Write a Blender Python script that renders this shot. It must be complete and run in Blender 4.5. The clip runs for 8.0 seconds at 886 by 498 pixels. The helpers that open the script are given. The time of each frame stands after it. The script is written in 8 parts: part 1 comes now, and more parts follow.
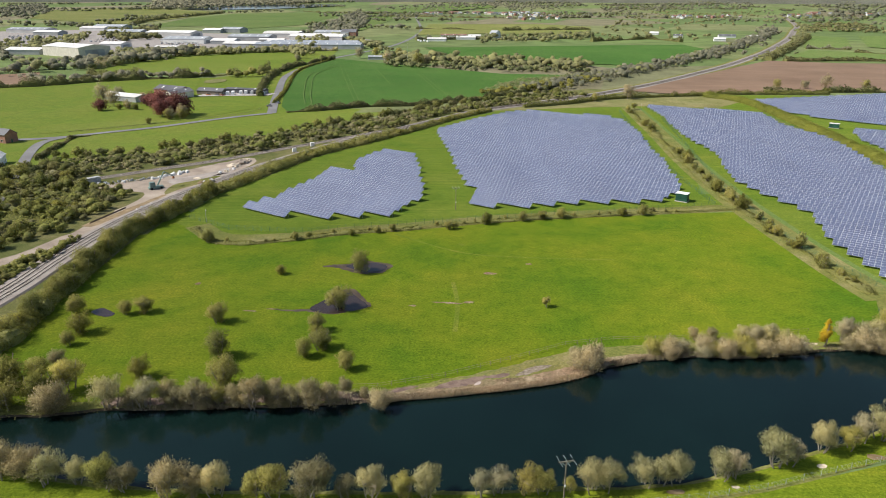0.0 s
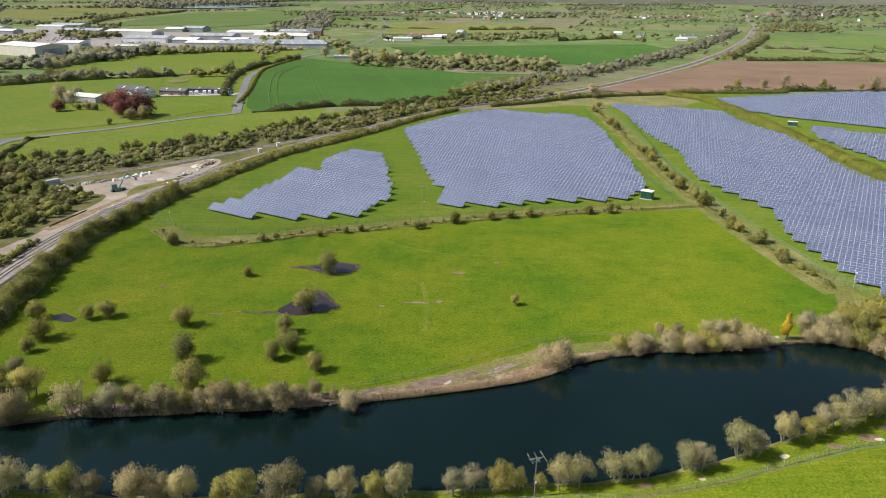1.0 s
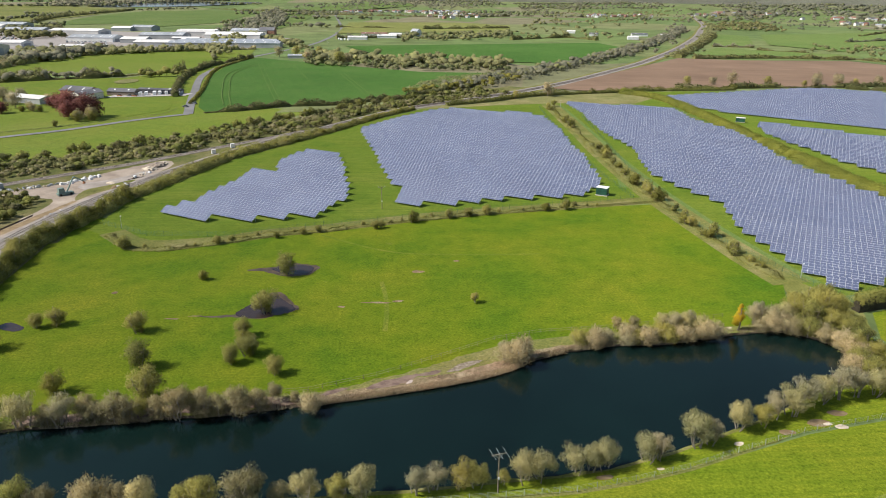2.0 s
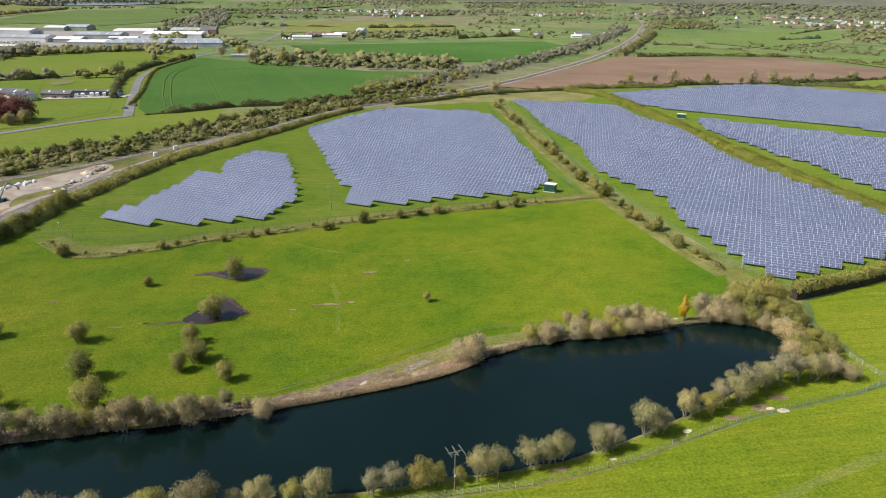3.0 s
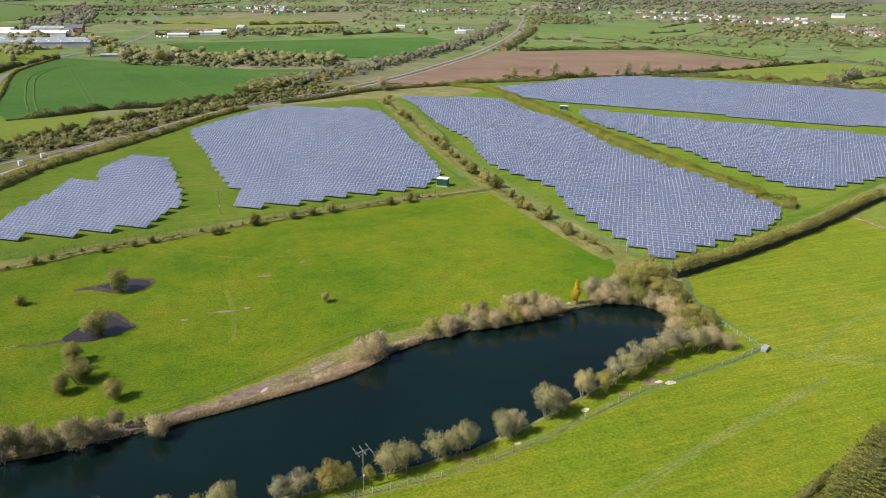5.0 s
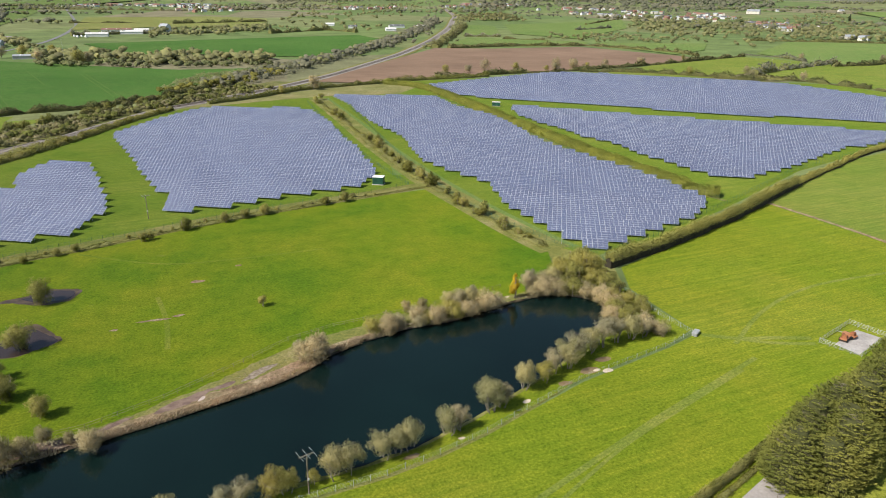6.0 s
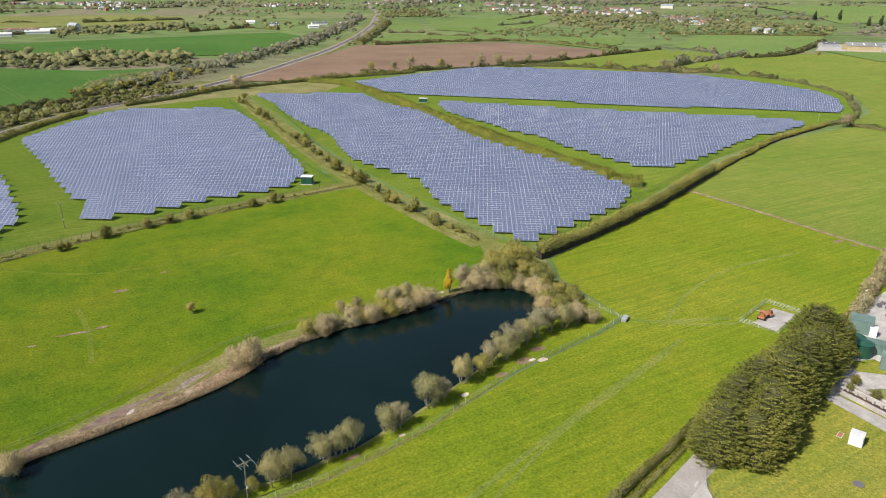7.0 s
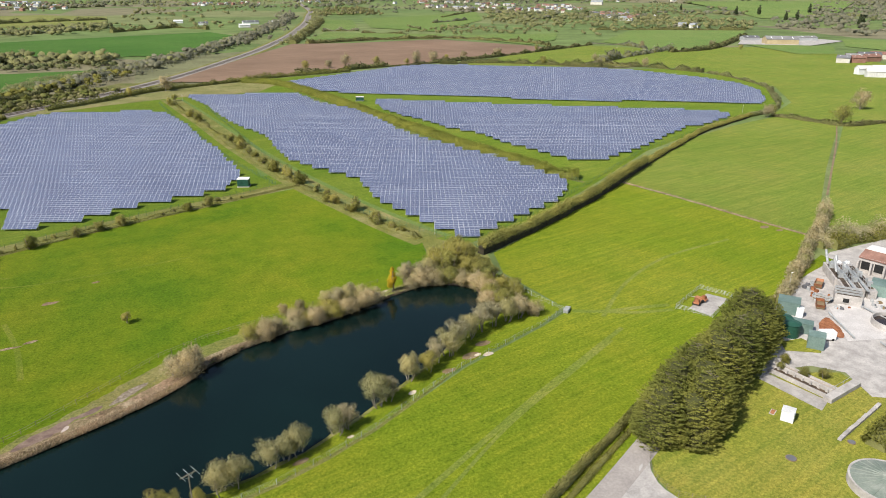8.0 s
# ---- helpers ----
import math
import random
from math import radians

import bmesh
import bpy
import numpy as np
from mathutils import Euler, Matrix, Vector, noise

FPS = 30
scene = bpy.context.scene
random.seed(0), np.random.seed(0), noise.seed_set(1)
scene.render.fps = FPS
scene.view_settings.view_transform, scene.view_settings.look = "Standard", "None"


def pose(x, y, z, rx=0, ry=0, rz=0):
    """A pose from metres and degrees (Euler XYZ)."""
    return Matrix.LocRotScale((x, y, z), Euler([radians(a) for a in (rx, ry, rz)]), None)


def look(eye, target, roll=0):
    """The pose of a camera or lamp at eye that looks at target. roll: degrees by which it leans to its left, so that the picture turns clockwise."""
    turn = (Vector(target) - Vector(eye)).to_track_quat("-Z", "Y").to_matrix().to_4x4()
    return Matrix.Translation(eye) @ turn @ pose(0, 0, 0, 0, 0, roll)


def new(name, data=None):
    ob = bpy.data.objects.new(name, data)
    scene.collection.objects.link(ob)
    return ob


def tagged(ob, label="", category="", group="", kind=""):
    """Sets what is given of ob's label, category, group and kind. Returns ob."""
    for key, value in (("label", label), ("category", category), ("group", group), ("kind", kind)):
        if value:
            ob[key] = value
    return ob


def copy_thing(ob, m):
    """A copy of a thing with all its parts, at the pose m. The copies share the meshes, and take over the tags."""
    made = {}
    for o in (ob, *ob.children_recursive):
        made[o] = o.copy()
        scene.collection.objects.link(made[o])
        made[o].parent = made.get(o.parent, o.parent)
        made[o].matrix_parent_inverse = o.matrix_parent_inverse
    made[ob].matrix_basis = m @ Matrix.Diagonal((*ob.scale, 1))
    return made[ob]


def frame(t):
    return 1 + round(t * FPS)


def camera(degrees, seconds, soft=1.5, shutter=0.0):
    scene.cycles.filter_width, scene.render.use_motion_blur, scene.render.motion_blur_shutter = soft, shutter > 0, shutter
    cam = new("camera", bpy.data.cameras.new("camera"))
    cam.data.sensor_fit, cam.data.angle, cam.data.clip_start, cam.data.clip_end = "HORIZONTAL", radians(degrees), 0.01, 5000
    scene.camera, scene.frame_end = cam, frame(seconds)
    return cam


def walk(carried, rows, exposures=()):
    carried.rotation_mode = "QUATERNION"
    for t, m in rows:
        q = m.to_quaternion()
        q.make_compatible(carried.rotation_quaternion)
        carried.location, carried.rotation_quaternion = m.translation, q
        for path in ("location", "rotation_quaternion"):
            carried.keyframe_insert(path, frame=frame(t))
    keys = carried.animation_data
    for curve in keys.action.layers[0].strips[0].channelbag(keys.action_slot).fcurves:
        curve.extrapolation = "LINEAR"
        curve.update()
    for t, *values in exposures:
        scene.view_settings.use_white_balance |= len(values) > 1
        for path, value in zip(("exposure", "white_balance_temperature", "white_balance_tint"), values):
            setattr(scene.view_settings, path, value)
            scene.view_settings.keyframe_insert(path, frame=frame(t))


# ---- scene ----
# A drone hovers 80 m over the near bank of a lake and pans to its right.
cam = camera(64.86, 8.0, soft=0.95)
EYE = 80.0
PATH = [  # seconds, yaw, pitch, roll
    (0.0, 0.000, -20.093, 0.148),
    (0.5, -1.019, -20.105, 0.317),
    (1.0, -2.745, -20.121, 0.409),
    (1.5, -4.436, -20.150, 0.470),
    (3.0, -10.601, -20.216, 0.640),
    (3.5, -12.748, -20.241, 0.671),
    (4.0, -14.923, -20.295, 0.678),
    (5.5, -22.265, -20.472, 0.659),
    (6.0, -25.074, -20.547, 0.619),
    (6.5, -27.952, -20.662, 0.528),
    (7.0, -30.971, -20.771, 0.422),
    (7.5, -34.061, -20.873, 0.300),
    (8.0, -36.039, -20.929, 0.173),
]
walk(cam, [(t, pose(0, 0, EYE, 90 + pitch, 0, yaw) @ pose(0, 0, 0, 0, 0, roll)) for t, yaw, pitch, roll in PATH])

# ---- light: clear spring sky, sun in the south-west ----
SUN_EL, SUN_FROM = 46.0, Vector((-0.99, -0.12))  # elevation; ground direction towards the sun
world = bpy.data.worlds.new("sky")
scene.world = world
world.use_nodes = True
wt = world.node_tree
sky = wt.nodes.new("ShaderNodeTexSky")
sky.sky_type, sky.sun_disc = "NISHITA", False
sky.sun_elevation, sky.sun_rotation = radians(SUN_EL), math.atan2(SUN_FROM.x, SUN_FROM.y)
sky.air_density, sky.dust_density, sky.ozone_density = 1.0, 1.2, 1.0
wt.links.new(sky.outputs[0], wt.nodes["Background"].inputs[0])
wt.nodes["Background"].inputs[1].default_value = 0.08
sun = new("sun", bpy.data.lights.new("sun", "SUN"))
sun.data.energy, sun.data.angle, sun.data.color = 4.0, radians(0.53), (1.0, 0.95, 0.86)
sun.matrix_world = look((0, 0, 0), (-SUN_FROM.x, -SUN_FROM.y, -math.tan(radians(SUN_EL)) * SUN_FROM.length))
scene.view_settings.exposure = 0.5

# ---- materials ----
def nodes_of(name):
    m = bpy.data.materials.new(name)
    m.use_nodes = True
    nt = m.node_tree
    return m, nt, nt.nodes["Principled BSDF"]


def add(nt, kind, **inputs):
    n = nt.nodes.new(kind)
    for k, v in inputs.items():
        n.inputs[k].default_value = v
    return n


def ramp(nt, source, stops):
    r = nt.nodes.new("ShaderNodeValToRGB")
    els = r.color_ramp.elements
    while len(els) < len(stops):
        els.new(0.5)
    for e, (p, c) in zip(els, stops):
        e.position, e.color = p, (*c, 1)
    nt.links.new(source, r.inputs[0])
    return r.outputs[0]


def blend(nt, a, b, factor, mode="MIX"):
    m = nt.nodes.new("ShaderNodeMix")
    m.data_type, m.blend_type = "RGBA", mode
    for sock, v in ((m.inputs[6], a), (m.inputs[7], b), (m.inputs[0], factor)):
        if hasattr(v, "links"):
            nt.links.new(v, sock)
        else:
            sock.default_value = (*v, 1) if isinstance(v, tuple) else v
    return m.outputs[2]


def noise_at(nt, scale, detail=4, coords=None, stretch=None):
    n = add(nt, "ShaderNodeTexNoise", Scale=scale, Detail=detail, Roughness=0.6)
    if coords is None:
        coords = nt.nodes.new("ShaderNodeNewGeometry").outputs["Position"]
    if stretch:
        mp = nt.nodes.new("ShaderNodeMapping")
        mp.inputs["Scale"].default_value = stretch[0]
        mp.inputs["Rotation"].default_value = (0, 0, radians(stretch[1]))
        nt.links.new(coords, mp.inputs[0])
        coords = mp.outputs[0]
    nt.links.new(coords, n.inputs["Vector"])
    return n.outputs["Fac"]


def bump(nt, bsdf, height, strength=0.5, distance=0.1):
    b = add(nt, "ShaderNodeBump", Strength=strength, Distance=distance)
    nt.links.new(height, b.inputs["Height"])
    nt.links.new(b.outputs[0], bsdf.inputs["Normal"])


def surface(name, dark, light, scale=1.0, fine=12.0, rough=0.8, metal=0.0, relief=0.3, spec=0.3, vary=0.12):
    """A plain surface: stains at a large scale, grain at a fine one, each thing a little different."""
    m, nt, b = nodes_of(name)
    big = ramp(nt, noise_at(nt, scale), [(0.35, dark), (0.68, light)])
    grain = noise_at(nt, fine, 3)
    g = ramp(nt, grain, [(0.3, (0.86,) * 3), (0.7, (1.1,) * 3)])
    col = blend(nt, big, g, 1.0, "MULTIPLY")
    if vary:
        rnd = nt.nodes.new("ShaderNodeObjectInfo").outputs["Random"]
        col = blend(nt, col, ramp(nt, rnd, [(0, (1 - vary,) * 3), (1, (1 + vary,) * 3)]), 1.0, "MULTIPLY")
    nt.links.new(col, b.inputs["Base Color"])
    b.inputs["Roughness"].default_value, b.inputs["Metallic"].default_value = rough, metal
    b.inputs["Specular IOR Level"].default_value = spec
    bump(nt, b, grain, relief, 0.05)
    return m


def grass(name, low, mid, high, patch=0.02, streak=None, bare=None):
    """Turf: broad patches, mottling at some metres and tufts; streak: mowing lines at an angle; bare: worn soil in spots."""
    m, nt, b = nodes_of(name)
    n1, n2, n3 = noise_at(nt, patch, 5), noise_at(nt, 0.16, 6), noise_at(nt, 1.7, 6)
    base = ramp(nt, n1, [(0.3, low), (0.5, mid), (0.72, high)])
    base = blend(nt, base, ramp(nt, n2, [(0.3, (0.88, 0.91, 0.88)), (0.5, (1, 1, 1)), (0.72, (1.1, 1.07, 1.06))]), 1.0, "MULTIPLY")
    base = blend(nt, base, ramp(nt, n3, [(0.32, (0.66, 0.7, 0.66)), (0.5, (1, 1, 1)), (0.68, (1.34, 1.3, 1.38))]), 1.0, "MULTIPLY")
    base = blend(nt, base, ramp(nt, noise_at(nt, 5.5, 3), [(0.34, (0.74, 0.77, 0.74)), (0.66, (1.25, 1.22, 1.28))]), 1.0, "MULTIPLY")
    base = blend(nt, base, ramp(nt, noise_at(nt, 0.55, 5), [(0.32, (0.88, 0.91, 0.89)), (0.68, (1.12, 1.1, 1.11))]), 1.0, "MULTIPLY")
    tone = noise_at(nt, 0.04, 4)
    base = blend(nt, base, ramp(nt, tone, [(0.38, (0.94, 1.0, 0.92)), (0.64, (1.06, 1.0, 1.04))]), 1.0, "MULTIPLY")
    if streak:
        s = noise_at(nt, 0.5, 3, stretch=((0.05, 1.4, 1), streak))
        base = blend(nt, base, ramp(nt, s, [(0.36, (0.84, 0.9, 0.84)), (0.64, (1.14, 1.08, 1.08))]), 1.0, "MULTIPLY")
    if bare:
        s = noise_at(nt, 0.035, 6)
        base = blend(nt, base, bare, ramp(nt, s, [(0.68, (0, 0, 0)), (0.76, (0.7, 0.7, 0.7))]))
    nt.links.new(base, b.inputs["Base Color"])
    b.inputs["Roughness"].default_value, b.inputs["Specular IOR Level"].default_value = 0.95, 0.1
    b.inputs["Diffuse Roughness"].default_value = 0.5
    bump(nt, b, n3, 0.5, 0.25)
    return m


def foliage(name, dark, light, tint=None, glow=0.25, gaps=0.3):
    """Leaves: each spray its own tone, each plant too; some light passes through the leaves and, by gaps, between the twigs of a spray."""
    m, nt, b = nodes_of(name)
    isl = nt.nodes.new("ShaderNodeNewGeometry").outputs["Random Per Island"]
    rnd = nt.nodes.new("ShaderNodeObjectInfo").outputs["Random"]
    col = ramp(nt, isl, [(0.0, dark), (1.0, light)])
    col = blend(nt, col, ramp(nt, noise_at(nt, 0.09, 3), [(0.35, (0.78, 0.82, 0.82)), (0.65, (1.2, 1.16, 1.1))]), 1.0, "MULTIPLY")
    col = blend(nt, col, ramp(nt, rnd, [(0, (0.8, 0.84, 0.8)), (1, (1.2, 1.14, 1.1))]), 1.0, "MULTIPLY")
    if tint:
        col = blend(nt, col, tint, ramp(nt, noise_at(nt, 0.12, 3), [(0.45, (0, 0, 0)), (0.62, (0.45,) * 3)]))
    nt.links.new(col, b.inputs["Base Color"])
    b.inputs["Roughness"].default_value, b.inputs["Specular IOR Level"].default_value = 0.75, 0.15
    tr = nt.nodes.new("ShaderNodeBsdfTranslucent")
    nt.links.new(col, tr.inputs[0])
    mx = add(nt, "ShaderNodeMixShader", Fac=glow)
    nt.links.new(b.outputs[0], mx.inputs[1])
    nt.links.new(tr.outputs[0], mx.inputs[2])
    hole = add(nt, "ShaderNodeMixShader", Fac=gaps)
    nt.links.new(mx.outputs[0], hole.inputs[1])
    nt.links.new(nt.nodes.new("ShaderNodeBsdfTransparent").outputs[0], hole.inputs[2])
    nt.links.new(hole.outputs[0], nt.nodes["Material Output"].inputs[0])
    return m


M_MEADOW = grass("meadow_turf", (0.07, 0.13, 0.007), (0.114, 0.16, 0.008), (0.16, 0.185, 0.012), 0.02, None, (0.2, 0.16, 0.07))
M_LAWN = grass("works_lawn", (0.172, 0.184, 0.028), (0.19, 0.194, 0.033), (0.208, 0.203, 0.042), 0.05, 75)
M_HAY = grass("hayfield_turf", (0.117, 0.162, 0.01), (0.146, 0.18, 0.013), (0.174, 0.195, 0.02), 0.014, -17)
M_SOLAR_TURF = grass("solar_park_turf", (0.095, 0.148, 0.014), (0.118, 0.166, 0.018), (0.145, 0.182, 0.026), 0.03, 34)
M_CROP = grass("winter_wheat", (0.054, 0.124, 0.022), (0.068, 0.143, 0.027), (0.086, 0.16, 0.034), 0.008)
M_PASTURE = grass("pasture_turf", (0.13, 0.187, 0.022), (0.16, 0.207, 0.028), (0.19, 0.221, 0.042), 0.008)
M_PASTURE_EAST = grass("east_pasture_turf", (0.124, 0.166, 0.026), (0.145, 0.18, 0.031), (0.17, 0.194, 0.041), 0.012, -20)
# blue raised: some distance haze is put into this colour
M_FAR_GREEN = grass("hazed_far_pasture", (0.105, 0.165, 0.042), (0.13, 0.182, 0.05), (0.155, 0.195, 0.06), 0.006)
M_KHAKI = grass("dry_pasture", (0.16, 0.18, 0.05), (0.2, 0.21, 0.06), (0.24, 0.23, 0.08), 0.006)
M_LANE = grass("wheat_lane", (0.075, 0.15, 0.032), (0.1, 0.17, 0.04), (0.125, 0.185, 0.05), 0.1)
M_BANK = grass("trampled_bank", (0.13, 0.09, 0.055), (0.24, 0.175, 0.105), (0.38, 0.305, 0.205), 0.3)
M_FAINT = grass("trodden_meadow", (0.095, 0.145, 0.012), (0.14, 0.178, 0.018), (0.19, 0.2, 0.03), 0.05)
M_TRACK = grass("worn_turf", (0.12, 0.16, 0.022), (0.158, 0.185, 0.032), (0.19, 0.205, 0.046), 0.1)
M_ROUGH = grass("rough_grass", (0.12, 0.13, 0.03), (0.17, 0.17, 0.05), (0.25, 0.22, 0.1), 0.06)
M_DEADGRASS = grass("dead_grass", (0.15, 0.155, 0.05), (0.2, 0.19, 0.075), (0.26, 0.23, 0.11), 0.05)


def countryside():
    """Distant farmland: a patchwork of fields some hundred metres wide."""
    m, nt, b = nodes_of("countryside")
    v = add(nt, "ShaderNodeTexVoronoi", Scale=0.0042)
    pos = nt.nodes.new("ShaderNodeNewGeometry").outputs["Position"]
    mp = nt.nodes.new("ShaderNodeMapping")
    mp.inputs["Rotation"].default_value = (0, 0, 0.6)
    mp.inputs["Scale"].default_value = (1, 0.7, 1)
    nt.links.new(pos, mp.inputs[0])
    nt.links.new(mp.outputs[0], v.inputs["Vector"])
    sep = nt.nodes.new("ShaderNodeSeparateColor")
    nt.links.new(v.outputs["Color"], sep.inputs[0])
    # field tones brightened to stand in for haze over the far plain
    col = ramp(nt, sep.outputs[0], [(0.0, (0.13, 0.185, 0.065)), (0.3, (0.155, 0.205, 0.07)), (0.55, (0.2, 0.21, 0.095)), (0.75, (0.125, 0.175, 0.06)), (0.92, (0.21, 0.19, 0.115))])
    col = blend(nt, col, ramp(nt, noise_at(nt, 0.02, 6), [(0.3, (0.7,) * 3), (0.7, (1.25,) * 3)]), 1.0, "MULTIPLY")
    col = blend(nt, col, ramp(nt, noise_at(nt, 0.3, 4), [(0.3, (0.8,) * 3), (0.7, (1.2,) * 3)]), 1.0, "MULTIPLY")
    nt.links.new(col, b.inputs["Base Color"])
    b.inputs["Roughness"].default_value, b.inputs["Specular IOR Level"].default_value = 0.95, 0.1
    return m


M_COUNTRY = countryside()


def plough():
    m, nt, b = nodes_of("ploughed_soil")
    base = ramp(nt, noise_at(nt, 0.012, 5), [(0.3, (0.16, 0.095, 0.055)), (0.7, (0.25, 0.16, 0.1))])
    s = noise_at(nt, 0.35, 4, stretch=((0.03, 1.5, 1), -35))
    base = blend(nt, base, ramp(nt, s, [(0.3, (0.82,) * 3), (0.7, (1.18,) * 3)]), 1.0, "MULTIPLY")
    nt.links.new(base, b.inputs["Base Color"])
    b.inputs["Roughness"].default_value = 0.95
    bump(nt, b, s, 0.6, 0.3)
    return m


M_PLOUGH = plough()


def water(name, deep, rough, ripple, strength):
    m, nt, b = nodes_of(name)
    col = ramp(nt, noise_at(nt, 0.03, 3), [(0.35, deep), (0.7, tuple(c * 1.5 for c in deep))])
    nt.links.new(col, b.inputs["Base Color"])
    b.inputs["Roughness"].default_value, b.inputs["IOR"].default_value = rough, 1.33
    b.inputs["Specular IOR Level"].default_value = 0.4
    n = noise_at(nt, ripple, 3, stretch=((1, 2.2, 1), 20))
    bump(nt, b, n, strength, 0.05)
    return m


M_WATER = water("lake_water", (0.0031, 0.0096, 0.0085), 0.06, 1.6, 0.22)
M_POND = water("pond_water", (0.03, 0.022, 0.02), 0.1, 2.5, 0.15)
M_FAR_WATER = water("far_water", (0.05, 0.07, 0.09), 0.08, 0.2, 0.02)
M_MUD = surface("wet_mud", (0.05, 0.035, 0.025), (0.12, 0.085, 0.055), 0.4, 3, 0.55)
M_SOIL = surface("bare_soil", (0.16, 0.11, 0.06), (0.28, 0.21, 0.12), 0.3, 3, 0.95)
M_DAMP = surface("damp_soil", (0.13, 0.086, 0.07), (0.23, 0.165, 0.13), 0.5, 4, 0.95)
M_ASH = surface("pale_ash", (0.36, 0.29, 0.25), (0.52, 0.43, 0.38), 1.2, 5, 0.95)
M_STRAW = surface("reed_litter", (0.15, 0.115, 0.08), (0.36, 0.3, 0.235), 1.3, 5, 0.95)
M_SAND = surface("pale_sand", (0.5, 0.42, 0.32), (0.68, 0.58, 0.46), 0.5, 4, 0.95)
M_ASPHALT = surface("asphalt", (0.17, 0.165, 0.165), (0.24, 0.235, 0.235), 0.05, 2, 0.9)
M_ASPHALT_PALE = surface("worn_tarmac", (0.3, 0.27, 0.25), (0.4, 0.36, 0.33), 0.15, 2, 0.92)
M_SLAB = surface("clean_concrete", (0.46, 0.43, 0.41), (0.55, 0.52, 0.5), 0.3, 3, 0.9)
M_CONCRETE = surface("pale_concrete", (0.34, 0.315, 0.295), (0.52, 0.485, 0.455), 0.35, 2.5, 0.9)
M_YARD = surface("dusty_yard", (0.24, 0.19, 0.15), (0.4, 0.335, 0.27), 0.08, 1.5, 0.95)
M_BED = surface("track_bed", (0.19, 0.158, 0.13), (0.29, 0.25, 0.21), 0.2, 4, 0.95, relief=0.8)
M_BALLAST = surface("ballast", (0.235, 0.2, 0.175), (0.36, 0.32, 0.285), 0.15, 4, 0.95, relief=0.8)
M_BALLAST_PALE = surface("clean_ballast", (0.25, 0.22, 0.195), (0.35, 0.315, 0.285), 0.1, 2, 0.95, relief=0.6)
M_RAIL = surface("rail_steel", (0.12, 0.09, 0.07), (0.2, 0.17, 0.15), 1, 5, 0.5, 0.6)
M_SLEEPER = surface("sleeper", (0.42, 0.38, 0.34), (0.55, 0.51, 0.46), 2, 9, 0.9)
M_BARK = surface("bark", (0.16, 0.13, 0.1), (0.32, 0.28, 0.22), 1.5, 8, 0.95)
M_PALEBARK = surface("pale_bark", (0.2, 0.17, 0.135), (0.35, 0.305, 0.25), 1.5, 8, 0.95)
M_WOOD = surface("weathered_wood", (0.15, 0.12, 0.09), (0.28, 0.24, 0.19), 1, 8, 0.9)
M_STEEL = surface("galvanised_steel", (0.36, 0.37, 0.37), (0.52, 0.53, 0.53), 1, 6, 0.5, 0.3)
M_ALU = surface("anodised_frame", (0.65, 0.665, 0.69), (0.75, 0.765, 0.79), 0.2, 2, 0.4, 0.1)
M_WHITE = surface("white_paint", (0.68, 0.68, 0.68), (0.82, 0.82, 0.8), 0.4, 3, 0.6)
M_ROOF_PALE = surface("pale_sheet_roof", (0.62, 0.6, 0.57), (0.78, 0.77, 0.74), 0.04, 1, 0.6)
M_ROOF_GREY = surface("grey_sheet_roof", (0.26, 0.28, 0.3), (0.4, 0.42, 0.44), 0.04, 1, 0.6)
M_ROOF_DUSTY = surface("dusty_fibre_roof", (0.2, 0.195, 0.19), (0.3, 0.295, 0.285), 0.06, 1, 0.8)
M_ROOF_BLUE = surface("blue_grey_sheet_roof", (0.27, 0.3, 0.34), (0.4, 0.43, 0.47), 0.04, 1, 0.6)
M_ROOF_DARK = surface("dark_sheet_roof", (0.1, 0.1, 0.11), (0.17, 0.17, 0.18), 0.05, 1, 0.7)
M_WALL_GREY = surface("grey_cladding", (0.32, 0.33, 0.33), (0.46, 0.465, 0.46), 0.05, 1, 0.7)
M_TILE_RED = surface("red_roof_tile", (0.2, 0.105, 0.08), (0.31, 0.175, 0.135), 0.3, 3, 0.85)
M_KHAKI_WALL = surface("sandy_cladding", (0.4, 0.32, 0.18), (0.5, 0.41, 0.25), 0.1, 1, 0.7)
M_BRICK = surface("red_brick", (0.28, 0.14, 0.1), (0.4, 0.22, 0.16), 0.3, 6, 0.9)
M_RENDER = surface("cream_render", (0.58, 0.54, 0.46), (0.72, 0.68, 0.6), 0.2, 3, 0.85)
M_GLASS = surface("window_glass", (0.02, 0.025, 0.03), (0.05, 0.055, 0.06), 0.5, 3, 0.08, 0.0, 0.0, 0.6)
M_GREEN_PAINT = surface("dark_green_paint", (0.02, 0.075, 0.05), (0.035, 0.11, 0.075), 0.3, 3, 0.5)
M_GREEN_GRP = surface("green_grp", (0.13, 0.2, 0.175), (0.21, 0.285, 0.255), 0.3, 3, 0.5)
M_RUST = surface("rusty_steel", (0.2, 0.07, 0.03), (0.4, 0.17, 0.08), 0.8, 5, 0.85)
M_ORANGE = surface("orange_paint", (0.33, 0.14, 0.07), (0.44, 0.2, 0.1), 1, 5, 0.6)
M_BLACK = surface("black_rubber_and_hole_shade", (0.015,) * 3, (0.03,) * 3, 1, 5, 0.8)

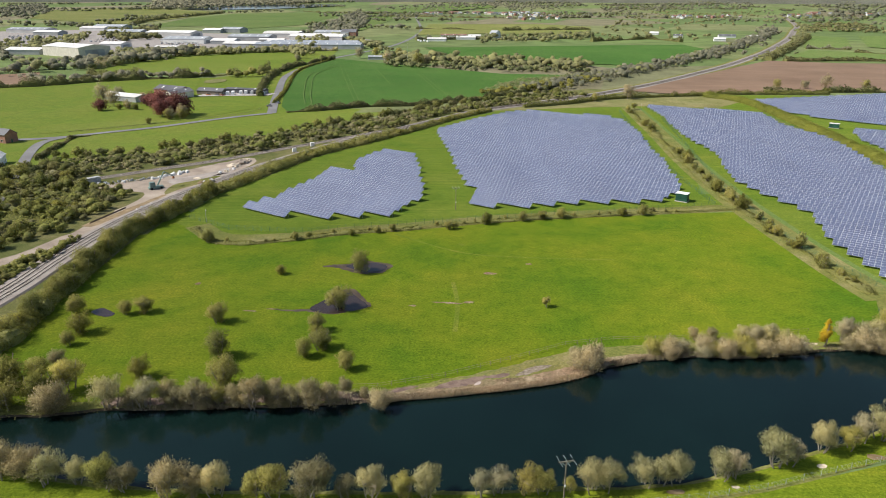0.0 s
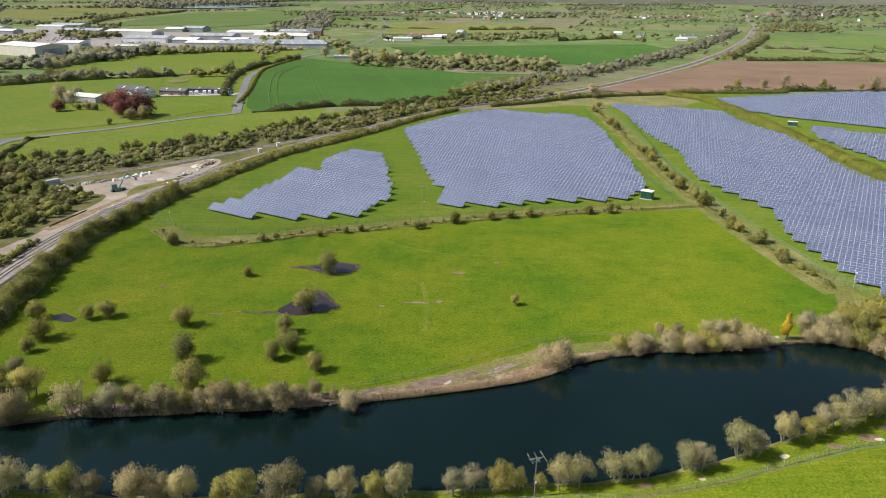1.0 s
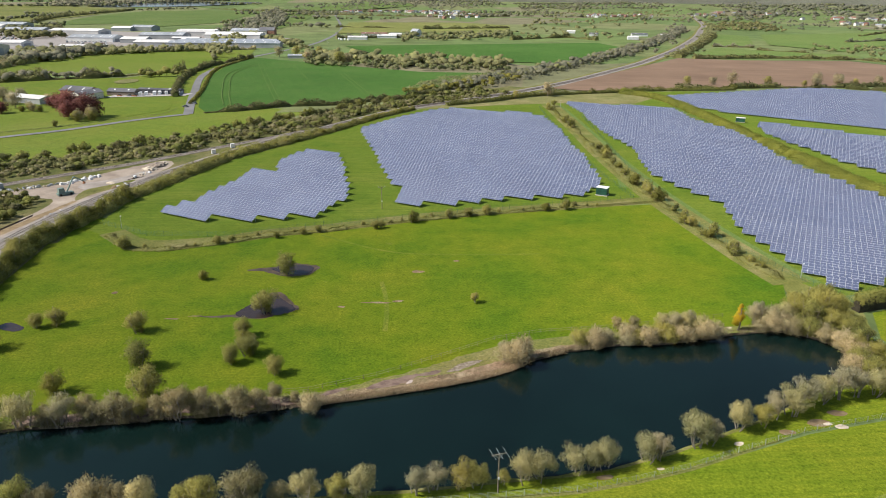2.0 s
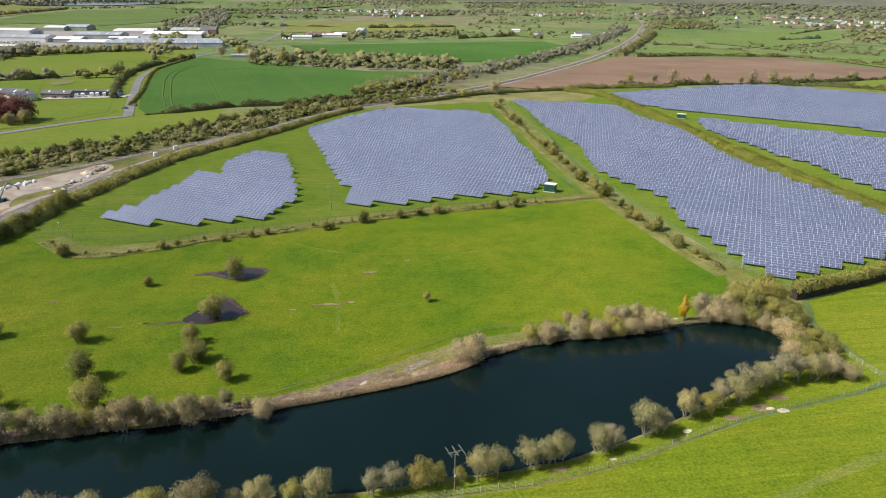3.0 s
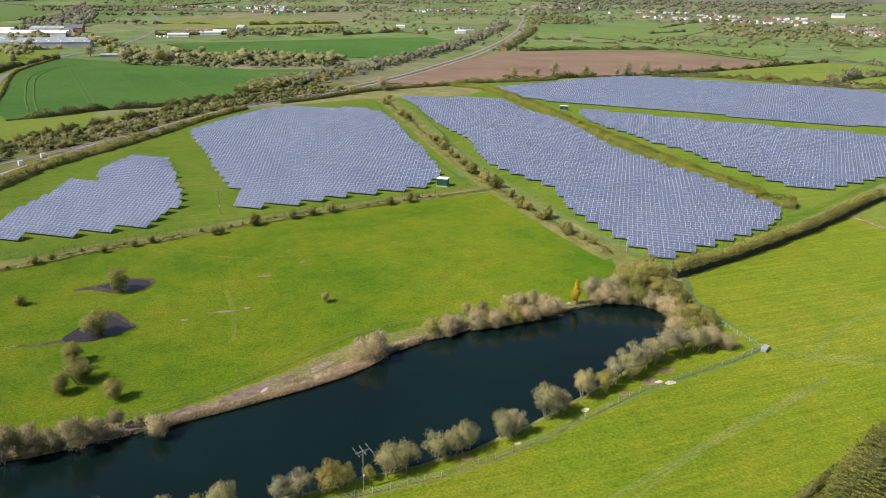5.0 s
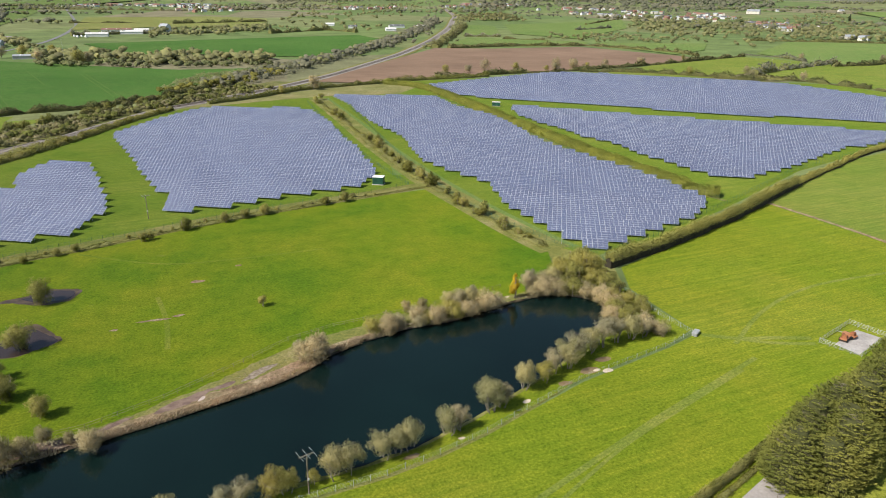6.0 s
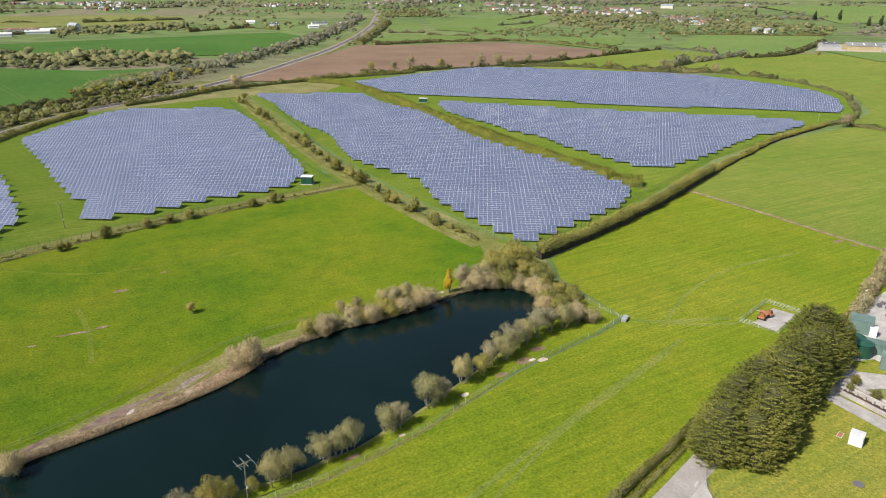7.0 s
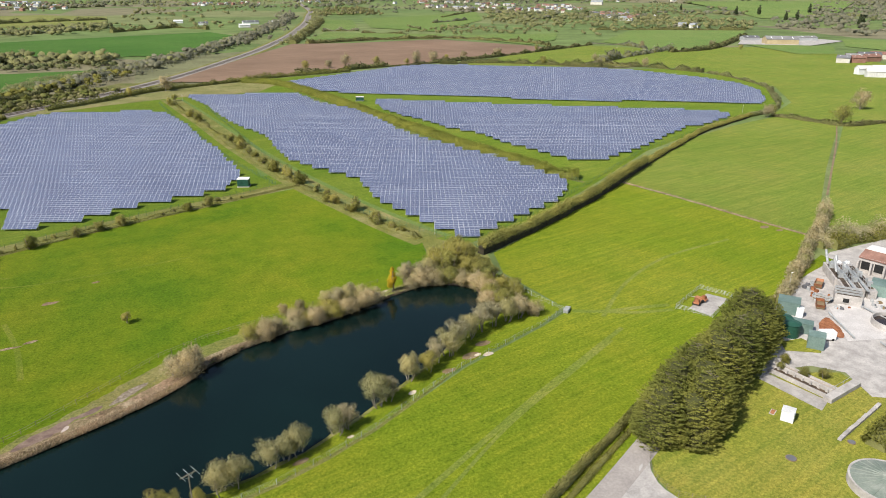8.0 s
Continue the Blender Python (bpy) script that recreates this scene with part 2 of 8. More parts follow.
L_WILLOW = foliage("willow_twigs", (0.4, 0.36, 0.175), (0.62, 0.565, 0.3), None, 0.36, 0.38)
L_GREY = foliage("bare_twigs", (0.405, 0.355, 0.215), (0.615, 0.55, 0.355), None, 0.34, 0.4)
L_SALLOW = foliage("sallow_twigs", (0.36, 0.305, 0.175), (0.57, 0.495, 0.31), None, 0.34, 0.4)
L_OLIVE = foliage("young_leaves", (0.31, 0.295, 0.088), (0.5, 0.47, 0.155), None, 0.42, 0.42)
L_BUSH = foliage("olive_bush_leaves", (0.19, 0.186, 0.054), (0.365, 0.345, 0.115), None, 0.36, 0.25)
L_GREEN = foliage("hawthorn_leaves", (0.155, 0.158, 0.036), (0.3, 0.285, 0.075), None, 0.35, 0.2)
L_SCRUB = foliage("scrub_leaves", (0.15, 0.165, 0.042), (0.32, 0.325, 0.095), (0.24, 0.2, 0.11), 0.38, 0.15)
L_DARK = foliage("dark_thicket", (0.11, 0.122, 0.05), (0.24, 0.242, 0.1), (0.2, 0.16, 0.1), 0.35, 0.0)
# both woodland tones lighter, greyer and bluer: distance haze put into the colour
L_WOODLAND = foliage("hazed_woodland_twigs", (0.23, 0.232, 0.165), (0.36, 0.355, 0.255), (0.29, 0.258, 0.2), 0.5, 0.0)
L_SPRING = foliage("hazed_spring_woodland", (0.23, 0.245, 0.115), (0.36, 0.37, 0.17), (0.28, 0.25, 0.16), 0.5, 0.0)
L_YELLOW = foliage("yellow_leaves", (0.34, 0.28, 0.07), (0.52, 0.44, 0.14), None, 0.4, 0.35)
L_GOLD = foliage("golden_needles", (0.42, 0.29, 0.015), (0.62, 0.46, 0.045), None, 0.3, 0.1)
L_COPPER = foliage("copper_leaves", (0.13, 0.048, 0.045), (0.26, 0.11, 0.1), None, 0.3, 0.25)
L_CONIFER = foliage("cypress_sprays", (0.16, 0.172, 0.04), (0.275, 0.28, 0.068), None, 0.28, 0.0)
L_HEDGE = foliage("hedge_leaves", (0.19, 0.195, 0.05), (0.35, 0.335, 0.1), (0.31, 0.265, 0.125), 0.3, 0.1)
L_HEDGE_GREEN = foliage("green_hedge", (0.19, 0.212, 0.04), (0.275, 0.298, 0.068), None, 0.35, 0.0)
M_TWIGS = surface("hedge_wood", (0.15, 0.152, 0.048), (0.22, 0.215, 0.075), 0.4, 3, 0.95, relief=0.9)
# near-black: bare stems with the shade of the hedge side put into the colour
M_SHADE_STEMS = surface("shaded_hedge_stems", (0.035, 0.03, 0.018), (0.075, 0.065, 0.04), 0.8, 6, 0.95, relief=0.9)
M_TWIGS_GREEN = surface("green_hedge_wood", (0.165, 0.17, 0.04), (0.23, 0.23, 0.06), 0.4, 3, 0.95, relief=0.9)
L_HEDGE_OLIVE = foliage("olive_hedge", (0.23, 0.225, 0.058), (0.38, 0.36, 0.11), None, 0.15, 0.0)
L_REED = foliage("reed_blades", (0.24, 0.18, 0.115), (0.5, 0.41, 0.29), None, 0.3, 0.1)


def cells():
    """Polycrystalline cells behind glass."""
    m, nt, b = nodes_of("solar_cells")
    isl = nt.nodes.new("ShaderNodeNewGeometry").outputs["Random Per Island"]
    col = ramp(nt, isl, [(0, (0.078, 0.096, 0.17)), (1, (0.109, 0.133, 0.218))])
    col = blend(nt, col, ramp(nt, noise_at(nt, 0.05, 4), [(0.3, (0.85, 0.85, 0.88)), (0.7, (1.15, 1.15, 1.12))]), 1.0, "MULTIPLY")
    nt.links.new(col, b.inputs["Base Color"])
    b.inputs["Roughness"].default_value, b.inputs["Specular IOR Level"].default_value = 0.3, 0.6
    return m


M_CELLS = cells()

# ---- geometry helpers ----
rng = np.random.default_rng(7)


def part(name, bm, material, parent=None, label=""):
    """Links a bmesh as one mesh object, under a thing or a part."""
    me = bpy.data.meshes.new(name)
    bm.to_mesh(me)
    bm.free()
    for mt in material if isinstance(material, (list, tuple)) else [material]:
        me.materials.append(mt)
    ob = new(name, me)
    ob.parent = parent
    if label:
        tagged(ob, label)
    return ob


def soup(name, verts, faces, material, parent=None, label="", slots=None, normals=None):
    """The same from arrays of vertices and faces."""
    me = bpy.data.meshes.new(name)
    me.from_pydata(np.asarray(verts).tolist(), [], faces if isinstance(faces, list) else np.asarray(faces).tolist())
    for mt in material if isinstance(material, (list, tuple)) else [material]:
        me.materials.append(mt)
    if slots is not None:
        me.polygons.foreach_set("material_index", np.asarray(slots, dtype=np.int32))
    me.update()
    if normals is not None:  # rounded shading of a leafy mass
        me.polygons.foreach_set("use_smooth", np.ones(len(me.polygons), dtype=bool))
        me.normals_split_custom_set_from_vertices(np.asarray(normals).tolist())
    ob = new(name, me)
    ob.parent = parent
    if label:
        tagged(ob, label)
    return ob


def thing(name, label, category, at=(0, 0, 0), turn=0.0, group="", kind=""):
    ob = new(name)
    ob.empty_display_size = 0.1
    ob.matrix_basis = pose(*at, 0, 0, turn)
    return tagged(ob, label, category, group, kind)


def block(bm, size, at=(0, 0, 0), turn=0.0, bevel=0.0, taper=1.0, rx=0.0, ry=0.0):
    """A box standing on at, bevelled, its top narrowed by taper."""
    r = bmesh.ops.create_cube(bm, size=1.0)
    vs = r["verts"]
    for v in vs:
        k = taper if v.co.z > 0 else 1.0
        v.co = Vector((v.co.x * size[0] * k, v.co.y * size[1] * k, (v.co.z + 0.5) * size[2]))
    if bevel:
        es = list({e for v in vs for e in v.link_edges})
        out = bmesh.ops.bevel(bm, geom=es, offset=bevel, segments=2, affect="EDGES", profile=0.7)
        vs = list({v for f in out["faces"] for v in f.verts} | {v for v in vs if v.is_valid})
    bmesh.ops.transform(bm, matrix=pose(*at, rx, ry, turn), verts=vs)
    return vs


def rod(bm, a, b, r0, r1=None, sides=6):
    """A tapered rod from a to b."""
    a, b, r1 = Vector(a), Vector(b), r0 if r1 is None else r1
    q = (b - a).to_track_quat("Z", "Y").to_matrix().to_4x4()
    ret = bmesh.ops.create_cone(bm, cap_ends=True, segments=sides, radius1=r0, radius2=r1, depth=(b - a).length)
    bmesh.ops.transform(bm, matrix=Matrix.Translation((a + b) / 2) @ q, verts=ret["verts"])


def drum(bm, r, h, at=(0, 0, 0), sides=24, top=None):
    ret = bmesh.ops.create_cone(bm, cap_ends=True, segments=sides, radius1=r, radius2=r if top is None else top, depth=h)
    bmesh.ops.translate(bm, vec=(at[0], at[1], at[2] + h / 2), verts=ret["verts"])


def gable(bm, w, d, z0, rise, over=0.3, thick=0.15):
    """A pitched roof with its ridge along y, over a body w by d."""
    pts = [(-w / 2 - over, z0), (0, z0 + rise), (w / 2 + over, z0), (w / 2 + over, z0 + thick), (0, z0 + rise + thick), (-w / 2 - over, z0 + thick)]
    rings = [[bm.verts.new((x, y, z)) for x, z in pts] for y in (-d / 2 - over, d / 2 + over)]
    for i in range(6):
        j = (i + 1) % 6
        bm.faces.new((rings[0][i], rings[0][j], rings[1][j], rings[1][i]))
    bm.faces.new(rings[0])
    bm.faces.new(rings[1][::-1])


def gable_body(bm, w, d, h, rise):
    prof = [(-w / 2, 0), (w / 2, 0), (w / 2, h), (0, h + rise), (-w / 2, h)]
    rings = [[bm.verts.new((x, y, z)) for x, z in prof] for y in (-d / 2, d / 2)]
    for i in range(5):
        j = (i + 1) % 5
        bm.faces.new((rings[0][i], rings[0][j], rings[1][j], rings[1][i]))
    bm.faces.new(rings[0])
    bm.faces.new(rings[1][::-1])


def curve(points, step=3.0, closed=False):
    """Points every step metres along a smooth line through those given."""
    p = [np.array(q, float) for q in points]
    n, out = len(p), []
    for i in range(n if closed else n - 1):
        a, b, c, d = (p[(i + k) % n] if closed else p[min(max(i + k, 0), n - 1)] for k in (-1, 0, 1, 2))
        m = max(1, int(np.linalg.norm(c - b) / step))
        for s in range(m):
            t = s / m
            out.append(0.5 * (2 * b + (c - a) * t + (2 * a - 5 * b + 4 * c - d) * t * t + (3 * b - a - 3 * c + d) * t**3))
    if not closed:
        out.append(p[-1])
    return np.array(out)


def wobble(line, amount, scale):
    return np.array([(x + amount * noise.noise((x * scale, y * scale, 3.1)), y + amount * noise.noise((x * scale, y * scale, 7.7))) for x, y in line])


def sides_of(line, w):
    d = np.gradient(line, axis=0)
    nrm = np.c_[-d[:, 1], d[:, 0]] / np.maximum(np.hypot(d[:, 0], d[:, 1]), 1e-6)[:, None]
    return line - nrm * w / 2, line + nrm * w / 2


def strip(name, points, width, z, material, label, category, height=0.0, step=6.0, parent=None):
    """A road, track or path: a ribbon, or a bank when height is given."""
    line = curve(points, step)
    a, b = sides_of(line, width)
    n = len(line)
    if height:
        a2, b2 = sides_of(line, width + 2.5 * height)
        v = np.r_[np.c_[a2, np.full(n, z)], np.c_[a, np.full(n, z + height)], np.c_[b, np.full(n, z + height)], np.c_[b2, np.full(n, z)]]
        f = [(k * n + i, k * n + i + 1, (k + 1) * n + i + 1, (k + 1) * n + i) for k in range(3) for i in range(n - 1)]
    else:
        v = np.r_[np.c_[a, np.full(n, z)], np.c_[b, np.full(n, z)]]
        f = [(i, i + 1, n + i + 1, n + i) for i in range(n - 1)]
    ob = soup(name, v, f, material, parent)
    if parent is None:
        tagged(ob, label, category, "", "structure")
    return ob


def lifted(x, y):
    """Where a far place lies on the rising ground beyond the plain."""
    d = math.hypot(x, y)
    if d <= 3300:
        return x, y, 0.0
    e = (EYE + 3300 * 0.035) / (EYE / d + 0.035)
    return x * e / d, y * e / d, 0.035 * (e - 3300)


def sheet(name, points, z, material, label, category, smooth=True, rough_edge=0.0, kind="structure"):
    """A field, yard or pool: one flat face with a natural outline."""
    line = curve(points, 4.0 if rough_edge < 0.1 or rough_edge > 1.3 else 0.7, True) if smooth else np.array(points, float)
    if rough_edge:
        line = wobble(wobble(line, rough_edge, 0.15), rough_edge * 0.5, 0.8)
    bm = bmesh.new()
    vs = [bm.verts.new((px_, py_, z + pz_)) for px_, py_, pz_ in (lifted(float(x), float(y)) for x, y in line)]
    es = [bm.edges.new((vs[i], vs[(i + 1) % len(vs)])) for i in range(len(vs))]
    bmesh.ops.triangle_fill(bm, use_beauty=True, edges=es)
    for f in bm.faces:
        if f.normal.z < 0:
            f.normal_flip()
    return tagged(part(name, bm, material), label, category, "", kind)


def inside(pts, poly):
    x, y = pts[:, 0], pts[:, 1]
    res = np.zeros(len(pts), bool)
    for (x0, y0), (x1, y1) in zip(poly, np.roll(poly, -1, axis=0)):
        hit = ((y0 > y) != (y1 > y)) & (x < (x1 - x0) * (y - y0) / (y1 - y0 + 1e-12) + x0)
        res ^= hit
    return res


# ---- plants ----
SOFT = 0.6


def unit(a):
    return a / np.maximum(np.linalg.norm(a, axis=1), 1e-6)[:, None]


def leaf_quads(centres, size, spread=0.35, out=None, slim=(0.45, 0.8), r=rng, face=None):
    """Small bent sprays of leaves, one at each centre, turned at random or, with out, more or less along given ways; slim: their width to length; face: the way that the leafy mass faces there."""
    n = len(centres)
    u = r.normal(size=(n, 3))
    if out is not None:
        u = u * 0.55 + out
    u /= np.linalg.norm(u, axis=1)[:, None]
    w = r.normal(size=(n, 3))
    w[:, 2] *= 0.6
    w -= (w * u).sum(1)[:, None] * u
    w /= np.linalg.norm(w, axis=1)[:, None]
    s = size * r.uniform(1 - spread, 1 + spread, (n, 1))
    k = r.uniform(*slim, (n, 1))
    c = np.asarray(centres)
    v = np.stack([c - u * s, c + w * s * k * 0.8, c + u * s, c - w * s * k], 1)
    f = np.arange(4 * n).reshape(n, 4)
    if face is None:
        return v.reshape(-1, 3), f
    geo = np.cross(w, u)
    turn = (geo * face).sum(1) < 0
    v[turn] = v[turn][:, ::-1]
    geo[turn] *= -1
    nrm = face + SOFT * geo
    nrm /= np.linalg.norm(nrm, axis=1)[:, None]
    return v.reshape(-1, 3), f, np.repeat(nrm, 4, axis=0)


def ball(n, r=rng, shell=0.55):
    d = r.normal(size=(n, 3))
    d /= np.linalg.norm(d, axis=1)[:, None]
    return d * (shell + (1 - shell) * r.random((n, 1))) if shell < 1 else d


def tree_parts(seed, height, width, trunk_h, clumps, leaves, leaf, stems=1, twig=0.0, low=0.25, conical=False, fine=False):
    """Wood and leaves of one tree: tapered, bent stems, limbs that end in clumps of sprays, gaps between them."""
    r = np.random.default_rng(seed)
    bm = bmesh.new()
    cent, tops = [], []
    for s in range(stems):
        a0 = r.uniform(0, 6.28)
        lean = 0.0 if stems == 1 else width * 0.16
        base = np.array([math.cos(a0), math.sin(a0), 0]) * (0 if stems == 1 else 0.22 * width * r.uniform(0.2, 0.7))
        p = base.copy()
        rad = 0.028 * height * (1.0 if stems == 1 else 0.7)
        path = [p.copy()]
        for k in range(4):
            p = p + np.array([math.cos(a0) * lean * 0.3 + r.normal() * 0.03 * height, math.sin(a0) * lean * 0.3 + r.normal() * 0.03 * height, height * 0.2])
            path.append(p.copy())
        for k in range(4):
            rod(bm, path[k], path[k + 1], rad * (1 - 0.2 * k), rad * (0.8 - 0.2 * k), 6)
        tops.append(path)
    for c in range(clumps):
        # clump centres fill an uneven ellipsoid
        d = ball(1, r, 0.25)[0]
        z = (low + (1 - low) * (0.5 + 0.5 * d[2])) * height
        k = 1.0
        if conical:
            k = 1.15 * (1 - z / height) + 0.12
        q = np.array([d[0] * width * 0.38 * k, d[1] * width * 0.38 * k, z * r.uniform(0.84, 0.97)])
        path = tops[c % stems]
        j = int(r.integers(1, 4))
        start = path[j]
        mid = (start + q) / 2 + np.array([0, 0, -0.04 * height])
        rr = 0.011 * height * min(1.0, 26 / clumps)
        rod(bm, start, mid, rr, rr * 0.7, 4)
        rod(bm, mid, q, rr * 0.7, rr * 0.3, 4)
        cent.append((q, width * r.uniform(0.14, 0.235) * (0.6 + 0.4 * k) * (0.82 if fine else 1.0)))
        for _ in range(int(twig)):
            e = q + ball(1, r, 0.5)[0] * cent[-1][1] * 0.85
            rod(bm, q, e, rr * 0.25, rr * 0.1, 3)
    per = max(4, leaves // clumps)
    dirs = np.concatenate([ball(per, r, 0.35) for _ in cent])
    q0, rad0 = np.repeat([q for q, _ in cent], per, axis=0), np.repeat([rad for _, rad in cent], per)[:, None]
    pts = q0 + dirs * rad0 * np.array([1.0, 1.0, 0.85])
    mid = np.array([0, 0, height * (low + 0.35 * (1 - low))])
    face = unit(0.5 * unit(dirs) + unit((pts - mid) / np.array([width, width, height])) + np.array([0, 0, 0.15]))
    keep = pts[:, 2] > 0.1
    pts, face = pts[keep], face[keep]
    if fine:  # slim twigs that fan out and upwards
        way = pts - np.array([0, 0, 0.25 * height])
        way /= np.linalg.norm(way, axis=1)[:, None]
        v, f, nrm = leaf_quads(pts, leaf * 2.0, out=way + np.array([0, 0, 0.35]), slim=(0.22, 0.42), r=r, face=face)
    else:
        v, f, nrm = leaf_quads(pts, leaf, r=r, face=face)
    return bm, v, f, nrm


def tree(name, label, category, seed, height, width, leaf_mat, bark=M_BARK, trunk_h=0.3, clumps=24, leaves=2200, leaf=0.16, stems=1, twig=2, low=0.3, conical=False, fine=False):
    ob = thing(name, label, category)
    bm, v, f, nrm = tree_parts(seed, height, width, trunk_h, clumps, leaves, leaf, stems, twig, low, conical, fine)
    part("trunk", bm, bark, ob)
    soup("crown", v, f, leaf_mat, ob, normals=nrm)
    return ob


def plant(proto, x, y, scale=1.0, turn=None, z=0.0, group="", label=""):
    """Sets a copy of a plant at a place."""
    s = scale * float(rng.uniform(0.93, 1.07))
    ob = copy_thing(proto, pose(x, y, z, 0, 0, float(rng.uniform(0, 360)) if turn is None else turn) @ Matrix.Diagonal((s, s, s * float(rng.uniform(0.92, 1.08)), 1)))
    return tagged(ob, label, "", group)


def hedge(name, label, points, width, height, mat, per_m=45, leaf=0.22, uneven=0.35, gaps=0.0, step=2.0, lumps=1.2, bare=0.0):
    """A hedge: a lumpy core of dark thicket with leafy sprays standing out of it."""
    ob = thing(name, label, "hedge", (*points[0], 0))
    line = wobble(curve(points, step), width * 0.25, 0.11)
    n = len(line)
    o = np.array(points[0], float)
    rel = line - o
    prof = [(-0.5, 0.0), (-0.46, 0.55), (-0.25, 0.86), (0.25, 0.86), (0.46, 0.55), (0.5, 0.0)]
    d = np.gradient(line, axis=0)
    nr = np.c_[-d[:, 1], d[:, 0]] / np.maximum(np.hypot(d[:, 0], d[:, 1]), 1e-6)[:, None]
    hs = np.array([1 + uneven * 2 * noise.noise((x * 0.16, y * 0.16, 1.3)) + uneven * noise.noise((x * 0.5, y * 0.5, 2.9)) for x, y in line]).clip(0.15, 1.9)
    if gaps:
        hs = np.where(np.array([noise.noise((x * 0.07, y * 0.07, 9.3)) for x, y in line]) < -0.35 + gaps, hs * 0.12, hs)
    v = np.concatenate([np.c_[rel + nr * (px * width * (0.6 + 0.4 * hs))[:, None] * 0.8, pz * height * 0.8 * hs] for px, pz in ((np.full(n, a), b) for a, b in prof)])
    f = [(k * n + i, k * n + i + 1, (k + 1) * n + i + 1, (k + 1) * n + i) for k in range(5) for i in range(n - 1)]
    f += [tuple(k * n for k in range(6)), tuple(k * n + n - 1 for k in range(5, -1, -1))]
    # a bare-sided hedge gets the core with painted-in shade
    soup("thicket", v, f, M_SHADE_STEMS if bare else M_TWIGS_GREEN if mat is L_HEDGE_GREEN else M_TWIGS, ob)
    length = np.hypot(*np.diff(line, axis=0).T).sum()
    m = int(length * per_m)
    t = rng.uniform(0, n - 1.001, m)
    i = t.astype(int)
    fr = (t - i)[:, None]
    c = rel[i] * (1 - fr) + rel[i + 1] * fr
    h = hs[i] * (1 - fr[:, 0]) + hs[i + 1] * fr[:, 0]
    ang = rng.uniform(0.02, math.pi - 0.02, m)
    lump = 1 + 0.22 * rng.normal(size=m).clip(-1.5, 2)
    off = np.cos(ang) * width * 0.5 * (0.6 + 0.4 * h) * lump
    zz = np.sin(ang) ** 0.7 * height * h * lump * 0.95 + 0.05
    pts = np.c_[c + nr[i] * off[:, None], zz]
    top = zz > bare * height * (0.85 + 0.3 * rng.random(m))
    pts, c, i, ang, m = pts[top], c[top], i[top], ang[top], int(top.sum())
    bulge = np.array([noise.noise((x * 0.45, y * 0.45, 4.2)) for x, y in c + o])[:, None]
    along = np.c_[-nr[i][:, 1], nr[i][:, 0], np.zeros(m)]
    face = unit(np.c_[nr[i] * np.cos(ang)[:, None], np.sin(ang) + 0.1] + along * bulge * lumps)
    vv, ff, nrm = leaf_quads(pts, leaf, face=face)
    soup("foliage", vv, ff, mat, ob, normals=nrm)
    return ob


def thicket(name, label, poly, height, mat, per_m2=3.0, leaf=0.3, cell=2.0, least=0.5, vary=0.9):
    """Scrub over a patch of ground: a lumpy mass with leafy sprays all over it."""
    ob = thing(name, label, "scrub", (*poly[0], 0))
    p = np.array(poly, float)
    o = p[0]
    xs, ys = np.arange(p[:, 0].min(), p[:, 0].max() + cell, cell), np.arange(p[:, 1].min(), p[:, 1].max() + cell, cell)
    gx, gy = np.meshgrid(xs, ys, indexing="ij")
    q = np.c_[gx.ravel(), gy.ravel()]
    ins = inside(q, p).reshape(gx.shape)
    hh = np.array([least + vary * noise.noise((x * 0.11, y * 0.11, 5.5)) + 0.55 * noise.noise((x * 0.3, y * 0.3, 1.5)) for x, y in q]).reshape(gx.shape).clip(0.02, 1.6) * height
    core = ins.copy()
    core[1:] &= ins[:-1]
    core[:-1] &= ins[1:]
    core[:, 1:] &= ins[:, :-1]
    core[:, :-1] &= ins[:, 1:]
    hh = np.where(core, hh, 0.0)
    ny = len(ys)
    area = ins.sum() * cell * cell
    s = rng.uniform(p.min(0), p.max(0), (int(area * per_m2 * 2.2), 2))
    s = s[inside(s, p)]
    i, j = ((s[:, 0] - xs[0]) / cell).astype(int).clip(0, len(xs) - 2), ((s[:, 1] - ys[0]) / cell).astype(int).clip(0, ny - 2)
    fx, fy = (s[:, 0] - xs[i]) / cell, (s[:, 1] - ys[j]) / cell
    z = hh[i, j] * (1 - fx) * (1 - fy) + hh[i + 1, j] * fx * (1 - fy) + hh[i, j + 1] * (1 - fx) * fy + hh[i + 1, j + 1] * fx * fy
    keep = z > 0.12 * height
    gxx, gyy = np.gradient(hh, cell)
    face = unit(np.c_[-gxx[i, j], -gyy[i, j], np.full(len(s), 0.7)])[keep]
    s, z = s[keep], z[keep]
    v, ff, nrm = leaf_quads(np.c_[s - o, z * rng.uniform(0.45, 1.2, len(z))], leaf, face=face)
    soup("foliage", v, ff, mat, ob, normals=nrm)
    return ob

# ---- land ----
LAKE_N = [(-140, 112), (-115, 116), (-88, 120), (-68, 123), (-45, 124), (-20, 126), (2, 129), (17, 132), (27, 135), (36, 140), (47, 144), (58, 146), (70, 146), (80, 147), (92, 149), (102, 150)]
LAKE_S = [(110, 145), (113, 139), (111, 132), (105, 127), (96, 123), (87, 117), (76, 112), (66, 108), (55, 104), (44, 101), (34, 99.5), (22, 99), (5, 98), (-18, 98), (-40, 98), (-60, 99.5), (-78, 103), (-110, 104), (-140, 104)]
SHORE = wobble(curve(LAKE_N + LAKE_S, 2.5, True), 0.9, 0.2)


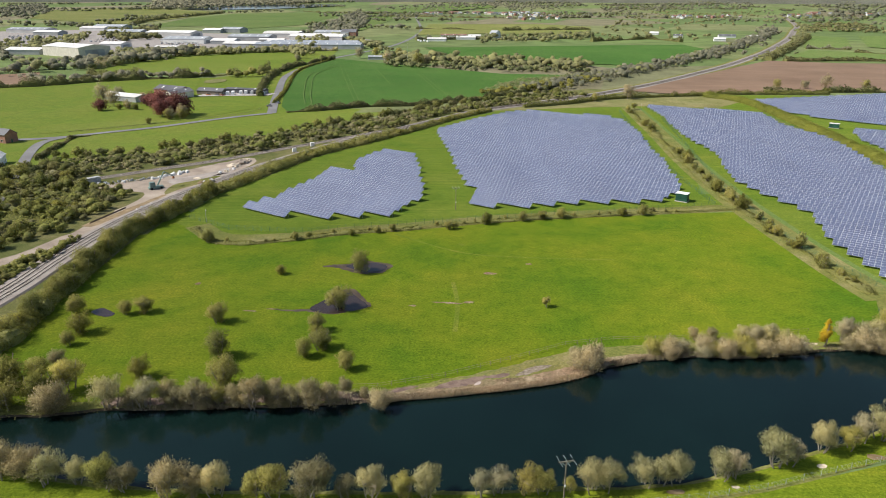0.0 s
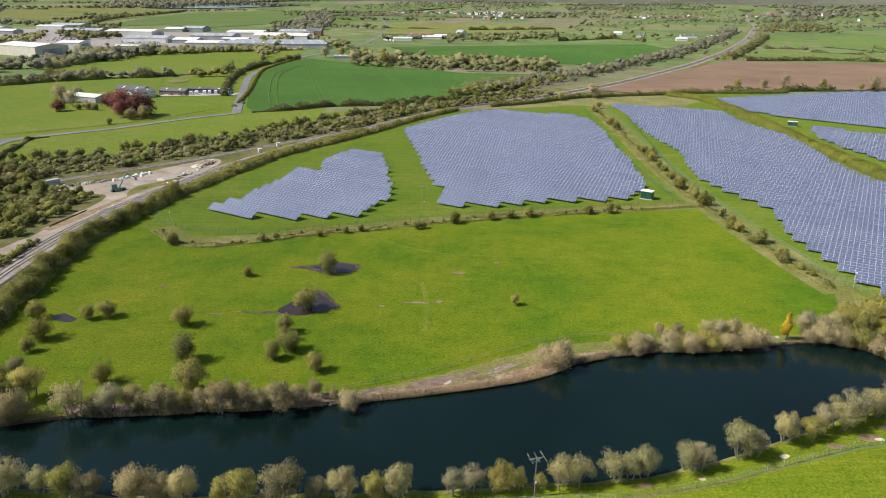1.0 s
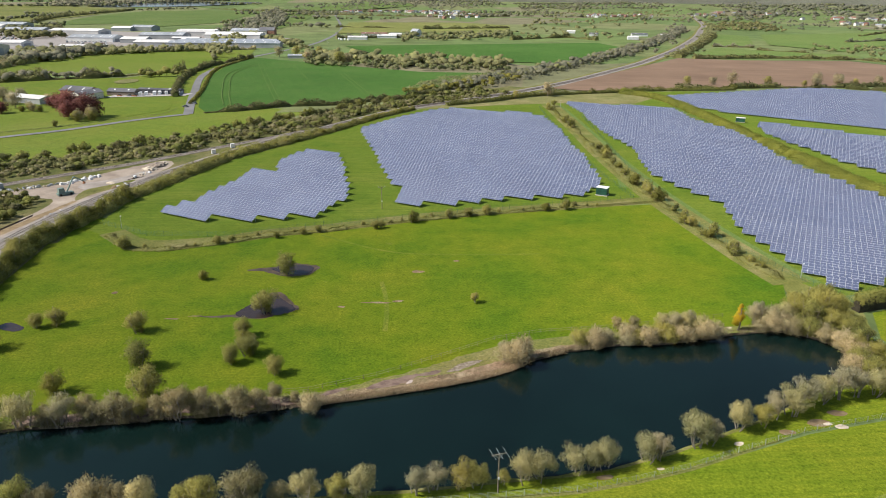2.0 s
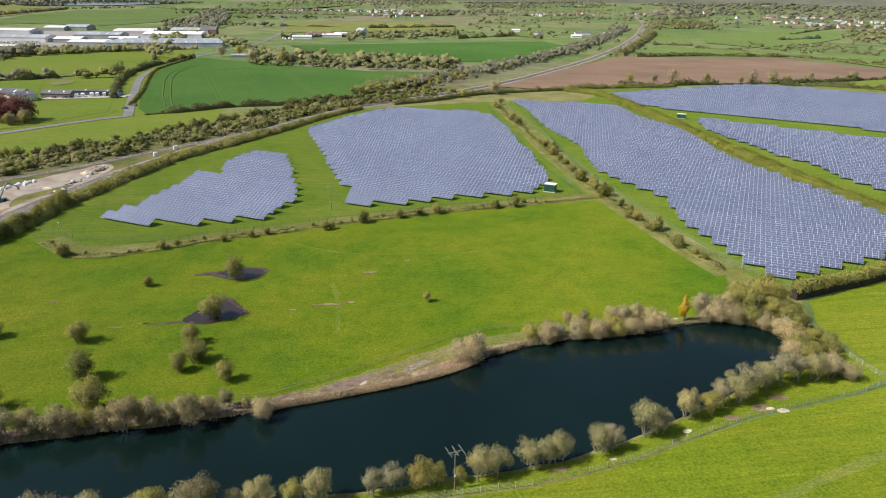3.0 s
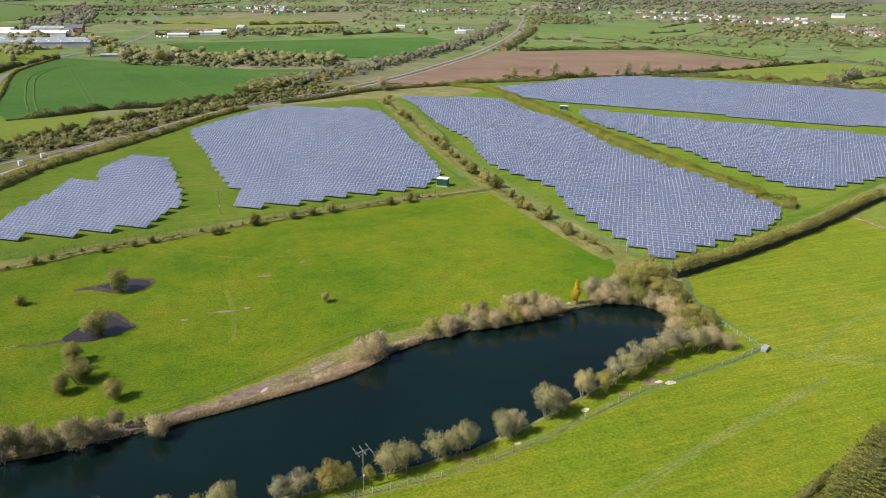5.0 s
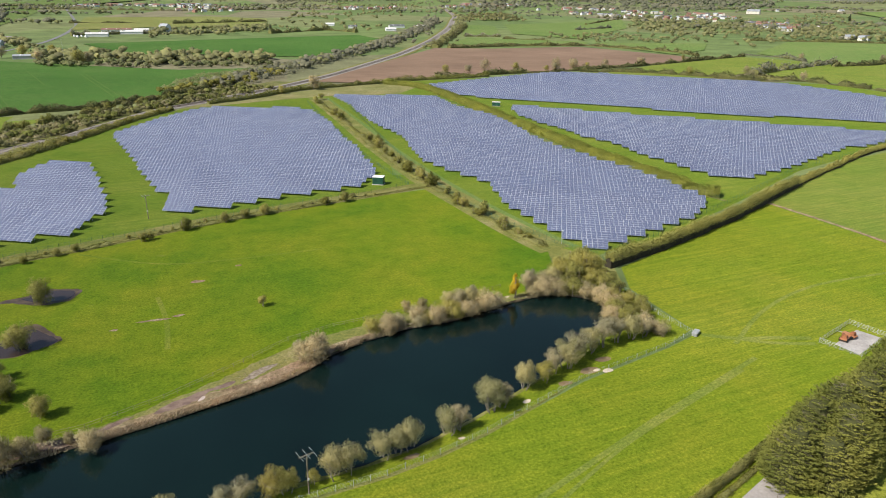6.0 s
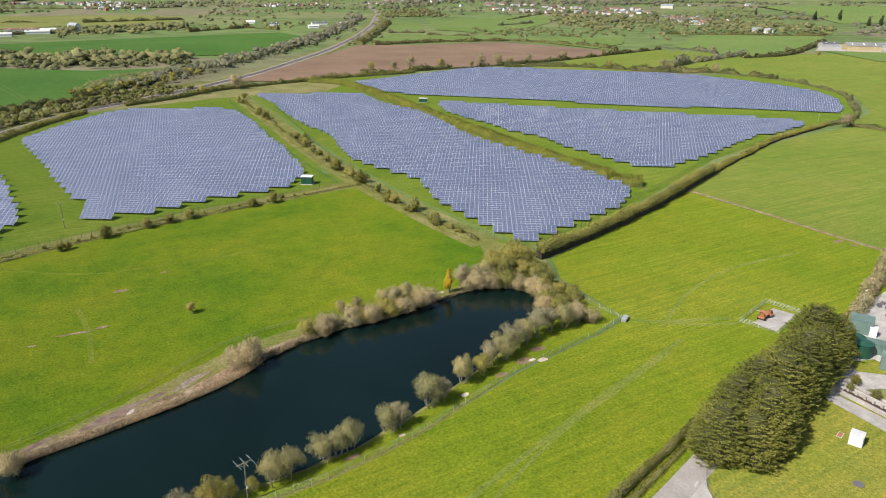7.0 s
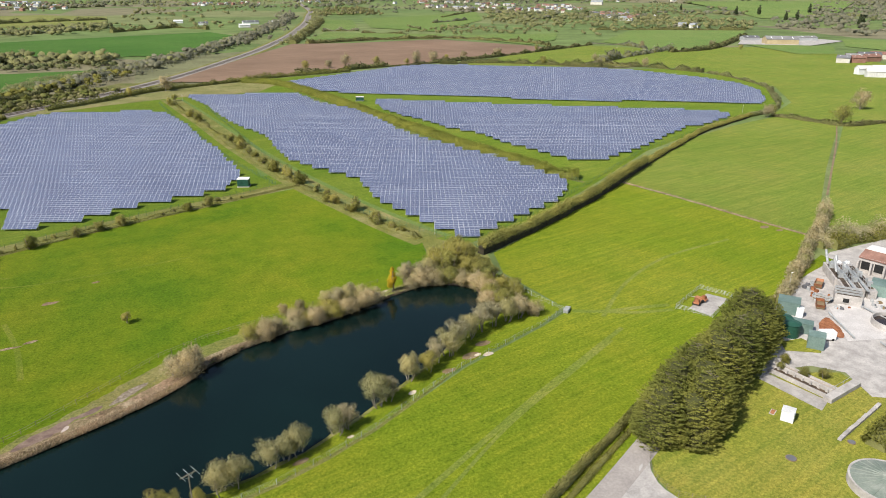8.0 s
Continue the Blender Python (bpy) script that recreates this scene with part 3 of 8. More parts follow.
def ground():
    bm = bmesh.new()
    outer = [(4950 * math.cos(a), 4950 * math.sin(a)) for a in np.linspace(0, 2 * math.pi, 97)[:-1]]
    rings = []
    for line in (outer, SHORE):
        vs = [bm.verts.new((x, y, 0)) for x, y in line]
        rings.append(vs)
        for i in range(len(vs)):
            bm.edges.new((vs[i], vs[(i + 1) % len(vs)]))
    bmesh.ops.triangle_fill(bm, use_beauty=True, edges=list(bm.edges))
    for f in bm.faces:
        if f.normal.z < 0:
            f.normal_flip()
    # the bank falls to the lake bed
    c = np.mean(SHORE, axis=0)
    vs = rings[1]
    down = []
    for v in vs:
        q = Vector((v.co.x, v.co.y, 0))
        k = Vector((c[0] - q.x, c[1] - q.y, 0)).normalized() * 1.2
        down.append(bm.verts.new((q.x + k.x, q.y + k.y, -1.6)))
    for i in range(len(vs)):
        j = (i + 1) % len(vs)
        f = bm.faces.new((vs[i], vs[j], down[j], down[i]))
        f.material_index = 1
    bmesh.ops.recalc_face_normals(bm, faces=[f for f in bm.faces if f.material_index == 1])
    return tagged(part("ground", bm, [M_COUNTRY, M_MUD]), "flat green farmland reaching to the horizon", "ground", "", "structure")


ground()
bm = bmesh.new()
vs = [bm.verts.new((x, y, -0.55)) for x, y in wobble(curve(LAKE_N + LAKE_S, 2.5, True) * 1.0, 0.9, 0.2)]
c = np.mean(SHORE, axis=0)
for v in vs:  # the water reaches a little under the bank
    v.co.x += (v.co.x - c[0]) * 0.004
    v.co.y += (v.co.y - c[1]) * 0.004
es = [bm.edges.new((vs[i], vs[(i + 1) % len(vs)])) for i in range(len(vs))]
bmesh.ops.triangle_fill(bm, use_beauty=True, edges=es)
for f in bm.faces:
    if f.normal.z < 0:
        f.normal_flip()
tagged(part("water", bm, M_WATER), "dark still lake between rows of willows", "water", "", "structure")

M_SCRUB = grass("scrub_ground", (0.1, 0.11, 0.033), (0.145, 0.145, 0.05), (0.2, 0.18, 0.085), 0.08)
sheet("field_gap", [(-108, 226), (-106, 264), (-94, 258), (-76, 234), (-90, 236)], 0.02, M_MEADOW, "green corner of the meadow by the hedge", "field", False)
# fields near by
sheet("field_meadow", [(-112, 130), (-88, 124), (-60, 127), (-20, 129), (5, 133), (25, 139), (40, 145), (60, 149), (90, 152), (104, 154), (112, 160), (121, 178), (121, 262), (70, 258), (20, 250), (-20, 240), (-50, 229), (-75, 226), (-90, 240), (-107, 232), (-106, 190), (-106, 165)], 0.03, M_MEADOW, "lush green meadow with worn patches", "field", False)
_, shore_out = sides_of(np.r_[SHORE, SHORE[:1]], 13.0)
n = len(shore_out)
ring = np.r_[np.c_[np.r_[SHORE, SHORE[:1]], np.full(n, 0.016)], np.c_[shore_out, np.full(n, 0.016)]]
tagged(soup("field_bank", ring, [(i, i + 1, n + i + 1, n + i) for i in range(n - 1)], M_ROUGH), "strip of rough pale grass along the lake bank", "bank", "", "structure")
sheet("field_corner", [(108, 158), (118, 170), (121, 182), (128, 182), (134, 170), (132, 158), (126, 146), (118, 140)], 0.022, M_ROUGH, "rough grass at the head of the lake", "grass", False)
sheet("field_hay", [(-160, 80), (-160, 40), (-60, 20), (60, 20), (78, 60), (100, 70), (178, 84), (231.6, 106), (232, 189), (165, 166), (134, 157), (126, 143), (123.5, 114), (112, 111), (84, 106.5), (67, 101.5), (56, 98), (45, 95.5), (34, 94), (14, 93.5), (-20, 93), (-60, 93.5), (-110, 97), (-160, 98)], 0.03, M_HAY, "mown yellow-green hayfield with faint wheel tracks", "field", False)
sheet("field_near_bank", [(123.5, 116), (112, 112), (84, 107.5), (67, 102.5), (56, 99), (45, 96.5), (34, 95), (14, 94.5), (-20, 94), (-60, 94.5), (-110, 98), (-110, 103), (-78, 102), (-60, 98.6), (-40, 97), (-18, 97), (5, 97), (22, 98), (34, 98.5), (44, 100), (55, 103), (66, 107), (76, 111), (87, 116), (96, 122), (105, 126), (112, 131), (114.5, 139), (116, 152), (124, 158), (124, 143)], 0.034, M_HAY, "short grass strip between fence and lake", "field", False)
sheet("field_solar", [(-99, 246), (-90, 238), (-78, 227), (-42, 231), (0, 243), (60, 256), (117, 265), (119, 200), (124, 184), (132, 168), (165, 174), (215, 192), (290, 222), (390, 244), (445, 247), (490, 262), (560, 312), (597, 380), (600, 440), (560, 478), (480, 560), (420, 604), (330, 600), (240, 600), (150, 545), (100, 530), (40, 512), (6, 470), (-22, 424), (-46, 388), (-67, 356), (-83, 314), (-96, 282)], 0.045, M_SOLAR_TURF, "bright mown grass of the solar park", "field", False)
strip("hedge_bank", [(-90, 243), (-76, 229), (-52, 231), (-33, 238), (-17, 241), (3, 247), (25, 253), (46, 257), (69, 260.5), (91, 263.5), (118, 268)], 9, 0.056, M_ROUGH, "band of rough pale grass under the hedge", "grass")
strip("hedge_verge", [(140, 530), (135, 466), (129, 400), (124, 349), (120.5, 290), (120, 262), (121, 223), (122, 198), (124, 178)], 13, 0.06, M_ROUGH, "band of rough pale grass between the solar fields", "grass")
strip("mown_ride", [(147.5, 528), (142.5, 466), (136.5, 400), (131.5, 349), (128, 290), (127.5, 240), (129.5, 200), (132, 178)], 2.4, 0.066, M_FAR_GREEN, "darker mown ride beside the fence", "grass")
sheet("field_dry", [(40, 512), (100, 528), (150, 536), (206, 528), (236, 560), (240, 596), (180, 585), (110, 560), (60, 540)], 0.07, M_DEADGRASS, "pale dry grass corner", "field", False)
sheet("field_east", [(231.6, 106), (240, 109), (330, 151), (439, 199), (441, 238), (390, 236), (334, 228), (286, 212), (232, 192)], 0.05, M_PASTURE_EAST, "green pasture beyond a wire fence", "field", False)
sheet("field_far_east", [(236, 104), (330, 148), (441, 197), (480, 185), (620, 140), (620, 20), (300, 60)], 0.05, M_PASTURE_EAST, "large green pasture", "field", False)

# fields further off
sheet("field_west", [(-470, 380), (-470, 640), (-330, 700), (-230, 720), (-190, 800), (-180, 860), (-140, 935), (-145, 700), (-115, 530), (-60, 520), (-70, 470), (-130, 400), (-195, 335), (-240, 290), (-330, 300)], 0.012, M_PASTURE, "green pasture round the western lanes", "field", False)
FIELDS = [
    ("field_wheat", [(-112, 506), (-122, 530), (-153, 700), (-157, 863), (-135, 938), (-37, 847), (61, 765), (159, 750), (60, 612), (8, 562), (-15, 541), (-39, 536), (-64, 531), (-88, 516)], M_CROP, "deep green wheat field with wheel lanes"),
    ("field_mid", [(-370, 747), (-389, 798), (-362, 974), (-274, 1030), (-158, 1074), (-150, 956), (-192, 800), (-260, 740)], M_PASTURE, "yellow-green pasture"),
    ("field_pasture", [(-391, 626), (-325, 681), (-243, 715), (-217, 619), (-198, 562), (-150, 575), (-140, 520), (-173, 470), (-189, 455), (-240, 420), (-330, 406), (-420, 430)], M_PASTURE, "wide sheep pasture by the road"),
    ("field_strip", [(-198.7, 343.6), (-206.5, 379.1), (-211.9, 409.6), (-200, 420.4), (-173, 439.7), (-144.7, 465.1), (-118.9, 483.7), (-89.4, 493.8), (-58.5, 501.8), (-38.5, 504.6), (-55.3, 473.2), (-82.1, 451.2), (-114.5, 407.5), (-141.5, 379.9), (-167.7, 347.7), (-186.4, 334)], M_PASTURE, "narrow green field between road and railway"),
    ("field_brown", [(-520, 720), (-461, 743), (-431, 764), (-385, 675), (-390, 646), (-401, 642), (-460, 640)], M_PLOUGH, "ploughed brown strip beyond the pasture"),
    ("field_village", [(600, 520), (637, 545), (735, 572), (860, 565), (905, 540), (900, 425), (820, 330), (700, 240), (560, 160), (470, 190), (442, 200), (446, 244), (500, 262), (565, 312), (605, 380), (612, 460)], M_PASTURE_EAST, "large green pasture below the village"),
]
for i, (nm, pts, mt, lb) in enumerate(FIELDS):
    sheet(nm, pts, 0.09 + 0.01 * i + 0.0001 * abs(pts[0][1]), mt, lb, "field", False)
sheet("far_lake", [(-1330, 3800), (-1420, 4500), (-1050, 5600), (-700, 5200), (-930, 3900)], 3.0, M_FAR_WATER, "distant pale reservoir", "water")

sheet("field_scrub", [(-240, 120), (-225, 290), (-200, 340), (-118, 402), (-50, 472), (10, 537), (60, 577), (130, 642), (165, 622), (90, 552), (32, 510), (-20, 428), (-44, 392), (-65, 360), (-82, 318), (-95, 286), (-104, 252), (-106, 190), (-104, 150), (-108, 126), (-140, 100)], 0.022, M_SCRUB, "scrubby brown ground along the railway", "ground", False)

FAR_FIELDS = [
    ("field_straw", [(-1367, 2425), (-1940, 3638), (-1853, 4132), (-1150, 3526), (-943, 3133), (-852, 2000), (-982, 2057)], M_KHAKI, "straw-coloured far field"),
    ("field_estate", [(-742, 1782), (-857, 2464), (-864, 3051), (-650, 3225), (-409, 3094), (-378, 1968), (-476, 1748), (-623, 1895)], M_FAR_GREEN, "green field behind the industrial estate"),
    ("field_roadside", [(-338, 1805), (-346, 3100), (-173, 3117), (-172, 2181), (-188, 1673)], M_FAR_GREEN, "green field beside the far road"),
    ("field_beyond", [(-365, 3424), (-218, 4351), (360, 6606), (343, 4739), (-149, 3119)], M_FAR_GREEN, "distant green field below the ridge"),
    ("field_khaki", [(-56, 1486), (-40, 2052), (263, 2071), (382, 1899), (310, 1539), (219, 1499), (87, 1565)], M_KHAKI, "dry khaki pasture"),
    ("field_wheat_far", [(-31, 1143), (243, 1196), (402, 1224), (410, 1100), (267, 859), (224, 824), (201, 869), (115, 855), (28, 942)], M_CROP, "deep green wheat field"),
    ("field_plough", [(165, 622), (213, 683), (286, 770), (417, 926), (491, 892), (629, 882), (669, 723), (666, 680), (560, 640), (471, 632), (415, 618), (365, 628), (296, 616), (230, 606), (190, 606)], M_PLOUGH, "ploughed brown field beside the railway"),
    ("field_north", [(464, 979), (562, 1110), (702, 963), (679, 927), (551, 942)], M_FAR_GREEN, "green far pasture behind the ploughed field"),
    ("field_north", [(754, 1515), (795, 1439), (646, 1144), (576, 1159)], M_FAR_GREEN, "small green far pasture"),
    ("field_north", [(840, 1751), (1137, 2252), (1267, 2289), (951, 1681)], M_FAR_GREEN, "green far pasture near the railway bridge"),
    ("field_north", [(855, 1503), (1001, 1524), (1328, 1666), (1040, 1282), (727, 1030), (691, 1180)], M_FAR_GREEN, "wide green far pasture"),
    ("field_northeast", [(699, 939), (873, 876), (769, 775), (679, 735), (680, 834)], M_FAR_GREEN, "green far pasture between hedges"),
    ("field_behind_park", [(457, 590), (553, 632), (738, 677), (749, 652), (762, 602), (676, 547), (611, 541), (462, 498)], M_PASTURE_EAST, "bright green pasture behind the solar park"),
    ("field_village_far", [(801, 711), (1033, 858), (1210, 741), (1056, 651), (872, 569), (755, 565), (782, 647)], M_FAR_GREEN, "green pasture below the village gardens"),
    ("field_factory", [(930, 566), (969, 539), (1002, 481), (896, 426), (857, 452)], M_FAR_GREEN, "green pasture before the factory"),
    ("field_factory_east", [(1149, 542), (1167, 486), (1001, 414), (1015, 472)], M_FAR_GREEN, "green pasture beside the factory"),
    ("field_park", [(2884, 2107), (3630, 1686), (1922, 941), (1667, 986), (2168, 1420)], M_FAR_GREEN, "parkland slope with dark conifers"),
]
for i, (nm, pts, mt, lb) in enumerate(FAR_FIELDS):
    sheet(nm, pts, 0.25 + 0.02 * i + 0.0003 * abs(pts[0][1]), mt, lb, "field", False)

# ponds, mud and worn spots in the meadow
for pts in ([(-38, 202.6), (-31, 204.4), (-23, 206.2), (-16, 204), (-16.5, 199.5), (-20, 197), (-26, 197.2), (-32, 200.8)], [(-46, 171), (-36, 171.6), (-33, 177.5), (-29, 184.5), (-25.5, 185), (-22, 178), (-19.6, 173), (-24, 169.5), (-29, 167.6), (-36, 169.6)]):
    sheet("mud", pts, 0.05, M_MUD, "wet mud round a meadow pool", "mud", True, 1.2)
for pts in ([(-30, 203), (-23, 205.4), (-17.5, 203.4), (-17.8, 199.8), (-21, 198), (-26, 199)], [(-36, 171), (-33, 177), (-30, 181), (-27, 183), (-24, 179), (-20.5, 173), (-24, 170), (-29, 168)], [(-94, 169), (-92.5, 171.5), (-90, 170.5), (-87, 167.5), (-89, 166)]):
    sheet("pool", pts, 0.07, M_POND, "shallow dark pool in the meadow", "pool", True, 0.6)
for x, y, rx, ry in ((14.2, 197, 2.6, 1.3), (27, 204.6, 1.6, 0.9), (1.4, 175.4, 5.6, 0.6), (7.4, 176.4, 1.8, 0.9), (-8.4, 173.5, 1.3, 0.8), (-72, 188, 1.2, 1.2), (-52, 170, 2.5, 0.5), (-46, 171, 3, 0.6)):
    sheet("worn_patch", [(x + 0.8 * rx * math.cos(a), y + 0.8 * ry * math.sin(a)) for a in np.linspace(0, 6.28, 9)[:-1]], 0.05, M_BANK, "worn brown soil in the grass", "soil", True, 0.9)

strip("cattle_track", [(232.9, 190), (233.4, 161), (232, 130), (231.9, 108)], 1.7, 0.085, M_BANK, "worn cattle track along a fence", "track")
# rising ground and wooded ridge on the skyline
def ridge(a0, a1, seed):
    n = 120
    vs = []
    rings = ((3300, 0.0), (3700, 14), (4300, 35), (4550, 82), (4900, 95))
    for k, (d, z) in enumerate(rings):
        for i in range(n):
            a = radians(a0 + (a1 - a0) * i / (n - 1))
            w = 1 + (0.3 * noise.noise((i * 0.06, seed, 0)) + 0.05 * noise.noise((i * 0.7, seed, 4)) if k > 2 else 0)
            vs.append((d * math.sin(a), d * math.cos(a), z * w - (0.3 if k == 0 else 0)))
    f = [(k * n + i, k * n + i + 1, (k + 1) * n + i + 1, (k + 1) * n + i) for k in range(4) for i in range(n - 1)]
    slots = [0 if k < 2 else 1 for k in range(4) for i in range(n - 1)]
    tagged(soup("far_hill", vs, f, [M_COUNTRY, M_FARHILL], slots=slots), "gently rising farmland and wooded ridge on the skyline", "hill", "", "structure")


# pale grey: a little skyline haze is put into the ridge colour
M_FARHILL = grass("hazed_far_woodland", (0.1, 0.1, 0.08), (0.13, 0.13, 0.1), (0.16, 0.16, 0.12), 0.006)
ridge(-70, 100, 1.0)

# wheel lanes and trodden paths
for a, b, w, mt in (([(-124, 858), (-93, 682), (-69, 552)], None, 0.8, M_LANE), ([(-120, 858), (-89, 682), (-65, 550)], None, 0.8, M_LANE), ([(-27, 757), (-13, 668), (0, 584)], None, 0.8, M_LANE), ([(-23, 757), (-9, 668), (4, 586)], None, 0.8, M_LANE), ([(-130, 850), (-140, 752), (-121, 615), (-106, 540)], None, 1.0, M_LANE), ([(-124, 850), (-134, 752), (-115, 615), (-100, 536)], None, 1.0, M_LANE), ([(-80, 831), (-50, 668)], None, 0.7, M_LANE)):
    strip("wheel_lane", a, w, 0.55, mt, "pale wheel lane through the wheat", "track")
for pts, w in (([(46, 76), (69, 83), (89, 89), (110, 94.5), (127, 99)], 1.3), ([(54, 75), (76, 84), (97, 90), (120, 96)], 0.8), ([(128, 106), (150, 117), (176, 123), (206, 121)], 1.2), ([(124, 113), (129, 109), (136, 103), (146, 98)], 1.5)):
    strip("trodden_path", list(pts), w, 0.038 + 0.002 * len(pts) + 0.004 * w, M_TRACK, "faint pale wheel track in the mown grass", "track", 0, 3)
strip("trodden_path", [(124, 112.6), (131, 107.6), (139, 104.4), (147.5, 100.5)], 1.7, 0.056, M_TRACK, "worn trodden path to the concrete pen", "track", 0, 2)
for pts, w in (([(3, 190), (4, 174), (3, 158)], 1.3), ([(-17, 234), (5, 216), (25, 211), (55, 209)], 0.9)):
    strip("trodden_path", list(pts), w, 0.042, M_FAINT, "faint trodden path through the meadow", "track", 0, 3)
# ---- railway, roads and tracks ----
RAIL = [(-150, 60), (-132, 130), (-124, 179), (-123, 207), (-120, 241), (-112, 275), (-99, 311), (-82, 349), (-54, 400), (-30, 432), (-4, 470), (30, 515), (80, 555), (139, 609), (200, 675), (263, 756), (330, 845), (388, 931), (470, 1060), (560, 1215), (679, 1430), (828, 1726), (960, 1990), (1186, 2526), (1400, 3030)]
rail_line = curve(RAIL, 4.0)
strip("railway_verge", RAIL[12:], 24, 0.38, M_ROUGH, "rough grass beside the railway bend", "grass")
strip("railway_ballast", RAIL[12:], 14.0, 0.52, M_BALLAST_PALE, "brown-grey stone ballast of the railway bend", "railway")
strip("railway_ballast", RAIL, 9.6, 0.05, M_BALLAST, "grey stone ballast of a double railway", "railway", 0.45, 5.0)
SIDING = [(-190, 290), (-164, 307), (-153, 316), (-133, 333), (-111, 352), (-88, 377), (-61, 405), (-38, 431)]
strip("siding_ballast", SIDING, 4.4, 0.06, M_BED, "ballast of a single siding", "railway", 0.3, 5.0)


def track(points, offset, z, until):
    ob = thing("railway_track", "pair of steel rails on concrete sleepers", "railway track", group="railway tracks")
    line = curve(points, 3.0)
    d = np.gradient(line, axis=0)
    nr = np.c_[-d[:, 1], d[:, 0]] / np.hypot(d[:, 0], d[:, 1])[:, None]
    mid = line + nr * offset
    for side in (-0.75, 0.75):
        a, b = mid + nr * (side - 0.07), mid + nr * (side + 0.07)
        n = len(mid)
        v = np.r_[np.c_[a, np.full(n, z)], np.c_[a, np.full(n, z + 0.17)], np.c_[b, np.full(n, z + 0.17)], np.c_[b, np.full(n, z)]]
        soup("rail", v, [(k * n + i, k * n + i + 1, (k + 1) * n + i + 1, (k + 1) * n + i) for k in range(3) for i in range(n - 1)], M_RAIL, ob)
    fine = curve(points, 0.7)
    dd = np.gradient(fine, axis=0)
    uu = dd / np.hypot(dd[:, 0], dd[:, 1])[:, None]
    nn = np.c_[-uu[:, 1], uu[:, 0]]
    q = (fine + nn * offset)
    keep = q[:, 1] < until
    q, uu, nn = q[keep], uu[keep], nn[keep]
    cs = [q + uu * a + nn * b for a, b in ((-0.12, -1.25), (0.12, -1.25), (0.12, 1.25), (-0.12, 1.25))]
    v = np.stack([np.c_[c_, np.full(len(q), z + 0.05)] for c_ in cs], 1).reshape(-1, 3)
    tagged(soup("sleeper_bed", v, np.arange(4 * len(q)).reshape(-1, 4), M_SLEEPER, ob), kind="stuff")


for off in (-1.75, 1.75):
    a, b = sides_of(rail_line, 2 * abs(off))
    strip("track_bed", (a if off < 0 else b)[::3], 2.3, 0.54, M_BED, "oil-stained brown ballast between the rails", "railway")
track(RAIL, -1.75, 0.55, 520)
track(RAIL, 1.75, 0.55, 520)
track(SIDING, 0.0, 0.37, 430)
sheet("yard", [(-150, 190), (-139, 213), (-133, 230), (-129.5, 250), (-128, 262), (-126, 279), (-128.3, 288), (-146, 293), (-158, 295), (-158, 299), (-148, 303), (-133, 312), (-125, 326), (-112, 343), (-100.7, 355), (-95, 348), (-97.5, 330), (-103.5, 304), (-114, 279), (-119.5, 258), (-124.5, 238), (-129.5, 222), (-135, 208), (-146, 188)], 0.04, M_YARD, "dusty bare railway yard with a haul road", "yard", True, 1.5)
sheet("yard_gravel", [(-126, 310), (-112, 322), (-103, 338), (-101, 326), (-106, 312), (-116, 300)], 0.05, M_BALLAST, "pale gravel spread over the yard", "gravel", True, 2.5)
sheet("yard_soil", [(-128, 240), (-122, 262), (-117, 285), (-119, 285), (-125, 264), (-132, 242)], 0.052, M_SOIL, "brown soil along the haul road", "soil", True, 1.5)
sheet("yard_grass", [(-120, 300), (-112, 310), (-104, 318), (-107, 306), (-113, 297), (-118, 285)], 0.053, M_ROUGH, "weedy strip between yard and rails", "grass", True, 1.5)
strip("road_lane", [(-122, 498), (-133, 556), (-143.5, 617), (-156.4, 692), (-162.4, 747), (-160.4, 831), (-149.3, 928), (-122, 1029), (-80, 1206), (-56, 1500), (-56, 1821), (-105, 2733)], 6.6, 0.3, M_ASPHALT, "grey country road with hedges", "road")
strip("road_west", [(-178, 262), (-193, 301), (-204, 329), (-216, 356), (-224.5, 379), (-228, 396), (-222, 409.5), (-213, 418), (-202.5, 426), (-189, 435.6), (-176, 447.7), (-154, 471.7), (-136, 488), (-122, 498)], 5.5, 0.26, M_ASPHALT, "narrow grey lane", "road")
strip("road_west_end", [(-222, 410), (-240, 402), (-300, 392), (-400, 380)], 6, 0.24, M_ASPHALT, "narrow grey lane", "road")
strip("works_road", [(48, 49), (64, 56.3), (77.8, 60.1), (86, 62.4), (94.6, 64.9), (100, 66.4)], 4.6, 0.064, M_ASPHALT_PALE, "pale concrete access road", "road", 0, 2)
strip("track_park_east", [(227.6, 493.3), (223.5, 428.5), (219.9, 369.8), (216.3, 321.9), (213.9, 271), (215.4, 225.7), (219.4, 198.5)], 2.2, 0.066, M_ROUGH, "pale mown track beside the mesh fence", "track")
strip("track_park_west", [(112, 288), (122, 330), (131, 400), (136, 500)], 3.5, 0.052, M_FAR_GREEN, "faint green service track", "track")
strip("track_farm", [(285, 128), (329, 148), (390, 176), (437, 199)], 0.8, 0.08, M_SOIL, "brown farm track between pastures", "track")

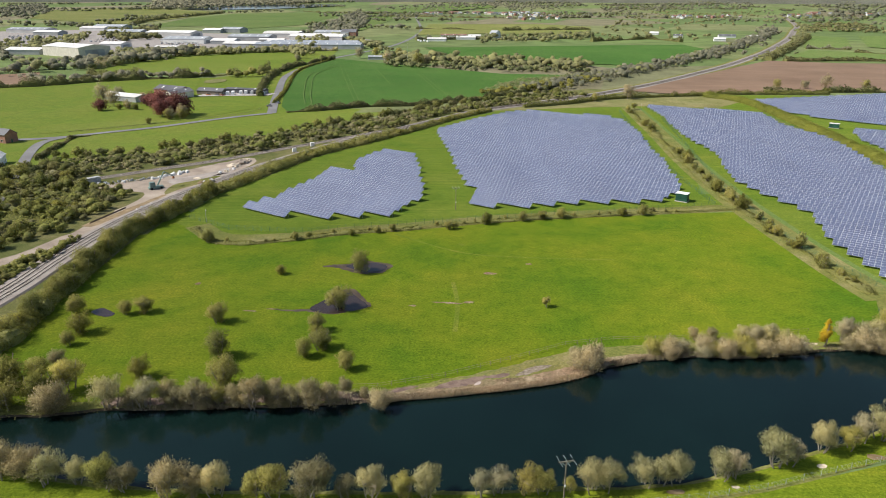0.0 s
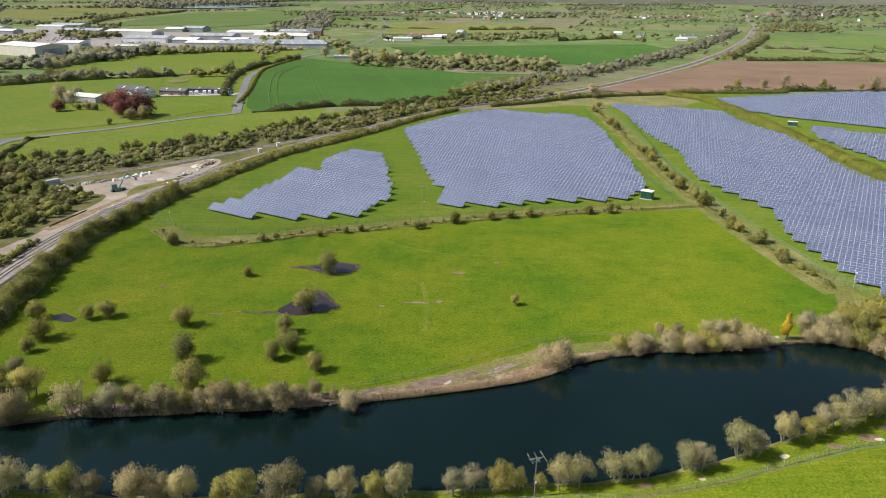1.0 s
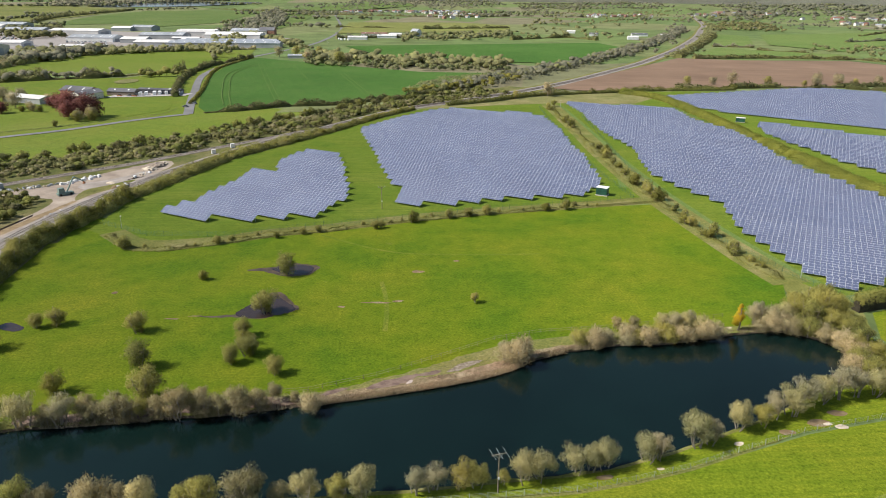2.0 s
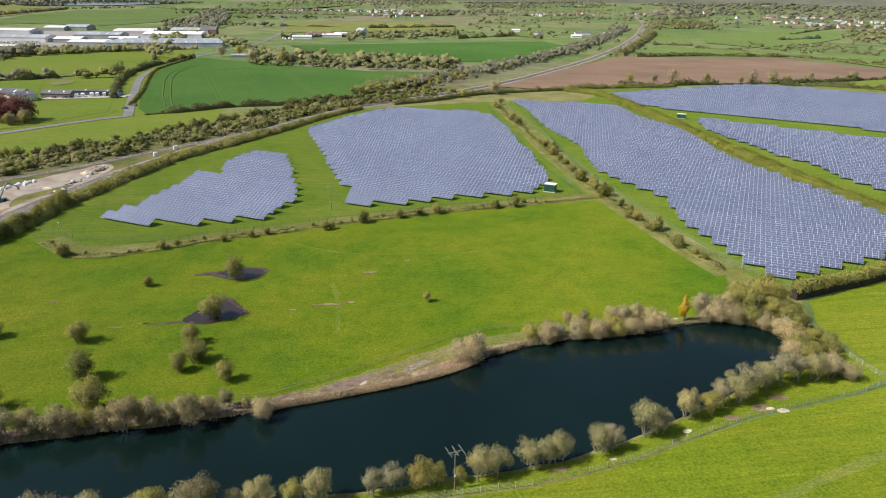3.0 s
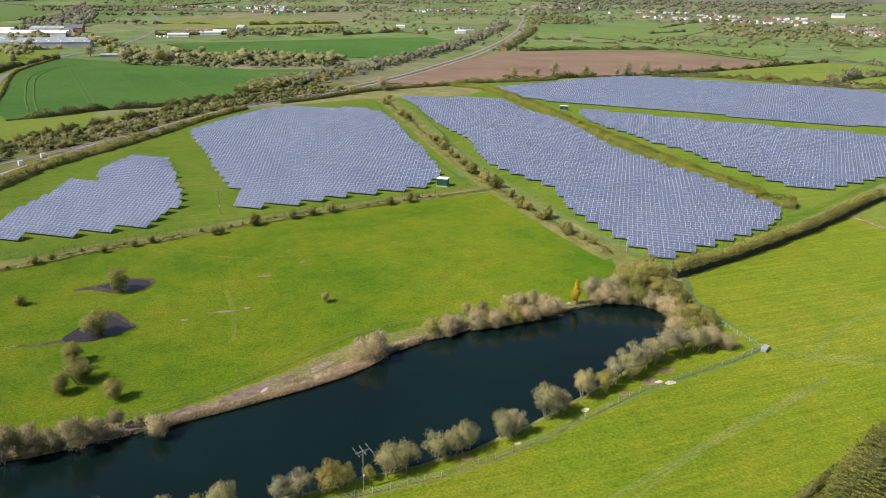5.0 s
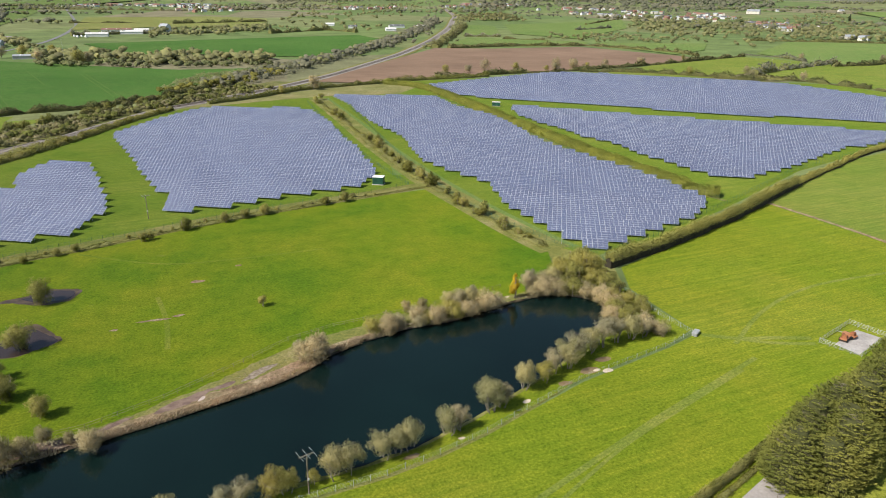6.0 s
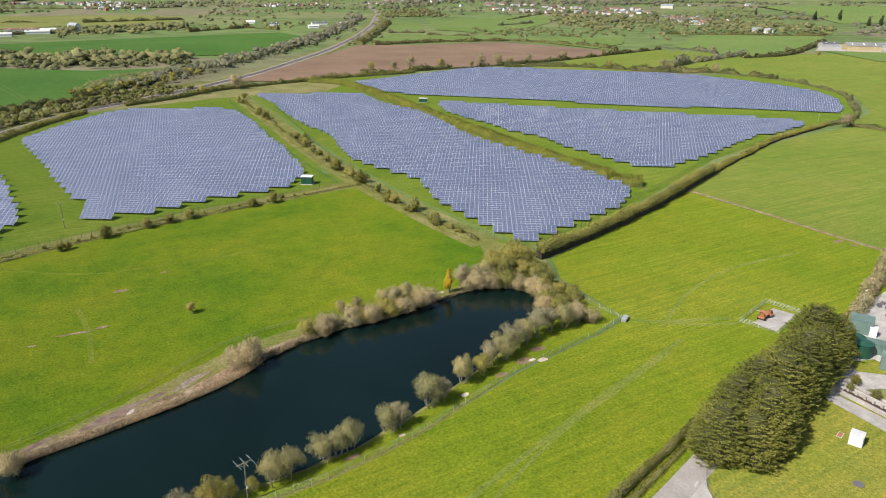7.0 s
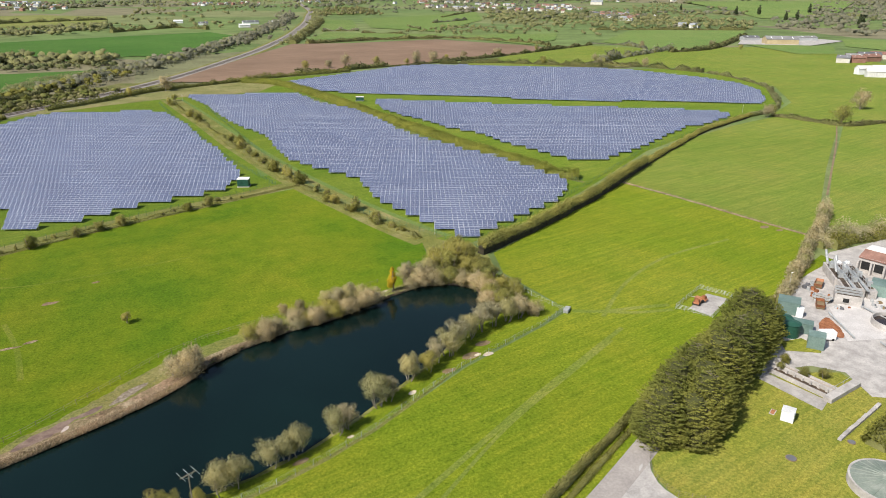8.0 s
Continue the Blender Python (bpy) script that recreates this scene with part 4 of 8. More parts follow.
# ---- hedges ----
hedge("railway_hedge", "tall uneven olive hedge along the railway", [(-116, 100), (-106, 148), (-107.5, 173), (-108.5, 189), (-110, 213), (-110, 233), (-104.5, 253), (-97.5, 285)], 6.0, 3.1, L_GREEN, 150, 0.26, 0.5)
hedge("railway_hedge", "low olive scrub hedge along the railway fence", [(-97, 286), (-84, 319), (-67, 362), (-46, 392), (-22, 427), (6, 474), (34, 510)], 5.0, 1.9, L_HEDGE, 110, 0.3, 0.6)
hedge("railway_brambles", "low yellow-green scrub beside the rails", [(-100, 292), (-88, 322), (-72, 364), (-52, 394), (-28, 428)], 5, 1.8, L_HEDGE, 70, 0.3, 0.6)
hedge("meadow_hedge", "rough pale grass and bramble hedge bank", [(-90, 240), (-79, 225), (-66, 224), (-52, 228), (-33, 235), (-17, 238), (3, 244), (25, 250), (46, 254), (69, 258), (91, 261), (118, 265)], 3.6, 0.7, L_HEDGE, 60, 0.22, 0.7, 0.2)
hedge("park_hedge", "scrubby olive hedge between two solar fields", [(138, 520), (133, 466), (127, 400), (122, 349), (118.5, 290), (118.5, 262), (119.5, 223), (120.5, 198), (122, 181)], 4.2, 0.8, L_HEDGE, 70, 0.2, 0.9, 0.35)
hedge("clipped_hedge", "clipped olive hedge across the solar park", [(218.4, 589.1), (235.8, 560.4), (237.3, 517.2), (228.1, 408.1), (222.7, 334.1), (218.6, 279.6), (218, 240.8), (216.6, 214.1), (220.6, 204.4)], 7.5, 3.3, L_HEDGE_GREEN, 380, 0.22, 0.12)
hedge("pasture_hedge", "thick olive hedge, side shade put into dark stems", [(130, 158.5), (135, 159.5), (156, 164.8), (176.5, 170.4), (202, 178.8), (227, 188), (246, 195.6), (265, 203.5)], 3.4, 4.0, L_HEDGE_OLIVE, 420, 0.19, 0.2, 0, 2.0, 0.25, 0.62)
hedge("pasture_hedge", "low trimmed olive hedge along the pasture", [(265, 203.5), (286, 211), (306.7, 218), (335, 228), (364, 236.5), (395, 242), (424, 247.5)], 2.8, 2.2, L_HEDGE_OLIVE, 220, 0.2, 0.25, 0, 2.0, 0.3, 0.5)
hedge("corner_hedge", "olive hedge rounding the field corner", [(424, 247.5), (446, 249), (478, 259), (520, 288), (560, 318), (585, 355), (602, 395), (607, 440)], 3, 2.0, L_SPRING, 60, 0.4, 0.7, 0.15, 4)
hedge("lane_hedge", "narrow brown hedge beside the mown field", [(58, 61.5), (69.6, 64.6), (83.7, 68.4), (95.2, 71.5), (105.4, 74.3), (121.5, 78.8), (150, 82.5), (176, 86)], 1.35, 1.5, L_HEDGE, 260, 0.13, 0.18, 0, 1.0)
hedge("lane_ditch", "low green growth along the ditch beside the drive", [(64, 60.6), (75, 64), (85, 66.8), (96, 69.8), (104, 72)], 1.3, 0.5, L_GREEN, 110, 0.12, 0.5, 0, 1.0)
hedge("works_hedge", "tall grey-green thorn hedge by the works", [(172, 83), (190, 90), (204, 95), (220, 101), (240, 108), (258, 115)], 3.6, 3.8, L_SALLOW, 170, 0.26, 0.45, 0.08)
hedge("works_hedge", "grey flowering thorn hedge at the works", [(222, 100), (236, 98), (256, 92), (280, 84)], 7.0, 4.4, L_GREY, 150, 0.3, 0.45)
hedge("works_hedge", "dark green shrubs under the flowering thorn", [(226, 97), (240, 94.5), (258, 89), (280, 81)], 4.0, 2.6, L_GREEN, 140, 0.28, 0.5)
hedge("oak_hedge", "thin dark hedge between pastures", [(437, 240), (439, 215), (441, 196), (470, 187), (530, 165)], 3.0, 2.0, L_DARK, 50, 0.4, 0.4, 0, 3)
FAR_HEDGES = [
    ([(-360, 726), (-312, 713), (-258, 723), (-188, 776)], 8, 6, L_DARK), ([(-152, 585), (-172, 700), (-174, 828), (-142, 935)], 5, 4, L_DARK),
    ([(-112, 503), (-85, 514), (-64, 528), (-39, 533), (-15, 538), (4, 554), (40, 586), (70, 612)], 4.5, 3, L_DARK), ([(-206, 348), (-211, 369), (-215, 392), (-217.5, 408), (-210, 414)], 2.6, 1.6, L_DARK),
    ([(440, 612), (500, 570), (555, 490), (592, 470), (604, 407)], 6, 4, L_DARK),
    ([(-391, 800), (-362, 980), (-274, 1036), (-158, 1080)], 9, 7, L_GREY), ([(-520, 640), (-391, 640), (-325, 690), (-250, 725)], 9, 6, L_DARK),
]
for pts, w, h, mt in FAR_HEDGES:
    hedge("field_hedge", "dark overgrown field hedge", pts, w, h, mt, 55, 0.5, 0.55, 0.08, 5)
FARTHER_HEDGES = [
    ([(-827, 1941), (-915, 2368), (-943, 3133)], 12, 8),
    ([(-252, 2839), (77, 2639), (324, 2556), (535, 2676)], 12, 8),
    ([(-67, 1771), (73, 1731)], 6, 4),
    ([(137, 1690), (351, 1746)], 8, 6),
    ([(-50, 1333), (58, 1366), (144, 1341), (290, 1436)], 8, 6),
    ([(266, 1308), (387, 1379), (425, 1298)], 8, 7),
    ([(435, 918), (542, 927), (644, 903), (663, 890), (701, 758), (692, 708)], 7, 4),
    ([(572, 1144), (633, 1122)], 6, 4),
    ([(280, 620), (307, 614), (361, 620), (415, 618)], 6, 4),
    ([(415, 618), (471, 625), (560, 640), (657, 664), (750, 687)], 5, 3),
    ([(880, 1248), (1011, 1301)], 6, 4),
    ([(1043, 1439), (1373, 1721)], 5, 3),
    ([(605, 1065), (660, 1006)], 6, 4),
    ([(770, 704), (782, 647), (762, 602)], 6, 4),
    ([(749, 555), (833, 554), (977, 614), (1100, 672)], 6, 4),
    ([(996, 914), (1112, 838), (1225, 750)], 8, 5),
    ([(596, 527), (657, 548), (716, 563), (781, 579)], 8, 5),
    ([(565, 515), (578, 496), (590, 477)], 6, 4),
    ([(-682, 3390), (-421, 3184), (-181, 3116)], 7, 5),
]
for i, (pts, w, h) in enumerate(FARTHER_HEDGES):
    hedge("field_hedge", "overgrown hedge between far fields", pts, w, h, (L_DARK, L_WOODLAND, L_DARK)[i % 3], 9, 1.2, 0.6, 0.1, 10)
# scrub on both sides of the railway
thicket("railside_scrub", "brown and olive scrub beside the railway", [(-196, 344), (-165, 354), (-140, 374), (-118, 400), (-95, 420), (-70, 444), (-45, 470), (-20, 500), (15, 537), (60, 572), (100, 606), (120, 596), (70, 556), (25, 522), (0, 491), (-36, 446), (-72, 408), (-97, 384), (-122, 362), (-150, 346), (-182, 318)], 3.0, L_DARK, 7.5, 0.36, 2.5)
thicket("yard_scrub", "olive undergrowth between the bushes west of the yard", [(-216, 160), (-216, 325), (-190, 330), (-162, 300), (-132, 287), (-134, 266), (-138, 250), (-144, 227), (-148.5, 214), (-168, 160)], 1.5, L_SCRUB, 3.0, 0.3, 2.5)
thicket("yard_scrub", "low olive brambles between yard and rails", [(-150, 110), (-148, 165), (-139, 201), (-133, 212), (-131, 205), (-134, 165), (-138, 120)], 1.2, L_SCRUB, 4.0, 0.28, 2.5)
thicket("bend_scrub", "grey-green trees along the railway bend", [(108, 618), (170, 695), (235, 780), (305, 875), (370, 975), (450, 1105), (540, 1260), (655, 1470), (640, 1480), (520, 1270), (425, 1110), (340, 985), (265, 890), (190, 800), (120, 720), (85, 650)], 5.0, L_WOODLAND, 2.4, 0.6, 4.0)
thicket("bend_scrub", "olive bushes at the edge of the wheat field", [(60, 600), (95, 640), (140, 705), (195, 775), (180, 785), (120, 735), (60, 690), (30, 620)], 4.0, L_SPRING, 2.4, 0.55, 4.0)
hedge("railside_hedge", "low scrub beside the ploughed field", [(420, 935), (510, 1080), (600, 1230), (710, 1420)], 12, 5, L_DARK, 20, 0.9, 0.7, 0.1, 6)

# ---- trees ----
P_WILLOW = [tree("willow_tree", "grey-green willow with fine young twigs on the bank", "tree", 11 + i, 6.1, 6.5, L_WILLOW, M_PALEBARK, clumps=54, leaves=7600, leaf=0.088, stems=4, twig=3, low=0.3, fine=True) for i in range(4)]
P_GREY = [tree("bare_willow", "leafless grey willow with several pale stems", "tree", 31 + i, 6.2, 5.7, L_GREY, M_PALEBARK, clumps=52, leaves=6400, leaf=0.084, stems=4, twig=4, low=0.31, fine=True) for i in range(3)]
P_OLIVE = [tree("willow_tree", "olive willow coming into leaf on the bank", "tree", 41 + i, 6.2, 6.4, L_OLIVE, M_BARK, clumps=50, leaves=7600, leaf=0.09, stems=3, twig=2, low=0.25, fine=True) for i in range(3)]
L_BROWN = foliage("brown_twigs", (0.275, 0.238, 0.125), (0.44, 0.385, 0.22), None, 0.3, 0.35)
P_BROWN = [tree("bare_willow", "brown leafless willow with fine twigs on the bank", "tree", 131 + i, 6.2, 6.4, L_BROWN, M_PALEBARK, clumps=56, leaves=7600, leaf=0.086, stems=4, twig=3, low=0.16, fine=True) for i in range(3)]
P_YELLOW = tree("sallow_tree", "yellow sallow tree in spring leaf", "tree", 51, 6.0, 6.4, L_YELLOW, M_BARK, clumps=26, leaves=4200, leaf=0.12, stems=3, twig=3, low=0.2)
P_BUSH = [tree("hawthorn_bush", "rounded olive hawthorn bush in the meadow", "bush", 61 + i, 5.0, 5.0, (L_BUSH, L_BUSH, L_GREEN, L_BUSH)[i], M_BARK, clumps=44, leaves=6400, leaf=0.11, stems=3, twig=1, low=0.02) for i in range(4)]
P_PALEBUSH = [tree("willow_bush", "pale grey willow scrub hanging over the water", "bush", 71 + i, 4.0, 6.6, (L_SALLOW, L_GREY, L_SALLOW, L_OLIVE)[i], M_PALEBARK, clumps=60, leaves=7600, leaf=0.088, stems=5, twig=2, low=0.02, fine=True) for i in range(4)]
P_SCRUB = [tree("thorn_bush", "dark green thorn bush in the railway scrub", "bush", 161 + i, 4.4, 6.4, (L_SCRUB, L_SCRUB, L_GREEN, L_DARK)[i], M_BARK, clumps=18, leaves=1000, leaf=0.29, stems=2, twig=0, low=0.06) for i in range(4)]
P_SHRUB = tree("hedge_shrub", "olive shrub in the hedge between the solar fields", "bush", 171, 5.0, 5.6, L_OLIVE, M_BARK, clumps=18, leaves=1000, leaf=0.26, stems=3, twig=0, low=0.06)
P_BIG = [tree("oak_tree", "broad field oak just breaking into leaf", "tree", 81 + i, 11.0, 11.0, (L_OLIVE, L_SALLOW, L_SALLOW)[i], M_BARK, clumps=40, leaves=2600, leaf=0.3, stems=1, twig=3, low=0.12) for i in range(3)]
P_COPPER = tree("copper_beech", "copper beech with dark red leaves", "tree", 91, 13.0, 17.0, L_COPPER, M_BARK, clumps=70, leaves=5600, leaf=0.42, stems=1, twig=1, low=0.03)
P_GOLD = tree("golden_conifer", "slim golden conifer on the lake bank", "tree", 95, 6.8, 3.4, L_GOLD, M_BARK, clumps=34, leaves=3600, leaf=0.14, stems=1, twig=0, low=0.05, conical=True)

P_HANG = [tree("willow_bush", "brown willow scrub trailing into the water", "bush", 181 + i, 5.2, 6.8, L_BROWN, M_PALEBARK, clumps=64, leaves=8200, leaf=0.088, stems=5, twig=3, low=0.0, fine=True) for i in range(3)]

K = dict(h=P_HANG, n=P_BROWN, w=P_WILLOW, g=P_GREY, o=P_OLIVE, b=P_BUSH, p=P_PALEBUSH, B=P_BIG)


def row_of(items, group):
    """Plants from (kind, x, y, height as a share of its kind's)."""
    for i, (k, x, y, s) in enumerate(items):
        if group == "trees on the near bank":
            y, s = y - 0.6, s * (0.95 if x > 0 else 1.12)
        elif k in "hnwg" and y < 127 and x < -10 and y > 115:
            y, s = y - 1.5, s * 1.12
        elif k == "p" and y > 115:
            y -= 1.3
        plant(K[k][i % len(K[k])] if k in K else P_YELLOW, x, y, s * (1.15 if k in "wgoYnh" else 1.25 if k in "bp" else 1.0), None, 0, group)


row_of([("n", -82, 103.5, 0.95), ("n", -76.6, 102, 0.95), ("n", -72.7, 101, 1.0), ("w", -68, 100, 0.95), ("w", -63, 100, 0.7), ("o", -58, 98.6, 0.85), ("n", -54.3, 98.6, 0.7), ("n", -45.7, 96.6, 1.1), ("n", -41.6, 97, 0.8), ("w", -38.3, 97, 0.75),
        ("o", -31.5, 96.6, 0.75), ("o", -28.4, 96.4, 0.9), ("n", -21.7, 96.2, 1.12), ("n", -16.3, 96.6, 0.65), ("w", -12.1, 96.6, 0.8), ("o", -6.4, 96.6, 0.75), ("w", -2.6, 96.8, 0.85)], "trees on the near bank")
row_of([("g", 6.6, 97.4, 0.85), ("g", 9.6, 97.6, 0.98), ("Y", 14.5, 97.4, 0.95), ("o", 17, 97.8, 0.8), ("o", 21.8, 98.4, 0.5), ("w", 25.5, 98.4, 0.9), ("w", 28.5, 98.9, 0.9), ("w", 35, 100, 0.95), ("w", 38, 100.2, 0.85), ("w", 40.5, 100.6, 0.95), ("w", 49, 101.8, 1.0), ("g", 51.5, 102.4, 0.85), ("w", 60, 105.4, 1.1), ("g", 63, 106, 0.9)], "trees on the near bank")
row_of([("w", 70.5, 109, 0.92), ("o", 76, 110, 0.75), ("g", 79.5, 112, 0.85), ("w", 84, 113, 1.05), ("g", 88, 115, 1.1), ("w", 93, 117, 0.95), ("g", 98, 118, 1.1), ("g", 102, 118.6, 1.05), ("w", 106, 118, 1.0), ("g", 110, 118, 0.8), ("p", 114, 118.5, 0.8), ("o", 109, 124, 0.8), ("o", 113, 127, 0.7), ("b", 117, 126, 0.8), ("o", 117, 133, 0.75), ("o", 118, 140, 0.8)], "trees at the head of the lake")
# far bank
row_of([("b", -112, 121, 1.3), ("o", -104, 128, 1.1), ("b", -98, 127, 1.2), ("b", -95, 121, 1.3), ("b", -89.4, 122.8, 1.3), ("o", -87.6, 132.5, 1.0), ("b", -93, 131, 1.5), ("h", -79.4, 123.2, 1.15), ("o", -80, 129.8, 1.15), ("n", -87, 139, 0.75), ("b", -84.4, 126.4, 1.35), ("w", -68, 124.2, 1.0), ("h", -63.5, 124.8, 0.8),
        ("g", -60.6, 124.4, 0.95), ("n", -56.8, 126.6, 0.75), ("h", -55, 125.6, 0.75), ("n", -51.2, 125.4, 0.85), ("o", -46.4, 124.2, 0.75), ("h", -48.6, 125.6, 0.8), ("b", -46.8, 131.2, 1.3), ("h", -43, 126, 0.75), ("n", -38.6, 125, 1.0), ("h", -34.4, 125.6, 0.85), ("n", -35.6, 128.6, 0.6), ("h", -30.8, 125.8, 0.75), ("n", -26.9, 124.6, 0.95), ("h", -23.4, 126.6, 0.85), ("n", -20.4, 128.4, 0.6), ("p", -12.8, 125.2, 0.9), ("h", -16.6, 127.6, 0.45)], "willow scrub on the far bank")
row_of([("p", 32.8, 140.8, 1.2), ("g", 30.6, 140.6, 0.8), ("g", 35, 141, 0.85), ("p", 50, 148, 0.85), ("p", 54, 148, 0.8), ("p", 57, 149, 0.7), ("p", 67, 147.5, 0.95), ("p", 71, 149, 1.0), ("g", 75, 150, 0.8), ("w", 78, 150, 0.85), ("p", 82, 149, 1.15), ("g", 98, 153, 0.9), ("p", 102, 152, 1.2), ("w", 106, 153, 1.0), ("o", 110, 155, 1.15), ("o", 115, 154, 1.35), ("o", 119, 158, 1.3), ("o", 116, 148, 0.95), ("o", 118, 145, 0.8), ("o", 123, 155, 0.9), ("o", 121, 150, 0.8)], "willow scrub on the far bank")
row_of([("p", 97.5, 150.5, 0.7), ("p", 101.5, 150.6, 1.0), ("p", 105, 149, 1.0), ("p", 108.5, 147.3, 1.0), ("p", 111, 144, 0.95), ("p", 113, 140.5, 1.0), ("p", 113, 136, 0.9), ("p", 111.5, 132.3, 0.9), ("p", 108, 129.3, 0.9), ("p", 62, 147, 0.7), ("p", 66, 146.6, 0.7), ("p", 72, 147, 0.8), ("p", 76, 147.4, 0.9), ("p", 84, 148.4, 0.9), ("p", 53, 146, 0.7)], "willow scrub over the water")
for x in (61.5, 66):
    slim = copy_thing(P_BROWN[int(x) % 2], pose(x, 153.6, 0, 0, 0, x * 7) @ Matrix.Diagonal((0.58, 0.58, 0.62, 1)))
    tagged(slim, "small leafless sapling by the fence")
plant(P_GOLD, 92.4, 150.6, 1.2)
row_of([("b", -106, 121, 1.2), ("b", -100, 122, 1.1), ("p", 62, 149, 0.9), ("p", 64, 147.5, 0.7), ("w", 73, 152, 0.75), ("g", 80, 152.5, 0.8), ("g", 100, 155, 0.85), ("o", 112, 151, 1.1), ("o", 118, 153, 1.35), ("o", 121, 146, 0.85), ("o", 120, 141, 0.75), ("b", 115, 137, 0.8), ("o", 119, 130, 0.75), ("p", 112, 122, 0.9)], "willow scrub on the far bank")
# meadow
row_of([("b", -58, 163, 1.0), ("b", -52, 144, 1.2), ("b", -67, 135.4, 0.9), ("b", -31.5, 158, 0.9), ("b", -29, 148.5, 1.15), ("b", -32.5, 145, 0.8), ("b", -31, 154, 0.8), ("b", -22, 139, 0.85), ("b", -28, 171.5, 1.25), ("b", -25, 197.5, 1.3), ("b", -49, 196, 0.65), ("b", -84, 167.5, 0.8), ("b", -79.5, 168.5, 0.9), ("b", -97, 168.5, 1.0), ("b", -90.4, 156.6, 1.1), ("b", -90.4, 150, 0.7), ("o", 28, 173, 0.5), ("b", -80, 225, 0.85)], "bushes in the meadow")
row_of([("b", 2, 239, 0.6), ("b", 4.5, 240, 0.5), ("b", 16, 245.5, 0.8), ("b", 30, 249, 0.65), ("b", 37.5, 251, 0.75), ("b", 45, 252.5, 0.8), ("b", 69, 256, 0.7), ("b", 77, 257, 0.75), ("b", -18, 237, 0.55), ("b", -23, 235, 0.5), ("b", -32, 232, 0.5), ("b", -51, 227, 0.5), ("o", 141, 520, 0.8)], "hedgerow shrubs")
row_of([("B", 441, 199, 1.4), ("B", 509, 219, 1.35), ("B", 430, 239, 0.9), ("B", 438, 241, 0.8), ("B", 596, 470, 0.9), ("B", 560, 500, 0.9), ("B", 520, 540, 0.9), ("B", 430, 640, 1.3), ("B", 455, 646, 1.1), ("B", 380, 640, 1.0), ("B", 350, 650, 1.2), ("B", 325, 640, 0.9), ("B", 300, 640, 1.0)], "field trees")
PARK_SHRUBS = [(133, 505, 0.9), (130, 454, 0.95), (128, 436, 0.9), (127.6, 428, 0.5), (126, 366, 0.85), (124.6, 357, 0.9), (123, 346, 0.95), (122, 336, 0.6), (121.4, 325, 0.6), (120, 310, 0.7), (118.6, 297, 0.8), (118.2, 291, 0.85), (118.5, 282, 0.9), (118.8, 272, 0.85), (119, 266, 1.0), (118.6, 252, 0.55), (118.4, 244, 0.6), (118, 236, 0.7), (117.2, 228, 0.8), (116.8, 221, 0.95), (118.2, 208, 0.55), (118.1, 203.5, 0.85), (119.6, 197.5, 0.55), (121, 190, 0.4)]
for i, (x, y, k) in enumerate(PARK_SHRUBS):
    for j in range(2):
        plant((P_SHRUB, P_SHRUB, P_SCRUB[2])[(i + j) % 3], float(x + 1.0 + rng.normal() * 0.8), float(y + rng.normal() * 1.8), k * (1.3, 0.85)[j], None, 0, "hedgerow shrubs")
hedge("boundary_hedge", "trimmed green hedge at the edge of the solar park", [(60, 528), (93, 544), (124, 567), (150, 580), (185, 588), (221, 596), (247, 603), (282, 604), (330, 606)], 4.0, 3.0, L_GREEN, 40, 0.45, 0.4, 0, 3)
# scrub between the yard and the western lane
for i in range(215):
    x, y = rng.uniform(-216, -138), rng.uniform(160, 332)
    edge = np.interp(y, [160, 214, 228, 250, 266, 285, 304, 330], [-160, -145, -140, -134, -132, -131, -160, -186])
    if x < edge and noise.noise((x * 0.05, y * 0.05, 8.0)) > -0.25:
        plant(P_SCRUB[(0, 1, 0, 3, 2)[i % 5]], x, y, float(rng.uniform(0.7, 1.45)), None, 0, "scrub by the railway yard")


def bush_row(pts, step, wide, lo, hi, protos, group):
    """Bushes crowded along a line, uneven in size."""
    line = curve(pts, step)
    for i, (x, y) in enumerate(line):
        if noise.noise((x * 0.05, y * 0.05, 4.4)) > -0.4:
            plant(protos[int(rng.integers(0, len(protos)))], float(x + rng.normal() * wide), float(y + rng.normal() * wide), float(rng.uniform(lo, hi)), None, 0, group)


bush_row([(-116, 100), (-108, 148), (-108.5, 173), (-109, 189), (-110.5, 213), (-110.5, 233), (-105, 253), (-98, 285)], 3.0, 1.1, 1.0, 1.5, P_BUSH, "bushes of the railway hedge")
bush_row([(-97, 286), (-84, 319), (-67, 362), (-46, 392), (-22, 427), (6, 474), (34, 510)], 4.2, 1.0, 0.5, 0.85, [P_SCRUB[2], P_SCRUB[2], P_SCRUB[0]], "bushes of the railway hedge")
bush_row([(-79, 226), (-66, 225), (-52, 228.5), (-33, 235.5), (-17, 238.5), (3, 244.5), (25, 250.5), (46, 254.5), (69, 258.5), (91, 261.5)], 4.5, 0.6, 0.22, 0.5, [P_SHRUB, P_SCRUB[0], P_SHRUB], "low bushes of the meadow hedge")
TOP = [(-196, 352), (-168, 362), (-142, 380), (-120, 404), (-97, 424), (-72, 448), (-46, 474), (-22, 504), (12, 540), (58, 575), (98, 610)]
bush_row(TOP, 4.6, 2.0, 0.8, 1.45, [P_SCRUB[0], P_SCRUB[1], P_SCRUB[0], P_SCRUB[3]], "railside bushes")
for x, y, s in ((-247, 508, 0.72), (-193, 482, 1.0), (-184, 489, 1.45), (-200, 500, 1.3), (-217, 527, 0.9), (-224, 532, 0.75)):
    plant(P_COPPER, x, y, s, None, 0, "copper beeches at the farm")
